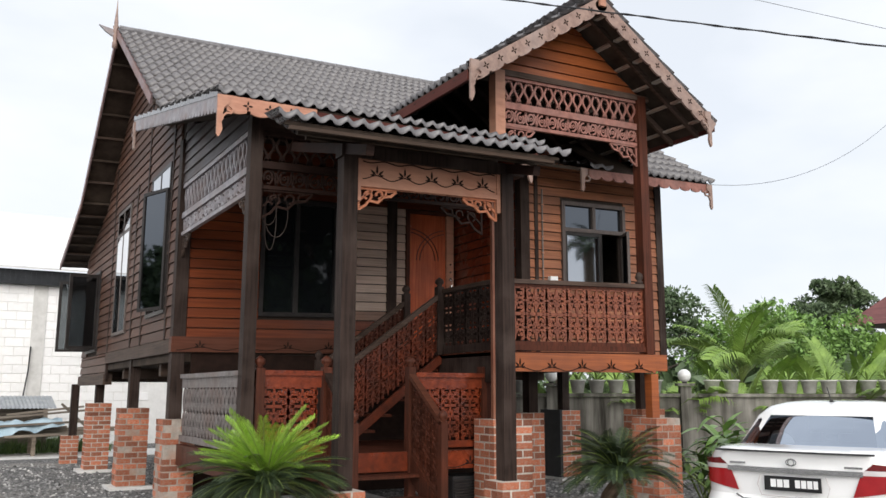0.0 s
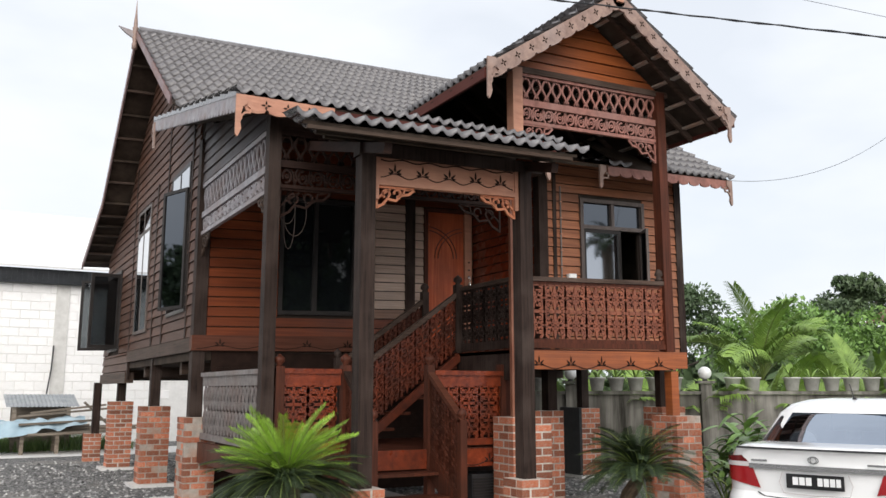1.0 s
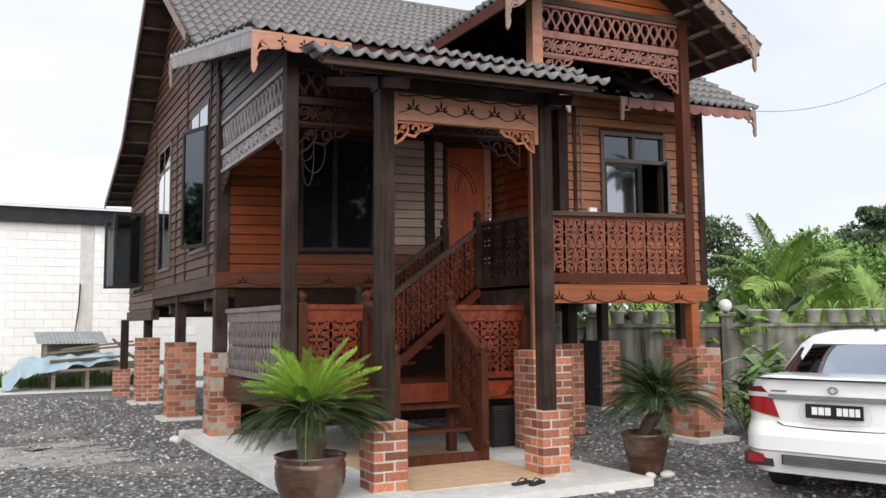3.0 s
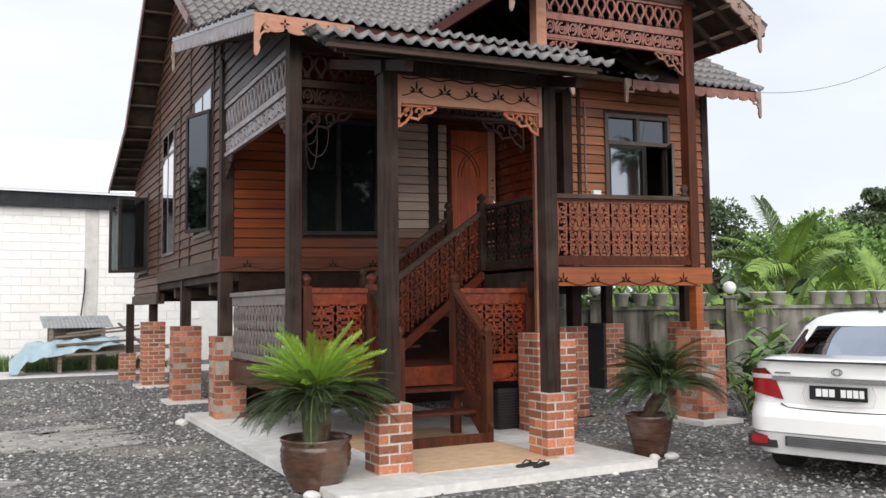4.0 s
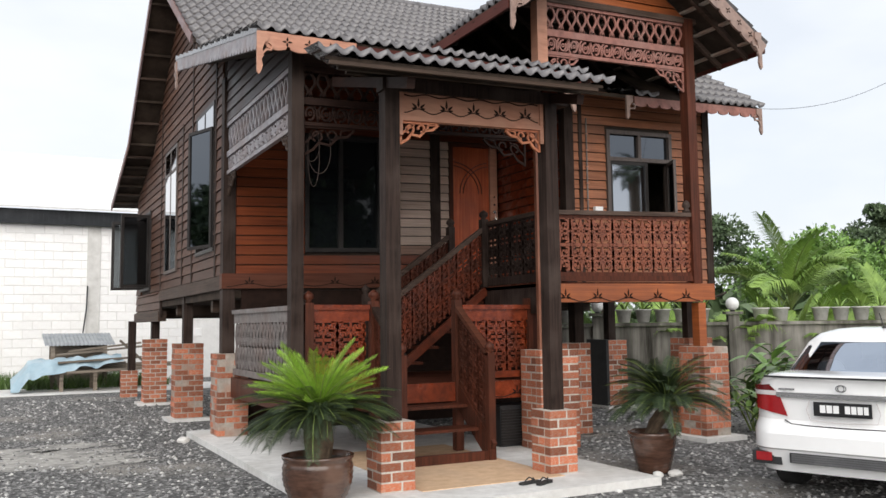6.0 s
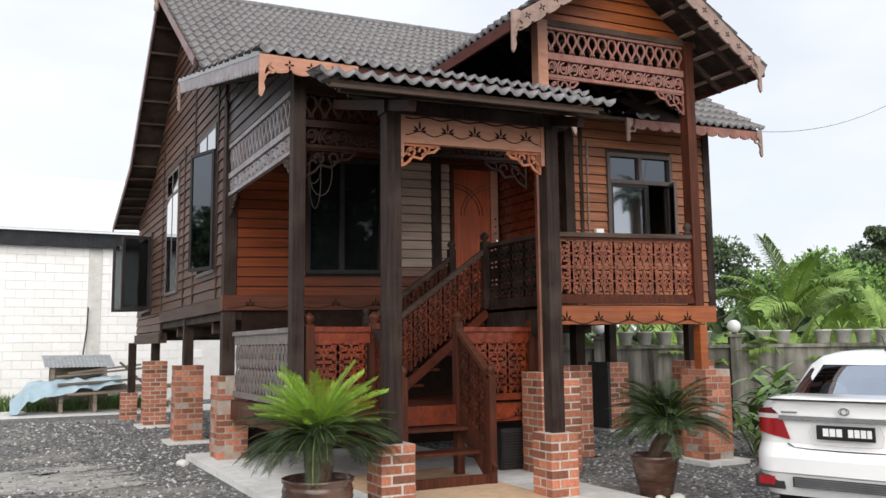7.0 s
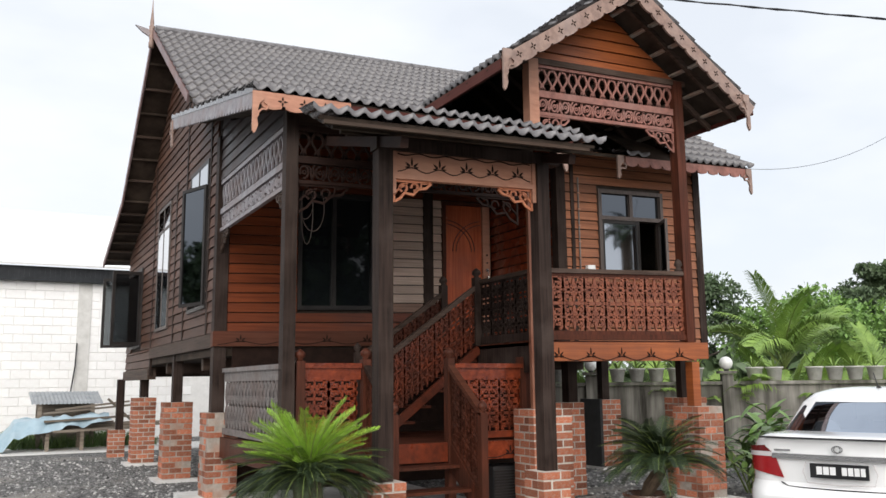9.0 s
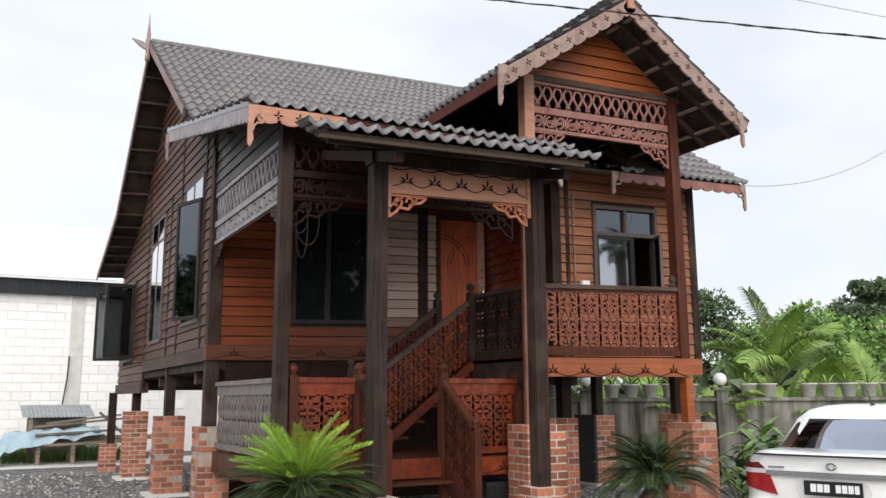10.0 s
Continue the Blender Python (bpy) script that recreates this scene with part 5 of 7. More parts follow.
for x, s, w in ((PXL + 0.10, 1, 0.42), (PXR - 0.10, -1, 0.42)):
    bm = bmesh.new()
    fret_bracket(bm, Sheet((x, PPY, 3.525), (1, 0, 0), (0, 0, 1)), w, 0.23, su=s)
    part("bracket", bm, surface("fresh_orange_fret" if s > 0 else "fresh_orange_fret_b", (0.42, 0.13, 0.06), (0.62, 0.24, 0.12), 0.5, (9, 9, 9), stain=(0.50, 0.22, 0.13)), carved, settle=True)
QY0, QZ0, QY1, QZ1 = 6.60, 3.87, 8.7, 4.43
QX0, QX1 = 2.26, 5.36
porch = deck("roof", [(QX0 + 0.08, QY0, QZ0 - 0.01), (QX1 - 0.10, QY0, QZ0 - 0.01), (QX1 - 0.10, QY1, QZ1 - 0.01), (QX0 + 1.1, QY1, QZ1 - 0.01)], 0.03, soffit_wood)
porch["label"] = "low tiled porch roof over the steps"
lay_tiles(tile_places((QX0, QY0 - 0.06, QZ0), (1, 0, 0.033), (0, QY1 - QY0, QZ1 - QZ0), QX1 - QX0, 2.1, lambda p: p.x > QX0 + 0.03 + (p.y - QY0) * 0.5), porch)
part("eave_batten", boxes((QX0 + 0.12, QX1 - 0.16, QY0, QY0 + 0.035, QZ0 - 0.075, QZ0 - 0.042)), surface("raw_batten", (0.035, 0.020, 0.012), (0.075, 0.042, 0.026), 0.7, HOR), porch, settle=True)
for y in (7.0, 7.7, 8.3):
    part("batten", boxes((QX0 + 0.15 + (y - QY0) * 0.5, QX1 - 0.1, y, y + 0.05, QZ0 - 0.09 + (y - QY0) * 0.26, QZ0 - 0.035 + (y - QY0) * 0.26)), soffit_wood, porch, settle=True)

# ---- piers ----
BRICK = []
for i in range(4):
    bm = boxes((-0.5, 0.5, -0.5, 0.5, 0, 1))
    for v in bm.verts:
        r = random.Random(hash((i, round(v.co.x), round(v.co.y), round(v.co.z))))
        v.co.x += r.uniform(-0.02, 0.02)
        v.co.z += r.uniform(-0.05, 0.05)
    bmesh.ops.bevel(bm, geom=bm.edges[:], offset=0.03, segments=1, affect="EDGES")
    me = bpy.data.meshes.new("brick")
    bm.to_mesh(me)
    bm.free()
    me.materials.append(brick_mat)
    BRICK.append(me)


def pier(x0, x1, y0, y1, z0, z1, course=0.09, length=0.21, pad=0.0, smear=None, loose=0.004):
    """A brick pier: a mortar core with bricks laid proud of it, course by course."""
    j = 0.005
    if pad:
        part("footing", boxes((x0 - pad, x1 + pad, y0 - pad, y1 + pad, 0.0, z0)), concrete, house, bevel=0.01)
    core = part("pier", boxes((x0 + j, x1 - j, y0 + j, y1 - j, z0, z1 - 0.006)), smear or mortar_mat, house, "brick pier with pale mortar joints")
    n = max(1, round((z1 - z0) / course))
    ch = (z1 - z0) / n
    rnd = random.Random(int(x0 * 100 + y0 * 10))
    for k in range(n):
        for side in range(2):
            w = x1 - x0 if side == 0 else y1 - y0
            first = length if (k + side) % 2 == 0 else length * 0.5
            p = 0.0
            while p < w - 0.02:
                q = min(p + (first if p == 0 else length), w)
                if w - q < 0.05:
                    q = w
                lo = p + (0.010 if p else (0.0 if side == 0 else 0.11))
                hi = q - (0.010 if q < w else 0.0)
                d = 0.10
                p = q
                if hi - lo < 0.02:
                    continue
                if smear and rnd.random() < 0.2:
                    continue
                off = rnd.uniform(-loose, loose)
                b = new("brick", rnd.choice(BRICK))
                if side == 0:
                    b.location, b.scale = (x0 + (lo + hi) / 2, y0 + d / 2 - off, z0 + k * ch + 0.009), (hi - lo, d, ch - 0.019)
                else:
                    b.location, b.scale = (x0 + d / 2 - off, y0 + (lo + hi) / 2, z0 + k * ch + 0.009), (d, hi - lo, ch - 0.019)
                hold(b, core)
    return core


pier(3.06, 3.40, 7.13, 7.47, 0.08, 0.71)
pier(4.89, 5.22, 7.13, 7.47, 0.08, 0.71)
pier(5.70, 6.26, 8.48, 8.92, 0.08, 1.27)
pier(2.68, 3.10, 11.9, 12.4, 0.0, 1.22, smear=render_mat)
pier(2.66, 3.12, 15.0, 15.45, 0.05, 1.32, pad=0.12, smear=render_mat)
pier(2.66, 3.10, 18.5, 18.95, 0.05, 1.36, pad=0.12)
pier(2.50, 2.85, 20.9, 21.2, 0.0, 0.62)
pier(8.33, 8.77, 8.50, 8.98, 0.06, 1.25, pad=0.14, smear=render_mat)
pier(8.57, 9.01, 9.02, 9.40, 0.06, 1.36, smear=render_mat)
pier(7.10, 7.60, 10.0, 10.4, 0.0, 1.30, pad=0.08)
pier(10.06, 10.50, 12.7, 13.25, 0.05, 1.26, pad=0.1)
for x, y, z0, z1 in ((2.88, 15.2, 1.3, 2.13), (2.88, 18.7, 1.36, 1.75), (2.72, 21.0, 0.6, 1.75), (5.98, 8.72, 1.2, 2.0), (10.30, 12.95, 1.2, 2.0), (7.5, 10.2, 1.25, 2.0), (5.2, 15.2, 0, 2.0), (5.2, 18.7, 0, 2.0), (8.0, 15.2, 0, 2.0)):
    part("stilt", boxes((x - 0.08, x + 0.08, y - 0.08, y + 0.08, z0, z1)), dark_post, house, bevel=0.006)

part("leaning_board", boxes((9.995, 10.055, 12.68, 13.27, 0.05, 1.27)), black_metal, house, "black board against a brick pier")

# ================= small things on the house =================
bm = bmesh.new()
tube(bm, [(7.74, RIGHT_Y - 0.05, 2.3), (7.74, RIGHT_Y - 0.05, 4.5)], 0.013, 8)
part("conduit", bm, surface("dull_grey_conduit", (0.13, 0.11, 0.10), (0.22, 0.19, 0.17), 0.6, bump=0), house, "grey conduit clipped to the boards", settle=True)
for k in range(6):
    part("clip", boxes((7.715, 7.765, RIGHT_Y - 0.068, RIGHT_Y - 0.032, 3.0 + 0.25 * k, 3.015 + 0.25 * k)), salmon_wood, house, settle=True)
part("cover_strip", boxes((7.60, 7.665, RIGHT_Y - 0.045, RIGHT_Y - 0.03, 2.1, 4.9)), dark_post, house, settle=True)
part("socket_box", boxes((7.84, 7.98, RIGHT_Y - 0.10, RIGHT_Y - 0.035, 3.05, 3.15)), white_sheet, house, "small white plastic box", bevel=0.006, settle=True)
cable_mat = surface("black_cable", (0.012, 0.012, 0.014), (0.03, 0.03, 0.034), 0.6, bump=0)
pale_cable = surface("pale_cable", (0.22, 0.19, 0.16), (0.34, 0.30, 0.26), 0.6, bump=0)
stem_cable = surface("dull_brown_cable", (0.04, 0.026, 0.022), (0.075, 0.052, 0.044), 0.7, bump=0)
coil = thing("cable_coil", (3.35, LY0 + 0.2, 3.2), "loose pale cable hanging in loops from the veranda fretwork", "cable")
bm = bmesh.new()
for k, (x, r, d) in enumerate(((3.06, 0.10, 0.42), (3.16, 0.14, 0.55), (3.10, 0.07, 0.7))):
    pts = [(x + r * math.cos(a), LY0 + 0.08 + 0.02 * k, 3.86 - d / 2 + d / 2 * math.sin(a)) for a in [math.pi / 2 + 2 * math.pi * i / 18 for i in range(19)]]
    tube(bm, pts, 0.005, 5)
part("loop", bm, stem_cable, coil)

vent = thing("louvred_box", (5.68, 9.2, 0.08), "black louvred metal box under the landing", "vent box")
part("case", boxes((5.46, 5.90, 9.02, 9.4, 0.085, 0.58)), black_metal, vent, bevel=0.008)
for k in range(13):
    part("slat", boxes((5.47, 5.89, 9.0, 9.018, 0.11 + k * 0.034, 0.13 + k * 0.034)), frame_dark, vent)

# ---- sandals ----
sandal_mat = surface("black_rubber", (0.010, 0.010, 0.010), (0.03, 0.03, 0.03), 0.7, bump=0)
for k, (x, y, a) in enumerate(((4.46, 6.86, 15), (4.58, 6.79, 28))):
    s = thing("sandal", (x, y, 0.08), "black rubber thong sandal on the slab", "sandal", "pair of sandals")
    s.rotation_euler = (0, 0, radians(a))
    o = basis_of(s)
    bm = bmesh.new()
    sh = Sheet(o @ Vector((-0.13, 0, 0.012)), o.to_3x3() @ Vector((1, 0, 0)), o.to_3x3() @ Vector((0, 1, 0)))
    plate(bm, sh, [(0, -0.02), (0.04, -0.035), (0.13, -0.03), (0.21, -0.045), (0.26, -0.02), (0.26, 0.02), (0.21, 0.04), (0.13, 0.03), (0.04, 0.035), (0, 0.02)], 0.02)
    part("sole", bm, sandal_mat, s)
    bm = bmesh.new()
    tube(bm, [o @ Vector(p) for p in ((-0.02, -0.04, 0.022), (0.02, -0.025, 0.055), (0.07, 0, 0.03), (0.02, 0.025, 0.055), (-0.02, 0.04, 0.022))], 0.007, 6)
    part("strap", bm, sandal_mat, s)

# ================= white sedan =================
paint = surface("white_car_paint", (0.85, 0.85, 0.85), (0.88, 0.88, 0.88), 0.2, bump=0, coat=0.8, rough_vary=0.04)
car_glass, cn, cl, cb = node_material("car_glass")
c_clear, c_gloss, c_mix = cn.new("ShaderNodeBsdfTransparent"), cn.new("ShaderNodeBsdfGlossy"), cn.new("ShaderNodeMixShader")
c_clear.inputs["Color"].default_value = (0.42, 0.45, 0.48, 1)
c_gloss.inputs["Roughness"].default_value = 0.02
c_gloss.inputs["Color"].default_value = (0.60, 0.67, 0.78, 1)
c_mix.inputs[0].default_value = 0.68
cl.new(c_clear.outputs[0], c_mix.inputs[1])
cl.new(c_gloss.outputs[0], c_mix.inputs[2])
cl.new(c_mix.outputs[0], cn["Material Output"].inputs["Surface"])
red_lens = surface("red_lens", (0.24, 0.006, 0.010), (0.36, 0.012, 0.016), 0.12, bump=0, coat=0.8)
clear_lens = surface("clear_lens", (0.55, 0.50, 0.50), (0.70, 0.66, 0.66), 0.12, bump=0, coat=0.8)
dark_lens = surface("dark_red_lens", (0.10, 0.008, 0.010), (0.16, 0.012, 0.014), 0.12, bump=0, coat=0.8)
bumper_grey = surface("grey_plastic", (0.085, 0.085, 0.088), (0.14, 0.14, 0.145), 0.5, bump=0)
plate_black = surface("black_plate", (0.008, 0.008, 0.009), (0.014, 0.014, 0.015), 0.35, bump=0)
plate_white = surface("white_plate_marks", (0.75, 0.75, 0.75), (0.82, 0.82, 0.82), 0.5, bump=0)
rubber = surface("tyre_rubber", (0.010, 0.010, 0.010), (0.024, 0.024, 0.024), 0.85)

CAR_X, CAR_Y, CAR_TURN = 6.30, 4.89, 20.0
car = thing("sedan_car", (CAR_X, CAR_Y, 0), "white four-door sedan parked on the gravel", "car")
car.rotation_euler = (0, 0, radians(CAR_TURN))
CM = basis_of(car)


def car_part(name, bm, mt, label="", parent=None, smooth=False, bevel=0.0):
    for v in bm.verts:
        v.co = CM @ v.co
    return part(name, bm, mt, parent or car, label, bevel, smooth)


def outline(rear, front, w, z, rr=0.30, n=6):
    """A rounded plan outline of the car at one height: x forward from the rear bumper, y to the car's left."""
    pts = []
    for cx, cy, a0 in ((rear + rr, w - rr * 0.8, 90), (rear + rr, -w + rr * 0.8, 180), (front - rr * 1.5, -w + rr, 270), (front - rr * 1.5, w - rr, 0)):
        for i in range(n + 1):
            a = radians(a0 + 90 * i / n)
            kx = rr if cx < 2 else rr * 1.5
            ky = rr * 0.8 if cx < 2 else rr
            pts.append((cx + kx * math.cos(a) * 1.0, cy + ky * math.sin(a), z))
    # the rear is slightly bowed
    return [(x + (0.06 * (y / w) ** 2 if x < 1.0 else 0), y, h) for x, y, h in pts]


def loft(levels, cap=True):
    bm = bmesh.new()
    rings = [[bm.verts.new(p) for p in r] for r in levels]
    for r, q in zip(rings, rings[1:]):
        k = len(r)
        for i in range(k):
            bm.faces.new((r[i], r[(i + 1) % k], q[(i + 1) % k], q[i]))
    if cap:
        bm.faces.new(rings[0][::-1])
        bm.faces.new(rings[-1])
    return bm


LEN = 4.40
levels = [outline(r, LEN - f, w, z) for z, r, f, w in ((0.235, 0.20, 0.2, 0.76), (0.25, 0.09, 0.1, 0.81), (0.33, 0.06, 0.05, 0.835), (0.44, 0.02, 0.0, 0.845), (0.455, 0.0, 0.0, 0.85), (0.58, 0.0, 0.02, 0.85), (0.64, 0.03, 0.04, 0.85),
                                                   (0.70, 0.085, 0.1, 0.848), (0.86, 0.075, 0.3, 0.84), (0.95, 0.07, 0.5, 0.825), (1.03, 0.05, 0.9, 0.795), (1.075, 0.035, 1.1, 0.755), (1.10, 0.06, 1.2, 0.70), (1.112, 0.14, 1.3, 0.62))]
body = car_part("body", loft(levels), paint, smooth=True)
body.data.set_sharp_from_angle(angle=radians(24))
# shut lines of the boot lid


def rear_x(y, z):
    return 0.062 + 0.06 * (y / 0.845) ** 2 + (0.0 if z > 0.72 else 0.012)


bm = bmesh.new()
line = [(-0.50, 0.70), (-0.44, 0.668), (-0.30, 0.662), (0.0, 0.66), (0.30, 0.662), (0.44, 0.668), (0.50, 0.70)]
tube(bm, [(rear_x(y, z), y, z) for y, z in line], 0.006, 5)
car_part("boot_shut_line", bm, black_metal)
for s in (-1, 1):
    bm = bmesh.new()
    tube(bm, [(0.07, s * 0.27, 0.885), (0.07, s * 0.30, 0.80), (0.075, s * 0.27, 0.71), (0.078, 0, 0.70)], 0.004, 5)
    car_part("plate_recess_edge", bm, clear_lens)
cabin = [outline(r, f, w, z, rr) for z, r, f, w, rr in ((1.05, 0.56, 3.30, 0.735, 0.22), (1.12, 0.655, 3.12, 0.72, 0.22), (1.37, 0.96, 2.60, 0.62, 0.20), (1.45, 1.14, 2.46, 0.57, 0.22), (1.492, 1.36, 2.3, 0.48, 0.22), (1.508, 1.60, 2.0, 0.30, 0.12))]
bm = loft(cabin)
gone = [f for f in bm.faces if f.calc_center_median().x < 1.02 and 1.08 < f.calc_center_median().z < 1.40 and abs(f.calc_center_median().y) < 0.52]
bmesh.ops.delete(bm, geom=gone, context="FACES")
car_part("roof", bm, paint, smooth=True)
bm = bmesh.new()
box(bm, 0.46, 1.25, -0.6, 0.6, 1.05, 1.075)
car_part("parcel_shelf", bm, bumper_grey)
for y0, y1 in ((-0.56, -0.08), (0.08, 0.56)):
    bm = bmesh.new()
    box(bm, 1.25, 1.40, y0, y1, 0.8, 1.20)
    box(bm, 1.27, 1.37, y0 + 0.13, y1 - 0.13, 1.20, 1.36)
    car_part("rear_seat", bm, bumper_grey, "grey seat back with headrest", bevel=0.03)


def cabin_panel(z0, z1, y0a, y1a, y0b, y1b, rear=True, n=8):
    """A pane just proud of the cabin's rear slope."""
    bm = bmesh.new()
    rows = []
    for j in range(5):
        f = j / 4
        z = z0 + (z1 - z0) * f
        s = 0.56 + (0.98 - 0.56) * (z - 1.05) / 0.31 if z < 1.36 else 0.98 + (z - 1.36) / 0.07 * 0.18
        ya, yb = y0a + (y0b - y0a) * f, y1a + (y1b - y1a) * f
        w = 0.735 - (z - 1.05) * 0.43
        rows.append([bm.verts.new((s - 0.02 + 0.075 * (y / w) ** 2, y, z + 0.004)) for y in [ya + (yb - ya) * i / n for i in range(n + 1)]])
    for a, b in zip(rows, rows[1:]):
        for i in range(n):
            bm.faces.new((a[i], a[i + 1], b[i + 1], b[i]))
    return bm


car_part("rear_window", cabin_panel(1.085, 1.40, -0.66, 0.66, -0.55, 0.55), car_glass, "tinted rear window", smooth=True)
car_part("window_gasket", cabin_panel(1.075, 1.095, -0.62, 0.62, -0.61, 0.61), black_metal)
for s in (-1, 1):
    bm = bmesh.new()
    a = [(0.98, 0.722, 1.09), (3.0, 0.722, 1.09), (2.5, 0.615, 1.37), (1.32, 0.615, 1.37)]
    bm.faces.new([bm.verts.new((x, s * y, z)) for x, y, z in a])
    car_part("side_window", bm, car_glass)
# boot spoiler line, chrome strip, plate
bm = bmesh.new()
for k in range(14):
    y0, y1 = -0.66 + k * 0.0943, -0.66 + (k + 1) * 0.0943
    x0, x1 = 0.024 + 0.075 * (y0 / 0.8) ** 2, 0.024 + 0.075 * (y1 / 0.8) ** 2
    bar(bm, (x0, y0, 1.082), (x1, y1, 1.082), 0.02, 0.016)
bmesh.ops.remove_doubles(bm, verts=bm.verts[:], dist=0.004)
car_part("spoiler_gap", bm, black_metal)
bm = bmesh.new()
for k in range(14):
    y0, y1 = -0.56 + k * 0.08, -0.56 + (k + 1) * 0.08
    bar(bm, (0.066 + 0.05 * (y0 / 0.8) ** 2, y0, 0.925), (0.066 + 0.05 * (y1 / 0.8) ** 2, y1, 0.925), 0.03, 0.042)
bmesh.ops.remove_doubles(bm, verts=bm.verts[:], dist=0.003)
car_part("chrome_strip", bm, chrome, "chrome strip over the plate")
bm = bmesh.new()
box(bm, 0.055, 0.07, -0.235, 0.235, 0.755, 0.875)
plate_ob = car_part("number_plate", bm, plate_black, "black plate with white marks", bevel=0.006)
for y0, y1 in ((0.18, 0.135), (0.125, 0.08), (0.07, 0.025), (-0.025, -0.065), (-0.075, -0.115), (-0.125, -0.165), (-0.175, -0.21)):
    bm = bmesh.new()
    box(bm, 0.050, 0.056, y1, y0, 0.785, 0.85)
    car_part("mark", bm, plate_white, parent=plate_ob)
bm = bmesh.new()
for a in (0.042, 0.026):
    pts = arc(0, 0.995, a, 0, 360, 16, a * (0.68 if a > 0.03 else 1.0))[:-1]
    ribbon(bm, Sheet((0.058, 0, 0), (0, -1, 0), (0, 0, 1)), pts, 0.009, 0.012, True)
car_part("badge", bm, chrome)
for s, y0 in ((1, 0.40), (-1, -0.56)):
    bm = bmesh.new()
    box(bm, 0.075, 0.083, y0, y0 + 0.14, 0.965, 0.982)
    car_part("badge", bm, chrome)
# tail lights wrap the corners
for s in (1, -1):
    for nm, mt, z0, z1, yi0, yi1, out in (("tail_light", red_lens, 0.735, 0.925, 0.465, 0.535, 0.006), ("tail_light", clear_lens, 0.915, 0.955, 0.535, 0.56, 0.009), ("tail_light", dark_lens, 0.95, 1.01, 0.56, 0.62, 0.006)):
        bm = bmesh.new()
        rows = []
        for j in range(3):
            z = z0 + (z1 - z0) * j / 2
            yin = yi0 + (yi1 - yi0) * j / 2
            row = []
            for i in range(9):
                f = i / 8
                if f < 0.55:
                    y = yin + (0.80 - yin) * f / 0.55
                    x = 0.075 + 0.06 * (y / 0.84) ** 2 + max(0, (y - 0.6) / 0.24) ** 2 * 0.10
                else:
                    g = (f - 0.55) / 0.45
                    y, x = 0.80 + 0.036 * math.sin(g * 1.57), 0.245 + g * (0.22 + 0.12 * j)
                row.append(bm.verts.new((x - out, s * (y + out), z + (0.11 * f * (1 - j / 2) if z0 < 0.8 else 0.0) - (0.03 * f if z1 > 1 and j == 2 else 0.0))))
            rows.append(row)
        for a, b in zip(rows, rows[1:]):
            for i in range(8):
                bm.faces.new((a[i], a[i + 1], b[i + 1], b[i]))
        car_part(nm, bm, mt, "clear lens band" if mt is clear_lens else "red tail light", smooth=True)
    bm = bmesh.new()
    box(bm, 0.075, 0.20, -0.80 if s < 0 else 0.54, -0.54 if s < 0 else 0.80, 0.305, 0.415)
    car_part("reflector_bay", bm, black_metal)
    bm = bmesh.new()
    box(bm, 0.062, 0.10, -0.76 if s < 0 else 0.62, -0.62 if s < 0 else 0.76, 0.335, 0.41)
    car_part("reflector", bm, red_lens, bevel=0.008)
for k in range(4):
    bm = bmesh.new()
    box(bm, 0.016, 0.05, -0.43, 0.43, 0.345 + 0.019 * k, 0.358 + 0.019 * k)
    car_part("grille_slat", bm, bumper_grey)
bm = bmesh.new()
box(bm, 0.03, 0.08, -0.45, 0.45, 0.338, 0.422)
car_part("grille", bm, black_metal)
bm = bmesh.new()
box(bm, 0.55, 4.0, -0.62, 0.62, 0.19, 0.26)
car_part("underbody", bm, black_metal)
for x in (0.93, 3.48):
    for s in (-1, 1):
        bm = bmesh.new()
        tube(bm, [(x, s * 0.63, 0.30), (x, s * 0.66, 0.30), (x, s * 0.83, 0.30), (x, s * 0.845, 0.30)], [0.27, 0.30, 0.30, 0.27], 24)
        wheel = car_part("wheel", bm, rubber, smooth=False)
        bm = bmesh.new()
        tube(bm, [(x, s * 0.846, 0.30), (x, s * 0.852, 0.30)], [0.20, 0.17], 16)
        car_part("rim", bm, chrome, parent=wheel)
bm = bmesh.new()
tube(bm, [(1.45, 0, 1.475), (1.40, 0, 1.50)], [0.03, 0.02], 8)
tube(bm, [(1.40, 0, 1.50), (1.28, 0, 1.64)], 0.005, 6)
car_part("antenna", bm, black_metal)
bm = bmesh.new()
lathe(bm, [(0.12, 0), (0.125, 0.04), (0.105, 0.09), (0.06, 0.125), (0.005, 0.135)], (0.84, 0.33, 1.078), 20)
car_part("parcel", bm, white_sheet, "white rounded object on the parcel shelf", smooth=True)

# ================= plants =================
bright_leaf = surface("fresh_cycad_green", (0.15, 0.31, 0.020), (0.33, 0.52, 0.055), 0.42, (12, 12, 12), vary=0.22, bump=0)
deep_leaf = surface("deep_cycad_green", (0.014, 0.025, 0.011), (0.042, 0.064, 0.027), 0.5, (12, 12, 12), vary=0.35, bump=0, spec=0.3)
palm_leaf = surface("palm_green", (0.11, 0.20, 0.03), (0.29, 0.43, 0.09), 0.5, (3, 3, 3), vary=0.3, bump=0)
shrub_leaf = surface("shrub_green", (0.04, 0.085, 0.02), (0.11, 0.175, 0.042), 0.45, (6, 6, 6), vary=0.25, bump=0)
stem_brown = surface("brown_stem", (0.05, 0.032, 0.02), (0.13, 0.09, 0.055), 0.9, (20, 20, 20), bump=0.4)
rachis_green = surface("pale_rachis", (0.13, 0.18, 0.04), (0.22, 0.28, 0.08), 0.5, bump=0)


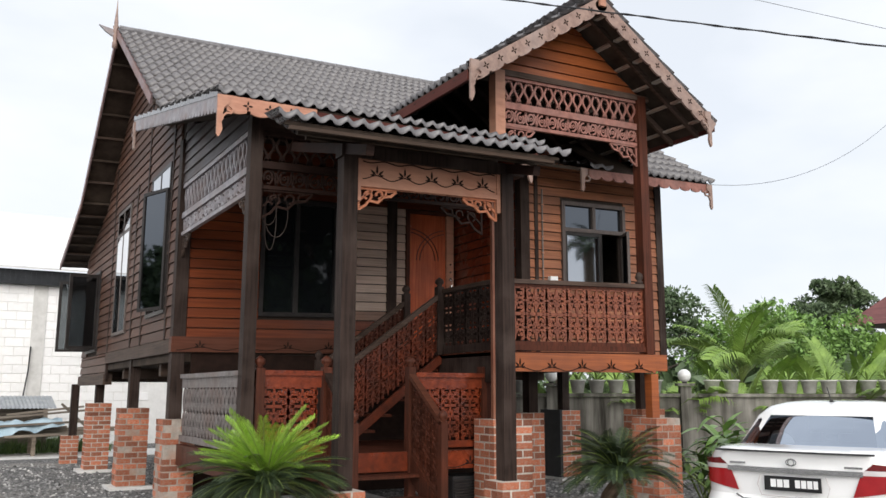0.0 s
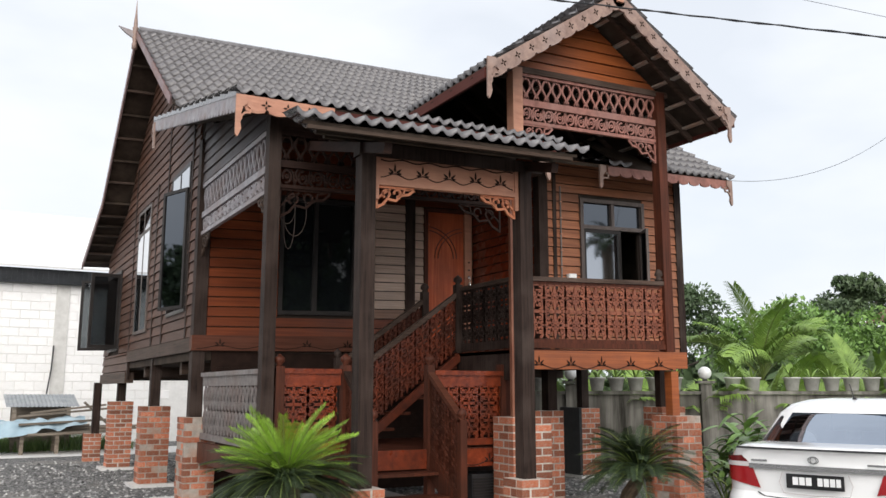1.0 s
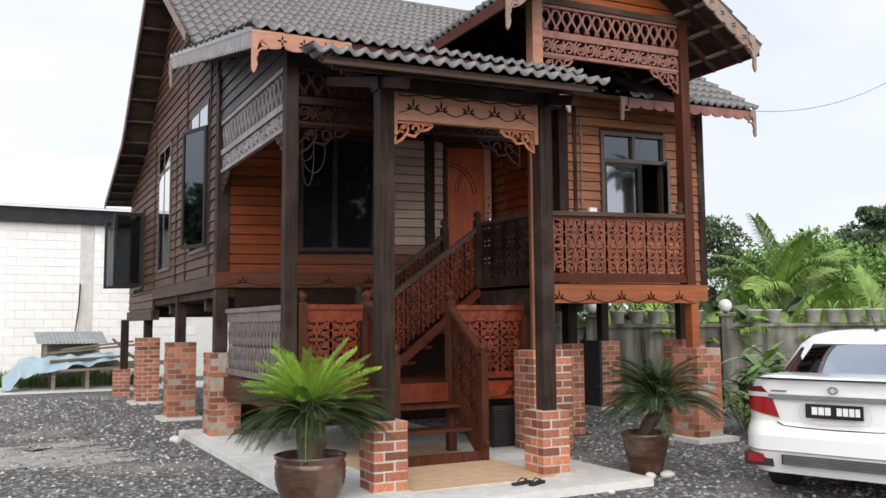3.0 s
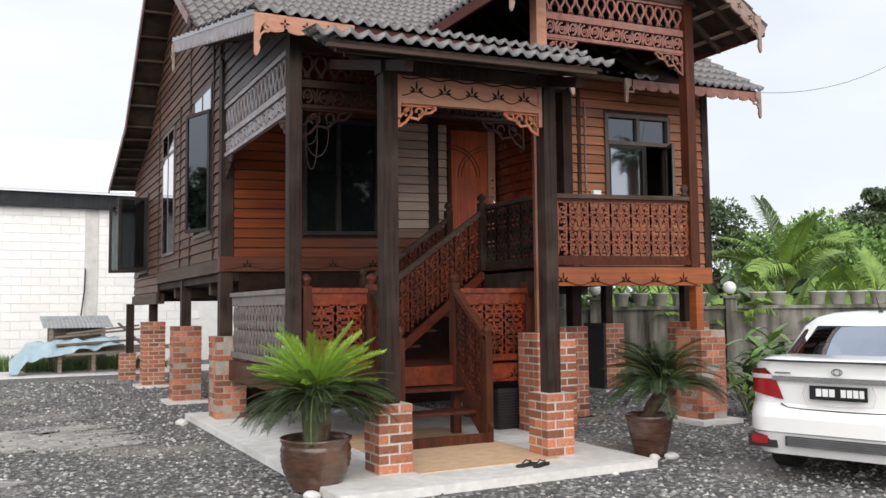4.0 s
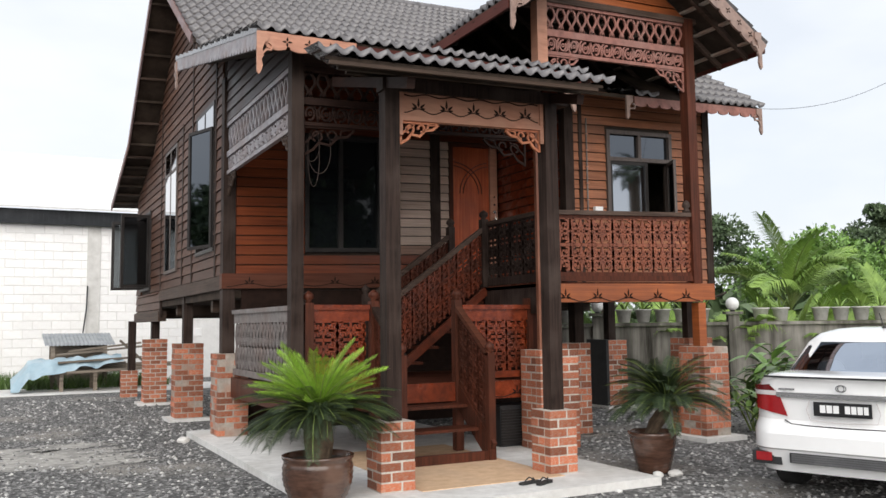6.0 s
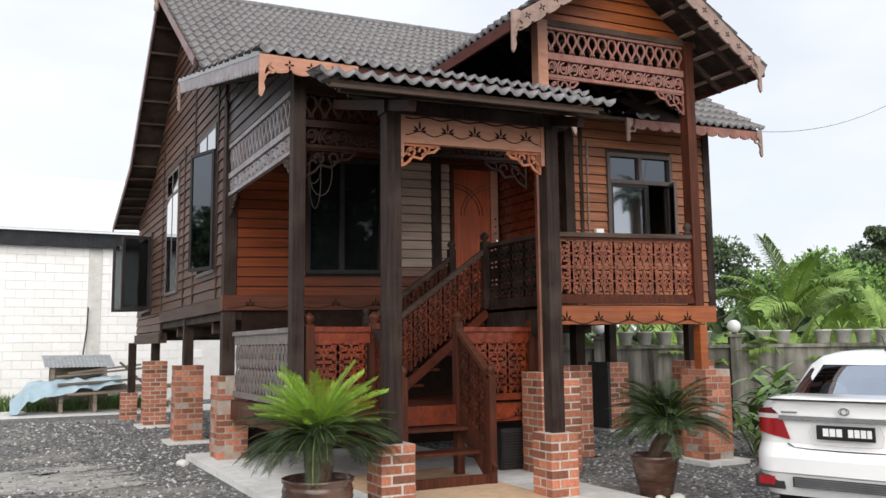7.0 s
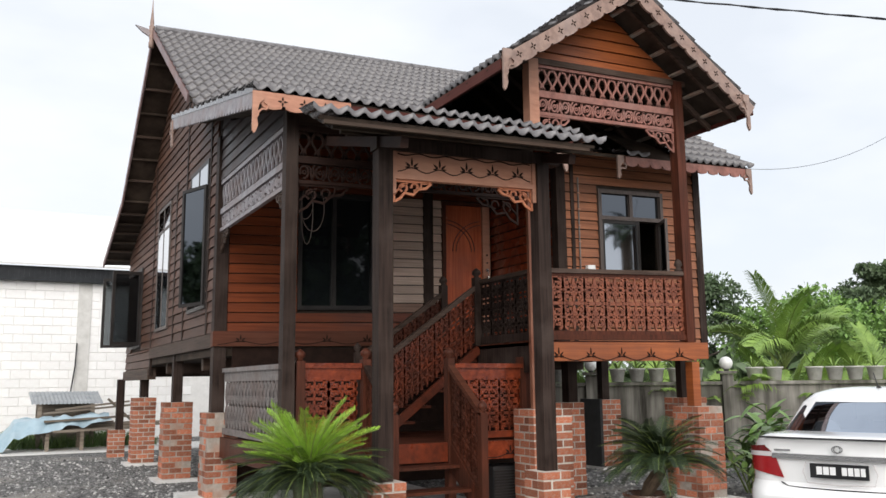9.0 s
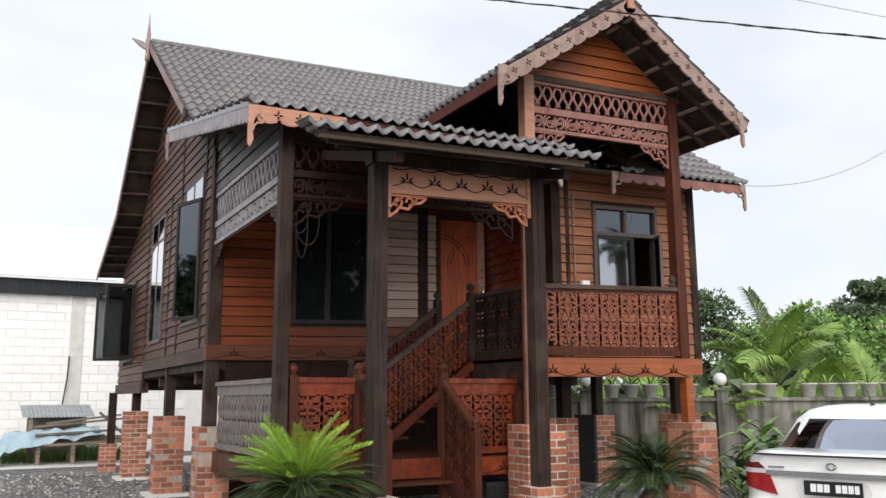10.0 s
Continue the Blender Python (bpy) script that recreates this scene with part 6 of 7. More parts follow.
def frond_mesh(name, length, e0, e1, pairs, leaf, width, droop, mt, vee=25, bare=0.1, seed=1):
    """A pinnate leaf from the origin along +x: its stalk bends from elevation e0 to e1 degrees."""
    rnd = random.Random(seed)
    vs, fs, ms = [], [], []
    pts, p = [], Vector((0, 0, 0))
    n = 14
    for i in range(n + 1):
        pts.append(p.copy())
        e = radians(e0 + (e1 - e0) * (i / n) ** 1.2)
        p += Vector((math.cos(e), 0, math.sin(e))) * (length / n)

    def at(f):
        k = min(int(f * n), n - 1)
        return pts[k].lerp(pts[k + 1], f * n - k), (pts[k + 1] - pts[k]).normalized()
    for i in range(n):
        a, b = pts[i], pts[i + 1]
        w0, w1 = 0.012 * length * (1 - i / n) + 0.002, 0.012 * length * (1 - (i + 1) / n) + 0.002
        k = len(vs)
        vs += [a + Vector((0, w0, 0)), a - Vector((0, w0, 0)), a - Vector((0, 0, w0 * 1.5)), b + Vector((0, w1, 0)), b - Vector((0, w1, 0)), b - Vector((0, 0, w1 * 1.5))]
        fs += [(k, k + 1, k + 4, k + 3), (k + 1, k + 2, k + 5, k + 4), (k + 2, k, k + 3, k + 5)]
        ms += [1, 1, 1]
    for i in range(pairs):
        f = bare + (1 - bare) * (i + 0.5) / pairs
        o, d = at(f)
        ll = leaf * (0.45 + 0.55 * math.sin(math.pi * min(1, 0.18 + f * 0.75))) * rnd.uniform(0.9, 1.08)
        up = Vector((-d.z, 0, d.x))
        for s in (-1, 1):
            fwd = 0.55 + 0.5 * f + rnd.uniform(-0.08, 0.08)
            out = (Vector((0, s, 0)) * math.cos(radians(vee)) + up * math.sin(radians(vee)) + d * fwd).normalized()
            mid = o + out * ll * 0.55
            tip = o + out * ll + Vector((0, 0, -droop * ll * rnd.uniform(0.7, 1.2)))
            wv = d.cross(out).cross(out).normalized() * width
            k = len(vs)
            vs += [o + wv * 0.3, o - wv * 0.3, mid + wv * 0.5, mid - wv * 0.5, tip]
            fs += [(k, k + 1, k + 3, k + 2), (k + 2, k + 3, k + 4)]
            ms += [0, 0]
    me = bpy.data.meshes.new(name)
    me.from_pydata([tuple(v) for v in vs], [], fs)
    me.materials.append(mt)
    me.materials.append(rachis_green)
    me.polygons.foreach_set("material_index", ms)
    return me


NEW_FROND = [frond_mesh("frond", 0.80, e0, e1, 66, 0.135, 0.0046, 0.06, bright_leaf, 32, 0.10, k) for k, (e0, e1) in enumerate(((50, 16), (40, 6), (58, 30), (33, 0), (66, 44)))]
OLD_FROND = [frond_mesh("frond", 0.70, e0, e1, 60, 0.13, 0.0040, 0.20, deep_leaf, 14, 0.12, 10 + k) for k, (e0, e1) in enumerate(((30, -24), (20, -42), (10, -54), (38, -8), (4, -50)))]
ARCH_FROND = [frond_mesh("frond", 0.70, e0, e1, 70, 0.13, 0.0050, 0.15, deep_leaf, 16, 0.14, 20 + k) for k, (e0, e1) in enumerate(((64, -14), (48, -30), (32, -42), (76, 8), (18, -46)))]


def cycad(at, name, label, fresh, old, scale, pot_profile, crown, seed, trunk=0.12, old_kinds=None, tilt=(0, 0)):
    """A cycad in a glazed jar: jar, soil, stump, and each frond on its own."""
    rnd = random.Random(seed)
    plant = thing(name, at, label, "potted plant", "cycads in jars")
    bm = bmesh.new()
    lathe(bm, pot_profile, at, 36)
    part("jar", bm, glaze, plant, "brown glazed jar with a thick rim", smooth=True)
    rim = max(r for r, z in pot_profile)
    top = max(z for r, z in pot_profile)
    bm = bmesh.new()
    lathe(bm, [(rim * 0.84, top - 0.05), (rim * 0.4, top - 0.03), (0.01, top - 0.02)], at, 20)
    part("soil", bm, soil, plant)
    o = Vector(at)
    bm = bmesh.new()
    lathe(bm, [(trunk * 0.9, top - 0.04), (trunk * 1.1, top + 0.1), (trunk, crown - 0.06), (trunk * 0.5, crown + 0.04)], at, 14)
    for v in bm.verts:
        v.co += Vector((rnd.uniform(-1, 1), rnd.uniform(-1, 1), 0)) * 0.012
    for v in bm.verts:
        f = (v.co.z - at[2] - top) / max(crown - top, 0.01)
        v.co += Vector((tilt[0] * f, tilt[1] * f, 0))
    part("stump", bm, stem_brown, plant)
    for k in range(fresh + old):
        is_new = k < fresh
        f = new("frond", rnd.choice(NEW_FROND if is_new else (old_kinds or OLD_FROND)))
        a = rnd.uniform(0, 360) if not is_new else 360 * k / fresh + rnd.uniform(-14, 14)
        s = scale * rnd.uniform(0.82, 1.1) * (1.0 if is_new or not fresh else 1.2)
        m = Matrix.Translation(o + Vector((*tilt, crown + rnd.uniform(-0.05, 0.03)))) @ Matrix.Rotation(radians(a), 4, "Z") @ Matrix.Rotation(radians(rnd.uniform(-8, 10)), 4, "Y") @ Matrix.Rotation(radians(rnd.uniform(-18, 18)), 4, "X") @ Matrix.Scale(s, 4)
        f.matrix_basis = m
        hold(f, plant)
    return plant


JAR = [(0.02, 0.01), (0.195, 0.01), (0.21, 0.03)] + [(0.205 + 0.102 * math.sin(math.pi * 0.5 * min(1.0, 1.1 * (k + 1) / 13)) + (0.004 if k % 2 else -0.003), 0.05 + 0.024 * k) for k in range(14)] + [(0.300, 0.40), (0.295, 0.425), (0.312, 0.44), (0.316, 0.465), (0.298, 0.472), (0.28, 0.44), (0.26, 0.36)]
cycad((2.49, 7.20, 0), "potted_cycad", "lush cycad with fresh green crown in a brown glazed jar", 60, 110, 0.83, JAR, 0.83, 3)
cycad((6.14, 7.05, 0), "potted_cycad", "dark green cycad in a worn brown jar", 0, 84, 0.98, [(0.02, 0.01), (0.16, 0.01), (0.168, 0.03), (0.20, 0.16), (0.228, 0.28), (0.242, 0.36), (0.240, 0.385), (0.258, 0.40), (0.262, 0.435), (0.245, 0.44), (0.22, 0.41), (0.20, 0.33)], 0.70, 8, 0.075, ARCH_FROND, (0.11, -0.09))

# broad-leaved shrub by the boundary wall, and low ferny plants beside it


def blade(length, width, bend, mt, name="leaf"):
    bm = bmesh.new()
    rows = []
    for i in range(7):
        f = i / 6
        w = width * math.sin(math.pi * min(0.97, 0.06 + f * 0.9)) ** 0.8
        x, z = length * f, length * (0.35 * f - bend * f * f)
        rows.append([bm.verts.new((x, -w, z + w * 0.25)), bm.verts.new((x, 0, z)), bm.verts.new((x, w, z + w * 0.25))])
    for a, b in zip(rows, rows[1:]):
        bm.faces.new((a[0], a[1], b[1], b[0]))
        bm.faces.new((a[1], a[2], b[2], b[1]))
    me = bpy.data.meshes.new(name)
    bm.to_mesh(me)
    bm.free()
    me.materials.append(mt)
    return me


fresh_shrub_leaf = surface("fresh_shrub_green", (0.08, 0.17, 0.03), (0.20, 0.33, 0.085), 0.4, (6, 6, 6), vary=0.25, bump=0)
FRESH_LEAF = [blade(0.46, 0.10, b, fresh_shrub_leaf) for b in (0.2, 0.5, 0.8)]
SHRUB_LEAF = [blade(0.46, 0.078, b, shrub_leaf) for b in (0.2, 0.5, 0.8)]


def leafy_shrub(at, label, stems, height, spread, seed, leaves=9, scale=1.0, kinds=None):
    rnd = random.Random(seed)
    s = thing("shrub", at, label, "shrub", "shrubs by the wall")
    for k in range(stems):
        a, h = rnd.uniform(0, 6.28), height * rnd.uniform(0.65, 1.0)
        r = spread * rnd.uniform(0.2, 1)
        top = Vector(at) + Vector((math.cos(a) * r, math.sin(a) * r, h))
        mid = Vector(at).lerp(top, 0.5) + Vector((0, 0, h * 0.12))
        bm = bmesh.new()
        base = Vector(at) + Vector((math.cos(a) * 0.1, math.sin(a) * 0.1, 0))
        tube(bm, [base, mid, top], [0.016, 0.012, 0.006], 6)
        st = part("stem", bm, rachis_green, s)
        for j in range(leaves):
            f = 0.3 + 0.7 * j / (leaves - 1)
            p = base.lerp(mid, f * 2) if f < 0.5 else mid.lerp(top, f * 2 - 1)
            lf = new("leaf", rnd.choice(kinds or SHRUB_LEAF))
            lf.matrix_basis = Matrix.Translation(p) @ Matrix.Rotation(a + (1.2 if j % 2 else -1.2) + rnd.uniform(-0.5, 0.5), 4, "Z") @ Matrix.Rotation(radians(rnd.uniform(-35, 15)), 4, "Y") @ Matrix.Scale(scale * rnd.uniform(0.7, 1.1), 4)
            hold(lf, st)
    return s


leafy_shrub((11.35, 10.0, 0), "broad-leaved fresh green shrub before the cement wall", 9, 1.2, 0.42, 4, kinds=FRESH_LEAF)
leafy_shrub((9.75, 8.95, 0), "low ferny plant sprawling over the gravel", 9, 0.85, 0.8, 6, 10, 0.8)
leafy_shrub((9.25, 8.20, 0), "low dark ferny plant beside a brick pier", 6, 0.75, 0.7, 9, 10, 0.7)

# ================= boundary wall with planters and globe lamps =================
WD = Vector((0.83, -0.55, 0)).normalized()
WN = Vector((WD.y, -WD.x, 0))
W0 = Vector((13.3, 12.75, 0))
wang = math.degrees(math.atan2(WD.y, WD.x))
WM = Matrix.Translation(W0) @ Matrix.Rotation(radians(wang), 4, "Z")
bm = bmesh.new()
box(bm, -3.9, 26, 0.0, 0.14, 0, 1.50, m=WM)
fence = part("boundary_wall", bm, wall_grey)
tagged(fence, "stained grey cement boundary wall with dark streaks", "wall", kind="structure")
bm = bmesh.new()
box(bm, -3.9, 26, -0.07, 0.26, 1.504, 1.57, m=WM)
part("coping", bm, wall_grey, fence, bevel=0.01)
pot_white = surface("weathered_white_plastic", (0.42, 0.41, 0.38), (0.62, 0.61, 0.58), 0.6, (9, 9, 9), stain=(0.33, 0.32, 0.28), stain_scale=4, vary=0.12, bump=0.05)
globe_mat = surface("opal_white_globe", (0.80, 0.80, 0.79), (0.86, 0.86, 0.85), 0.25, bump=0)
for u in (0.02, -2.72, 6.2):
    bm = bmesh.new()
    box(bm, u - 0.11, u + 0.11, -0.09, 0.13, 0, 1.72, m=WM)
    pl = part("wall_pillar", bm, wall_grey, fence, bevel=0.01)
    bm = bmesh.new()
    box(bm, u - 0.17, u + 0.17, -0.15, 0.19, 1.725, 1.78, m=WM)
    part("pillar_cap", bm, wall_grey, fence, bevel=0.01)
    at = WM @ Vector((u, 0.02, 1.78))
    lamp = thing("globe_lamp", at, "unlit white globe lamp on a cement pillar", "lamp", "globe lamps on the wall")
    bm = bmesh.new()
    lathe(bm, [(0.05, 0), (0.055, 0.02), (0.04, 0.04)], at, 14)
    part("base", bm, black_metal, lamp)
    bm = bmesh.new()
    lathe(bm, [(0.135 * math.sin(a), 0.155 - 0.135 * math.cos(a)) for a in [0.25 + 2.87 * i / 14 for i in range(15)]], at, 24)
    part("globe", bm, globe_mat, lamp, smooth=True)

sprig = [blade(0.30, 0.022, b, palm_leaf, "sprig") for b in (0.1, 0.35)]
bm = bmesh.new()
lathe(bm, [(0.09, 0), (0.11, 0.01), (0.145, 0.22), (0.165, 0.225), (0.165, 0.25), (0.14, 0.25), (0.13, 0.20)], (0, 0, 0), 16)
planter = thing("planter_pot", (0, 0, 0), "weathered white planter pot with green sprigs on the wall", "planter", "planter pots on the wall")
part("pot", bm, pot_white, planter, smooth=True)
bm = bmesh.new()
lathe(bm, [(0.135, 0.215), (0.01, 0.225)], (0, 0, 0), 12)
part("soil", bm, soil, planter)
for k in range(7):
    lf = new("sprig", sprig[k % 2])
    lf.matrix_basis = Matrix.Translation((0, 0, 0.21)) @ Matrix.Rotation(k * 0.9, 4, "Z") @ Matrix.Rotation(radians(-28 - 7 * (k % 3)), 4, "Y")
    hold(lf, planter)
spots = [u for u in [-3.75 + 0.395 * k for k in range(34)] if min(abs(u - q) for q in (0.02, -2.72, 6.2)) > 0.26 and abs(u - 1.5) > 0.15]
for k, u in enumerate(spots):
    m = WM @ pose(u, 0.09, 1.574, 0, 0, 50 * k) @ Matrix.Scale(1.1, 4)
    if k == 0:
        first = m
    else:
        copy_thing(planter, m)
planter.matrix_basis = first

# ================= palms and trees behind the wall =================
PALM_FROND = [frond_mesh("frond", 2.3, e0, e1, 70, 0.60, 0.024, 0.40, palm_leaf, 12, 0.22, 30 + k) for k, (e0, e1) in enumerate(((72, 10), (60, -20), (80, 45), (45, -35)))]


def young_palm(at, label, n, scale, seed, lift=0.3, girth=0.0, kinds=None):
    rnd = random.Random(seed)
    p = thing("coconut_palm", at, label, "palm tree", "young palms behind the wall")
    bm = bmesh.new()
    tube(bm, [at, (at[0] + 0.05, at[1], at[2] + lift * 0.6), (at[0], at[1], at[2] + lift)], [girth or 0.16 * scale, girth or 0.13 * scale, girth or 0.08 * scale], 10)
    part("trunk", bm, stem_brown, p)
    for k in range(n):
        f = new("frond", rnd.choice(kinds or PALM_FROND))
        f.matrix_basis = Matrix.Translation((at[0], at[1], at[2] + lift)) @ Matrix.Rotation(k * 2.4 + rnd.uniform(-0.3, 0.3), 4, "Z") @ Matrix.Rotation(radians(rnd.uniform(-12, 12)), 4, "Y") @ Matrix.Rotation(radians(rnd.uniform(-25, 25)), 4, "X") @ Matrix.Scale(scale * rnd.uniform(0.8, 1.1), 4)
        hold(f, p)
    return p


for k, (x, y, sc, n, lift) in enumerate(((13.6, 13.8, 0.85, 13, 0.3), (15.3, 12.7, 1.0, 14, 0.3), (16.9, 11.6, 1.0, 14, 0.3), (18.2, 12.4, 1.1, 14, 0.4), (19.8, 16.8, 1.15, 16, 1.9), (14.9, 15.6, 1.0, 13, 0.4), (17.3, 14.2, 1.0, 14, 0.4), (20.4, 13.2, 1.1, 14, 0.6), (12.6, 15.6, 0.9, 12, 0.4), (19.0, 10.6, 1.0, 13, 0.3))):
    young_palm((x, y, 0), "young coconut palm with arching green fronds" if lift < 1 else "taller coconut palm with a spiky crown", n, sc, 50 + k, lift)


def leaf_cloud(centres, per, leaf, seed):
    """Many small leaves round clump centres: (x, y, z, radius)."""
    rnd = np.random.default_rng(seed)
    vs, fs = [], []
    for cx, cy, cz, r in centres:
        d = rnd.normal(size=(per, 3))
        d /= np.linalg.norm(d, axis=1, keepdims=True)
        rad = r * (0.55 + 0.5 * rnd.random((per, 1)))
        c = np.array([cx, cy, cz]) + d * rad * np.array([1, 1, 0.75])
        a = rnd.normal(size=(per, 3)) + d * 0.6
        a /= np.linalg.norm(a, axis=1, keepdims=True)
        b = np.cross(a, rnd.normal(size=(per, 3)))
        b /= np.linalg.norm(b, axis=1, keepdims=True)
        s = leaf * (0.6 + 0.8 * rnd.random((per, 1)))
        quad = np.stack([c - a * s, c - b * s * 0.45, c + a * s, c + b * s * 0.45], 1).reshape(-1, 3)
        k = len(vs)
        vs.extend(quad.tolist())
        fs.extend([(k + 4 * i, k + 4 * i + 1, k + 4 * i + 2, k + 4 * i + 3) for i in range(per)])
    return vs, fs


def leaf_material(name, dark, light):
    return surface(name, dark, light, 0.55, (0.8, 0.8, 0.8), vary=0.35, bump=0, island=True, stain=dark, stain_scale=0.35, stain_amount=0.6)


tree_dark = leaf_material("dark_tree_foliage", (0.055, 0.09, 0.042), (0.13, 0.19, 0.085))
tree_light = leaf_material("light_tree_foliage", (0.09, 0.18, 0.035), (0.20, 0.34, 0.08))
bark = surface("grey_bark", (0.06, 0.05, 0.04), (0.15, 0.125, 0.10), 0.95, (6, 6, 1.5), bump=0.4)


def tree(at, label, height, spread, mt, seed, clumps=26, per=110, leaf=0.22, low=0.35):
    rnd = random.Random(seed)
    t = thing("tree", at, label, "tree", "trees beyond the wall")
    x, y, z = at
    bm = bmesh.new()
    tube(bm, [(x, y, z), (x + 0.1, y, z + height * 0.3), (x - 0.05, y + 0.1, z + height * 0.62)], [0.035 * height, 0.026 * height, 0.012 * height], 10)
    centres = []
    for k in range(clumps):
        a, f = rnd.uniform(0, 6.28), rnd.random() ** 0.6
        h = rnd.uniform(low, 0.95)
        wid = spread * (1.15 - abs(h - 0.55) * 1.5)
        c = (x + math.cos(a) * wid * f, y + math.sin(a) * wid * f, z + height * h, spread * rnd.uniform(0.20, 0.38))
        centres.append(c)
        if k % 4 == 0:
            tube(bm, [(x, y, z + height * min(h, 0.6) * 0.75), ((x + c[0]) / 2, (y + c[1]) / 2, z + height * h * 0.88), c[:3]], [0.012 * height, 0.008 * height, 0.003 * height], 6)
    part("trunk", bm, bark, t)
    vs, fs = leaf_cloud(centres, per, leaf, seed)
    me = bpy.data.meshes.new("crown")
    me.from_pydata(vs, [], fs)
    me.materials.append(mt)
    ob = new("crown", me)
    ob["kind"] = "stuff"
    hold(ob, t)
    return t


tree((23.6, 24.4, 0), "dark rounded tree with dense foliage", 5.6, 2.4, tree_dark, 1, 34, 273, 0.105)
tree((26.2, 21.6, 0), "fresh light green broad-leaved tree", 4.9, 2.6, tree_light, 2, 30, 252, 0.099)
tree((29.5, 21.8, 0), "light green tree in a hedge line", 4.7, 2.8, tree_light, 3, 30, 252, 0.105)
tree((39.5, 27.4, 0), "tall dark tree standing above the others", 7.4, 2.2, tree_dark, 4, 30, 273, 0.136, 0.5)
tree((31.0, 17.0, 0), "light green tree behind the palms", 4.6, 2.6, tree_light, 5, 26, 252, 0.105)
tree((20.8, 26.5, 0), "dark tree behind the house", 5.7, 2.5, tree_dark, 6, 28, 252, 0.112)
# trees behind the viewer, seen only as reflections in the windows
for k, (x, y, h) in enumerate(((11.2, -11.5, 11), (13.0, -11.2, 11.5), (14.8, -10.8, 11), (12.1, -14.0, 12.5), (14.3, -14.2, 12.5), (13.6, -12.4, 12), (12.4, -10.0, 8.5))):
    tree((x, y, 0), "tall dark broad tree across the yard", h, 1.9, tree_dark, 70 + k, 40, 90, 0.22, 0.15)
for k, (x, y, h) in enumerate(((-12.5, 22.5, 7.0), (-15.5, 27.0, 7.6), (-14.0, 19.0, 6.4))):
    tree((x, y, 0), "dark broad tree past the barn", h, 2.6, tree_dark, 80 + k, 40, 120, 0.2, 0.1)
# Reflected palm: deep_leaf puts its backlit shade into the frond colour.
young_palm((23.1, -6.8, 0), "tall coconut palm across the yard", 20, 0.72, 90, 7.6, 0.25, [frond_mesh("frond", 2.3, e0, e1, 50, 0.60, 0.03, 0.4, deep_leaf, 12, 0.2, 60 + k) for k, (e0, e1) in enumerate(((60, -20), (45, -45), (30, -60)))])
# far woods close the horizon
cen = []
rw = random.Random(77)
for k in range(230):
    a = 2 * math.pi * k / 230
    r = 75 + rw.uniform(-8, 14)
    cen.append((r * math.sin(a), r * math.cos(a) + 10, rw.uniform(0.6, 2.6), rw.uniform(2.4, 4.2)))
for k in range(60):
    a = radians(40 + 45 * k / 60)
    r = 40 + rw.uniform(-8, 8)
    cen.append((r * math.sin(a), r * math.cos(a), rw.uniform(0.4, 1.8), rw.uniform(1.3, 2.0)))
vs, fs = leaf_cloud(cen, 130, 0.55, 21)
me = bpy.data.meshes.new("woods")
me.from_pydata(vs, [], fs)
me.materials.append(tree_dark)
tagged(new("woods", me), "dense green scrub and woods in the distance", "woods", kind="stuff")
# undergrowth behind the wall
cen = []
for k in range(90):
    u, v = rw.uniform(-4, 16), rw.uniform(0.9, 5)
    p = WM @ Vector((u, v, 0))
    cen.append((p.x, p.y, rw.uniform(0.3, 1.25), rw.uniform(0.35, 0.6)))
vs, fs = leaf_cloud(cen, 130, 0.11, 22)
me = bpy.data.meshes.new("undergrowth")
me.from_pydata(vs, [], fs)
me.materials.append(tree_light)
tagged(new("undergrowth", me), "tangled light green undergrowth behind the wall", "undergrowth", kind="stuff")

# a neighbour's house with a dark red roof, far off
nb = thing("neighbour_house", (38.0, 18.0, 0), "distant house with dark red hipped roof", "house")
part("wall", boxes((35.0, 42.5, 14.7, 21.0, 0, 4.35)), block_white, nb)
bm = bmesh.new()
r0 = [bm.verts.new(p) for p in ((33.0, 13.1, 4.4), (44.0, 13.1, 4.4), (44.0, 22.5, 4.4), (33.0, 22.5, 4.4))]
r1 = [bm.verts.new(p) for p in ((37.0, 17.8, 8.6), (40.0, 17.8, 8.6))]
bm.faces.new((r0[0], r0[1], r1[1], r1[0]))
bm.faces.new((r0[2], r0[3], r1[0], r1[1]))
bm.faces.new((r0[1], r0[2], r1[1]))
bm.faces.new((r0[3], r0[0], r1[0]))
bm.faces.new(r0[::-1])
part("roof", bm, surface("dark_red_roof_tile", (0.11, 0.035, 0.035), (0.20, 0.07, 0.065), 0.6, (1, 1, 9)), nb, "dark red tiled roof")

# ================= block barn on the far side =================
barn = thing("block_barn", (2.0, 28, 0), "white concrete block barn with pale sheet roof", "barn")
BY = 28.0
core = part("wall", boxes((-14, 12, BY + 0.02, BY + 0.25, 0, 4.76)), block_joint, barn, "unpainted pale block wall")
bm = boxes((-0.252, 0.252, 0, 0.02, 0, 0.252))
bmesh.ops.bevel(bm, geom=bm.edges[:], offset=0.006, segments=1, affect="EDGES")
blk = bpy.data.meshes.new("block")
bm.to_mesh(blk)
bm.free()
blk.materials.append(block_white)
for r in range(18):
    for c in range(13):
        x = -1.0 + 0.52 * c + (0.26 if r % 2 else 0)
        b = new("block", blk)
        b.location = (x, BY, 0.01 + r * 0.262)
        hold(b, core)
part("column", boxes((2.28, 2.66, BY - 0.03, BY + 0.02, 0, 4.76)), surface("pale_cement_column", (0.50, 0.49, 0.47), (0.66, 0.65, 0.63), 0.9, (4, 4, 4), stain=(0.46, 0.45, 0.43)), barn)
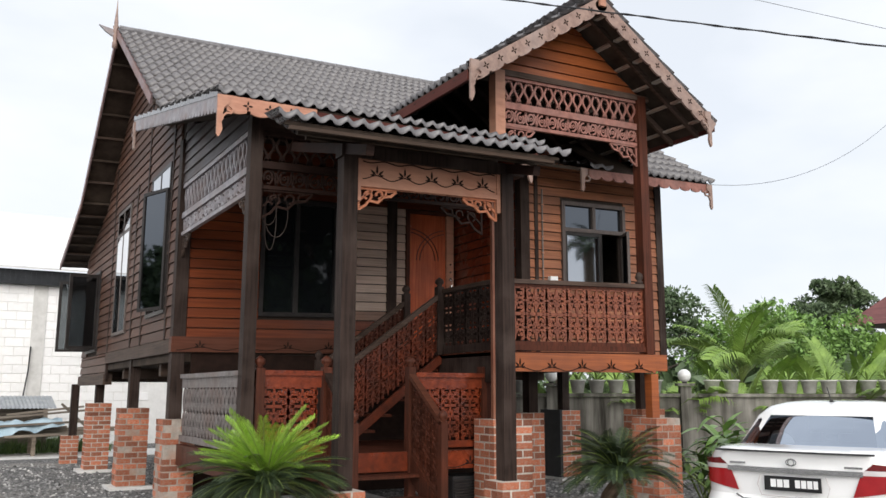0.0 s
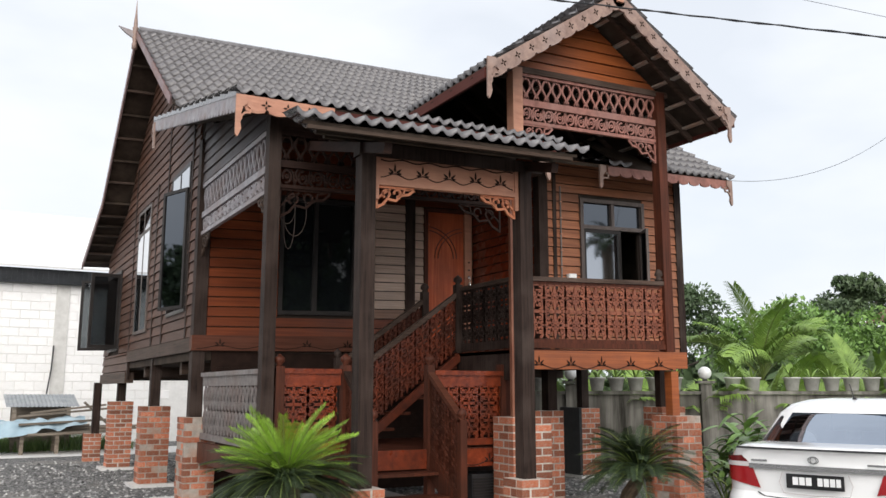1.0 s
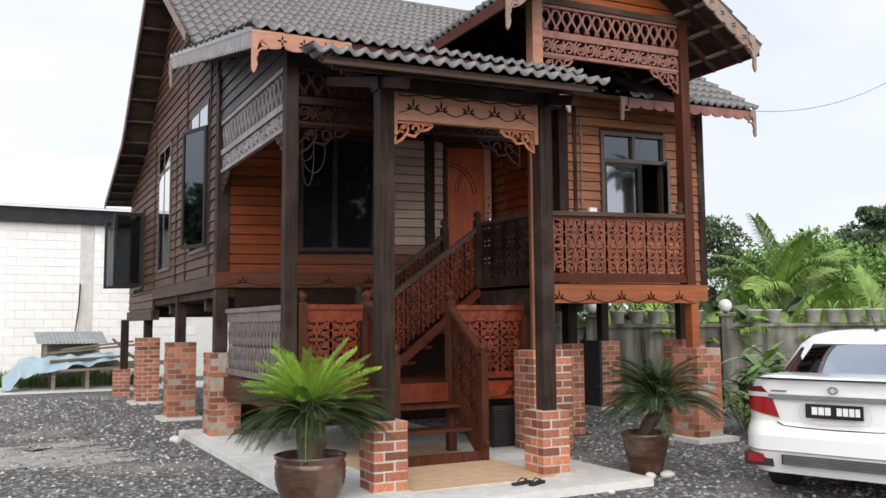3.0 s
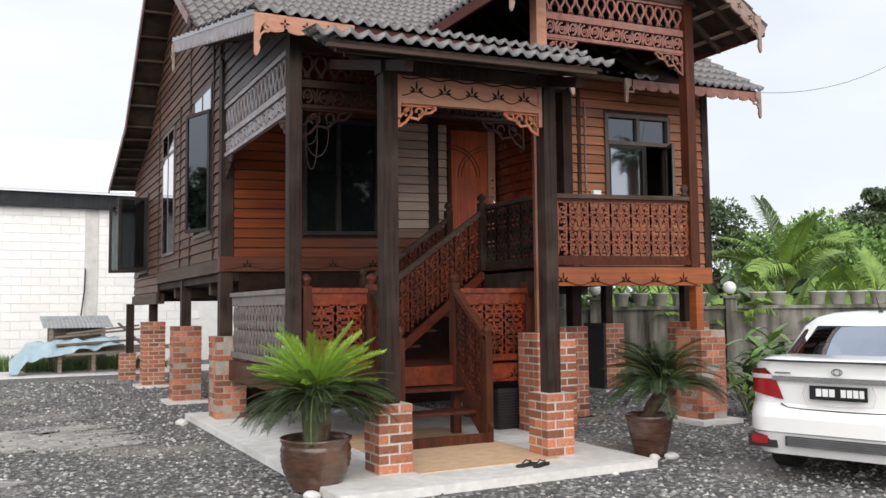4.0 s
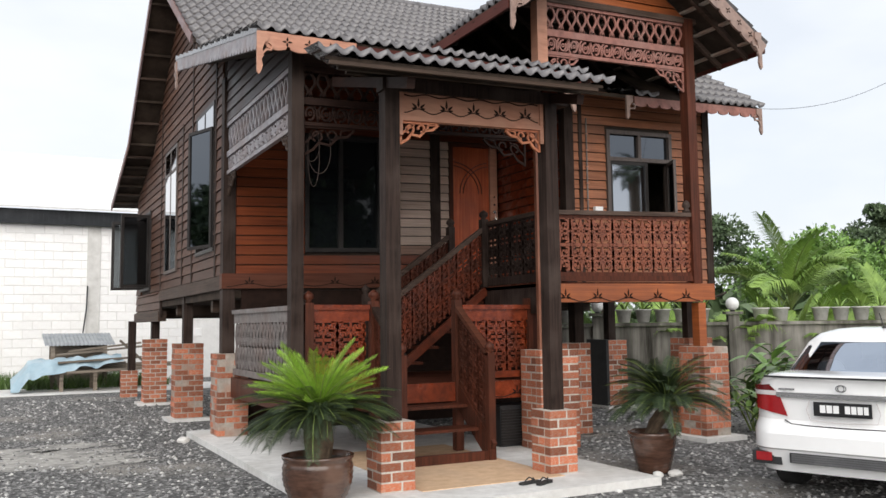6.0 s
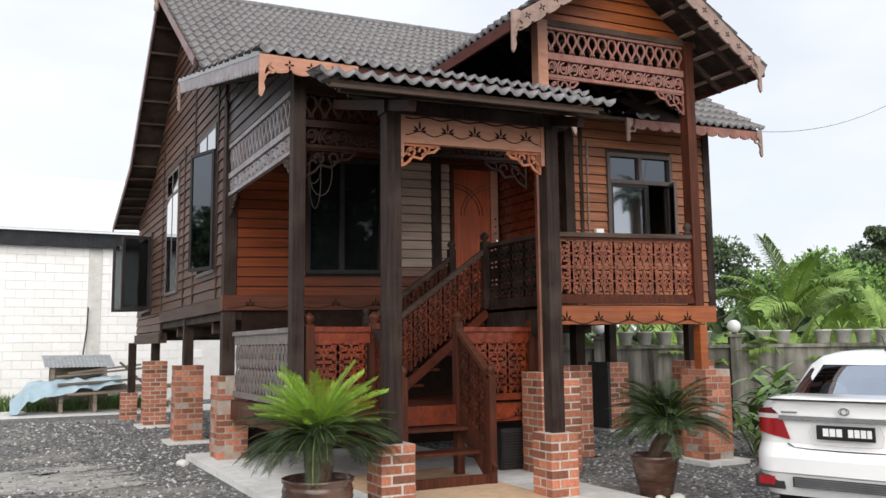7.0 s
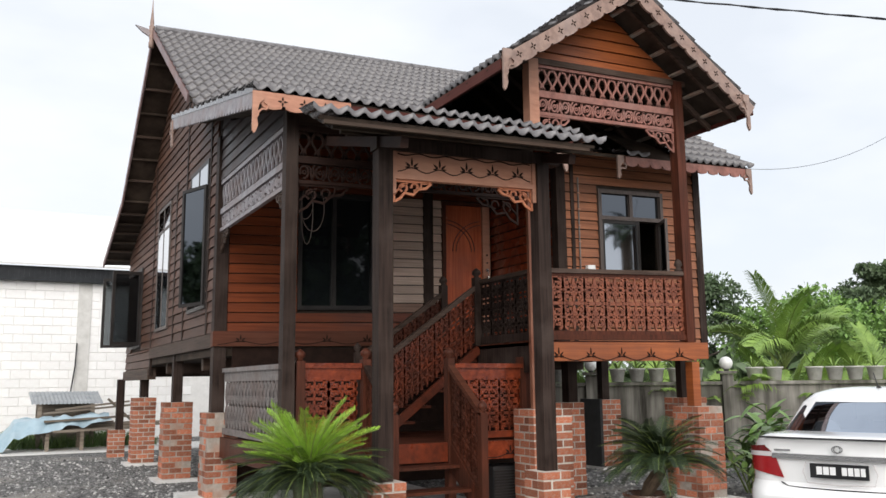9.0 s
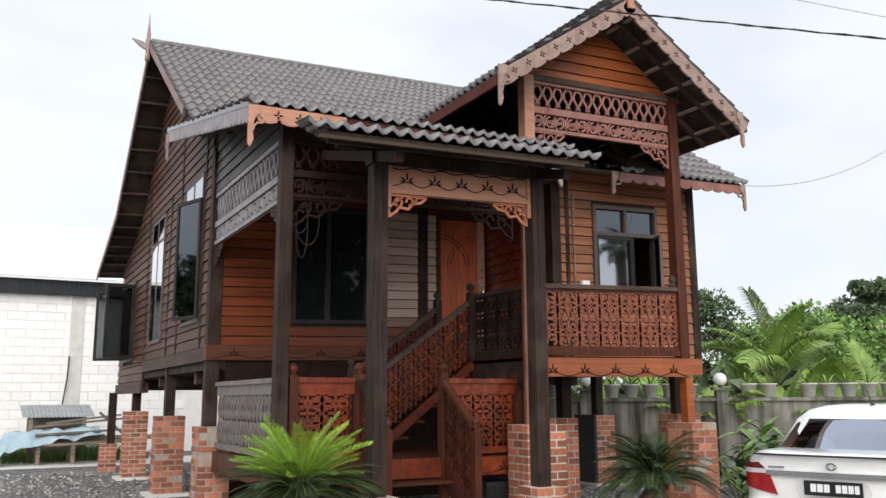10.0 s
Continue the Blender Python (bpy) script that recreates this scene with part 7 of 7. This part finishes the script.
fas = part("fascia", boxes((-14, 12, BY - 0.25, BY - 0.18, 4.72, 5.16)), dark_sheet, barn, "dark corrugated fascia")
bm = boxes(*[(-1.5 + 0.14 * k, -1.44 + 0.14 * k, BY - 0.275, BY - 0.25, 4.73, 5.15) for k in range(50)])
part("corrugation", bm, dark_sheet, fas)
bm = bmesh.new()
plate(bm, Sheet((-14, BY - 0.45, 5.2), (1, 0, 0), (0, 8.5, 3.15)), [(0, 0), (26, 0), (26, 9.06), (0, 9.06)], 0.06)
part("roof", bm, white_sheet, barn, "pale metal sheet roof")
bm = bmesh.new()
tube(bm, [(2.30, BY - 0.08, 2.9), (2.28, BY - 0.10, 2.2), (2.18, BY - 0.12, 1.3), (2.05, BY - 0.12, 0.5)], 0.02, 8)
part("hose", bm, cable_mat, barn, "black pipe down the column")

# pale strip of hard ground before the barn
strip = part("path", boxes((-16, 6, 22.8, 25.4, -0.02, 0.012)), concrete)
tagged(strip, "pale cement strip before the barn", "path", kind="structure")

# ---- timber stack under a pale blue sheet ----
old_plank = surface("old_grey_plank", (0.14, 0.11, 0.085), (0.30, 0.25, 0.20), 0.85, (2, 2, 20), stain=(0.20, 0.17, 0.14), vary=0.3)
tarp_mat = surface("pale_blue_tarpaulin", (0.25, 0.36, 0.43), (0.38, 0.50, 0.57), 0.5, (2, 2, 2), stain=(0.46, 0.54, 0.58), stain_scale=1.5, bump=0.1)
stack = thing("timber_stack", (1.9, 24.4, 0), "stack of old grey planks on a rough trestle", "timber stack")
rt = random.Random(5)
for k in range(9):
    bm = bmesh.new()
    x0 = rt.uniform(0.9, 1.7)
    bar(bm, (x0, 23.8 + 0.14 * k, 0.46 + 0.05 * (k % 3)), (x0 + rt.uniform(2.0, 2.8), 23.9 + 0.14 * k, 0.54 + 0.06 * (k % 3)), 0.14, 0.045)
    part("plank", bm, old_plank, stack)
for p, q in (((1.3, 23.7, 0.74), (3.3, 23.6, 0.84)), ((1.3, 24.3, 0.92), (3.6, 24.2, 1.12)), ((1.6, 24.6, 1.0), (3.4, 24.4, 1.2)), ((2.75, 23.5, 1.28), (3.45, 23.5, 0.62)), ((1.5, 23.4, 0.50), (3.5, 23.42, 0.56))):
    bm = bmesh.new()
    bar(bm, p, q, 0.16, 0.05)
    part("plank", bm, old_plank, stack)
for x in (1.35, 2.15, 2.9):
    for y in (23.7, 24.7):
        part("trestle_leg", boxes((x, x + 0.09, y, y + 0.1, 0, 0.5)), old_plank, stack)
tarp = thing("tarpaulin", (1.4, 24.2, 0.9), "pale blue tarpaulin draped over the timber stack", "tarpaulin")
bm = bmesh.new()
grid = []
for i in range(61):
    row = []
    for j in range(25):
        u, v = i / 60, j / 24
        x = 0.25 + 2.6 * u
        y = 23.45 + 1.5 * v
        z = 0.70 + 0.16 * u - 0.58 * max(0, 0.15 - u) / 0.15 * (1 - 0.2 * v) - 0.46 * max(0, 0.25 - v) / 0.25 * (1 - u * 0.8)
        z += 0.045 * math.sin(9 * u + 5 * v) * math.cos(11 * v + 4 * u) + 0.03 * math.sin(23 * u + 3 * v) + 0.05 * abs(math.sin(17 * u - 6 * v)) - 0.02 * abs(math.cos(29 * u + 9 * v))
        row.append(bm.verts.new((x, y, max(z, 0.05))))
    grid.append(row)
for a, b in zip(grid, grid[1:]):
    for j in range(24):
        bm.faces.new((a[j], b[j], b[j + 1], a[j + 1]))
part("cloth", bm, tarp_mat, tarp, smooth=True)
zinc = thing("zinc_sheet", (1.9, 25.3, 1.2), "offcut of corrugated zinc sheet on the stack", "metal sheet")
bm = bmesh.new()
row0 = [bm.verts.new((1.05 + 0.05 * k, 24.9, 1.14 + 0.02 * (k % 2))) for k in range(36)]
row1 = [bm.verts.new((1.0 + 0.05 * k, 26.0, 1.46 + 0.02 * (k % 2))) for k in range(36)]
for k in range(35):
    bm.faces.new((row0[k], row0[k + 1], row1[k + 1], row1[k]))
part("sheet", bm, grey_sheet, zinc)
for r in ((1.2, 1.3, 25.0, 25.1, 0, 1.15), (2.5, 2.6, 25.0, 25.1, 0, 1.15), (1.2, 2.6, 25.85, 25.95, 0, 1.42)):
    part("prop", boxes(r), old_plank, zinc)

# grass by the barn and stones in the yard
rg = np.random.default_rng(4)


def blades(n, x0, x1, y0, y1, h):
    vs, fs = [], []
    for i in range(n):
        x, y = rg.uniform(x0, x1), rg.uniform(y0, y1)
        a, hh = rg.uniform(0, 6.28), h * rg.uniform(0.4, 1.1)
        dx, dy = math.cos(a) * 0.02, math.sin(a) * 0.02
        lx, ly = rg.normal(0, 0.3 * hh), rg.normal(0, 0.3 * hh)
        k = len(vs)
        vs += [(x - dx, y - dy, 0), (x + dx, y + dy, 0), (x + lx, y + ly, hh)]
        fs.append((k, k + 1, k + 2))
    return vs, fs


vs, fs = blades(3500, -2.5, 3.6, 25.4, 27.9, 0.42)
more = blades(1500, 0.6, 4.2, 24.6, 26.5, 0.35)
fs += [tuple(i + len(vs) for i in f) for f in more[1]]
vs += more[0]
me = bpy.data.meshes.new("grass")
me.from_pydata(vs, [], fs)
me.materials.append(shrub_leaf)
tagged(new("grass", me), "rough grass along the barn wall", "grass", kind="stuff")

stone_mat = surface("mixed_gravel_stone", (0.06, 0.059, 0.058), (0.32, 0.315, 0.31), 0.9, (9, 9, 9), vary=0.7, bump=0.2, island=True)
pale_stone_mat = surface("pale_stone_chips", (0.30, 0.29, 0.275), (0.58, 0.57, 0.55), 0.9, (9, 9, 9), vary=0.2, bump=0.1, island=True)
OCT = np.array([(1, 0, 0), (-1, 0, 0), (0, 1, 0), (0, -1, 0), (0, 0, 1), (0, 0, -0.4)], float)
OCF = [(0, 2, 4), (2, 1, 4), (1, 3, 4), (3, 0, 4), (2, 0, 5), (1, 2, 5), (3, 1, 5), (0, 3, 5)]


def stones(name, n, size, mt, label):
    vs, fs = [], []
    while len(fs) < n * 8:
        d = 4.2 + 17 * rg.random() ** 1.6
        a = radians(rg.uniform(-8, 66))
        x, y = d * math.sin(a), d * math.cos(a)
        if (2.4 < x < 5.8 and 6.45 < y < 12.95) or y > 22:
            continue
        s = size * (0.5 + rg.random()) * (0.7 + 0.05 * d)
        k = len(vs)
        p = OCT * s * (0.7 + 0.6 * rg.random((6, 3)))
        c, q = math.cos(a * 37), math.sin(a * 37)
        vs.extend([(x + u * c - v * q, y + u * q + v * c, max(w, -s * 0.3) * 0.7) for u, v, w in p])
        fs.extend([tuple(i + k for i in f) for f in OCF])
    me = bpy.data.meshes.new(name)
    me.from_pydata(vs, [], fs)
    me.materials.append(mt)
    return tagged(new(name, me), label, "gravel", kind="stuff")


stones("gravel", 16000, 0.020, stone_mat, "loose dark crushed stone over the yard")
stones("pale_gravel", 5200, 0.017, pale_stone_mat, "scattered pale stone chips in the gravel")
for k, (x, y, s) in enumerate(((2.36, 6.93, 0.06), (2.60, 6.92, 0.075), (6.02, 6.86, 0.05), (6.22, 6.82, 0.06), (2.30, 12.3, 0.07), (5.16, 6.42, 0.03), (9.2, 9.6, 0.14), (9.6, 9.8, 0.10))):
    st = thing("stone", (x, y, 0), "pale lump of broken cement on the ground", "stone", "loose stones")
    bm = bmesh.new()
    bmesh.ops.create_icosphere(bm, subdivisions=2, radius=s)
    for v in bm.verts:
        v.co = Vector((v.co.x * 1.3, v.co.y, v.co.z * 0.7)) * (1 + 0.35 * noise.noise(v.co * 14 + Vector((k, 0, 0)))) + Vector((x, y, s * 0.4))
    part("lump", bm, concrete, st)

# ================= overhead lines =================


def sagging(name, label, p, q, sag, r, strands=1):
    w = thing(name, p, label, "cable")
    for s in range(strands):
        bm = bmesh.new()
        pts = []
        n = 80 if strands > 1 else 24
        for i in range(n + 1):
            f = i / n
            c = Vector(p).lerp(Vector(q), f) - Vector((0, 0, 4 * sag * f * (1 - f)))
            if strands > 1:
                c += Vector((0, math.cos(f * 190 + s * 2.1), math.sin(f * 190 + s * 2.1))) * r
            pts.append(c)
        tube(bm, pts, r, 5)
        part("strand", bm, cable_mat, w)
    return w


sagging("power_cable", "twisted black overhead power cable", (1.52, 11.07, 7.30), (13.98, -1.91, 2.64), 0.03, 0.0075, 2)
sagging("telephone_wire", "thin dark overhead wire", (10.02, 10.1, 8.78), (14.1, 4.1, 5.42), 0.01, 0.004)
sagging("telephone_wire", "thin dark wire running from the eave", (10.74, 9.58, 5.0), (18.77, 9.7, 9.07), 0.88, 0.004)
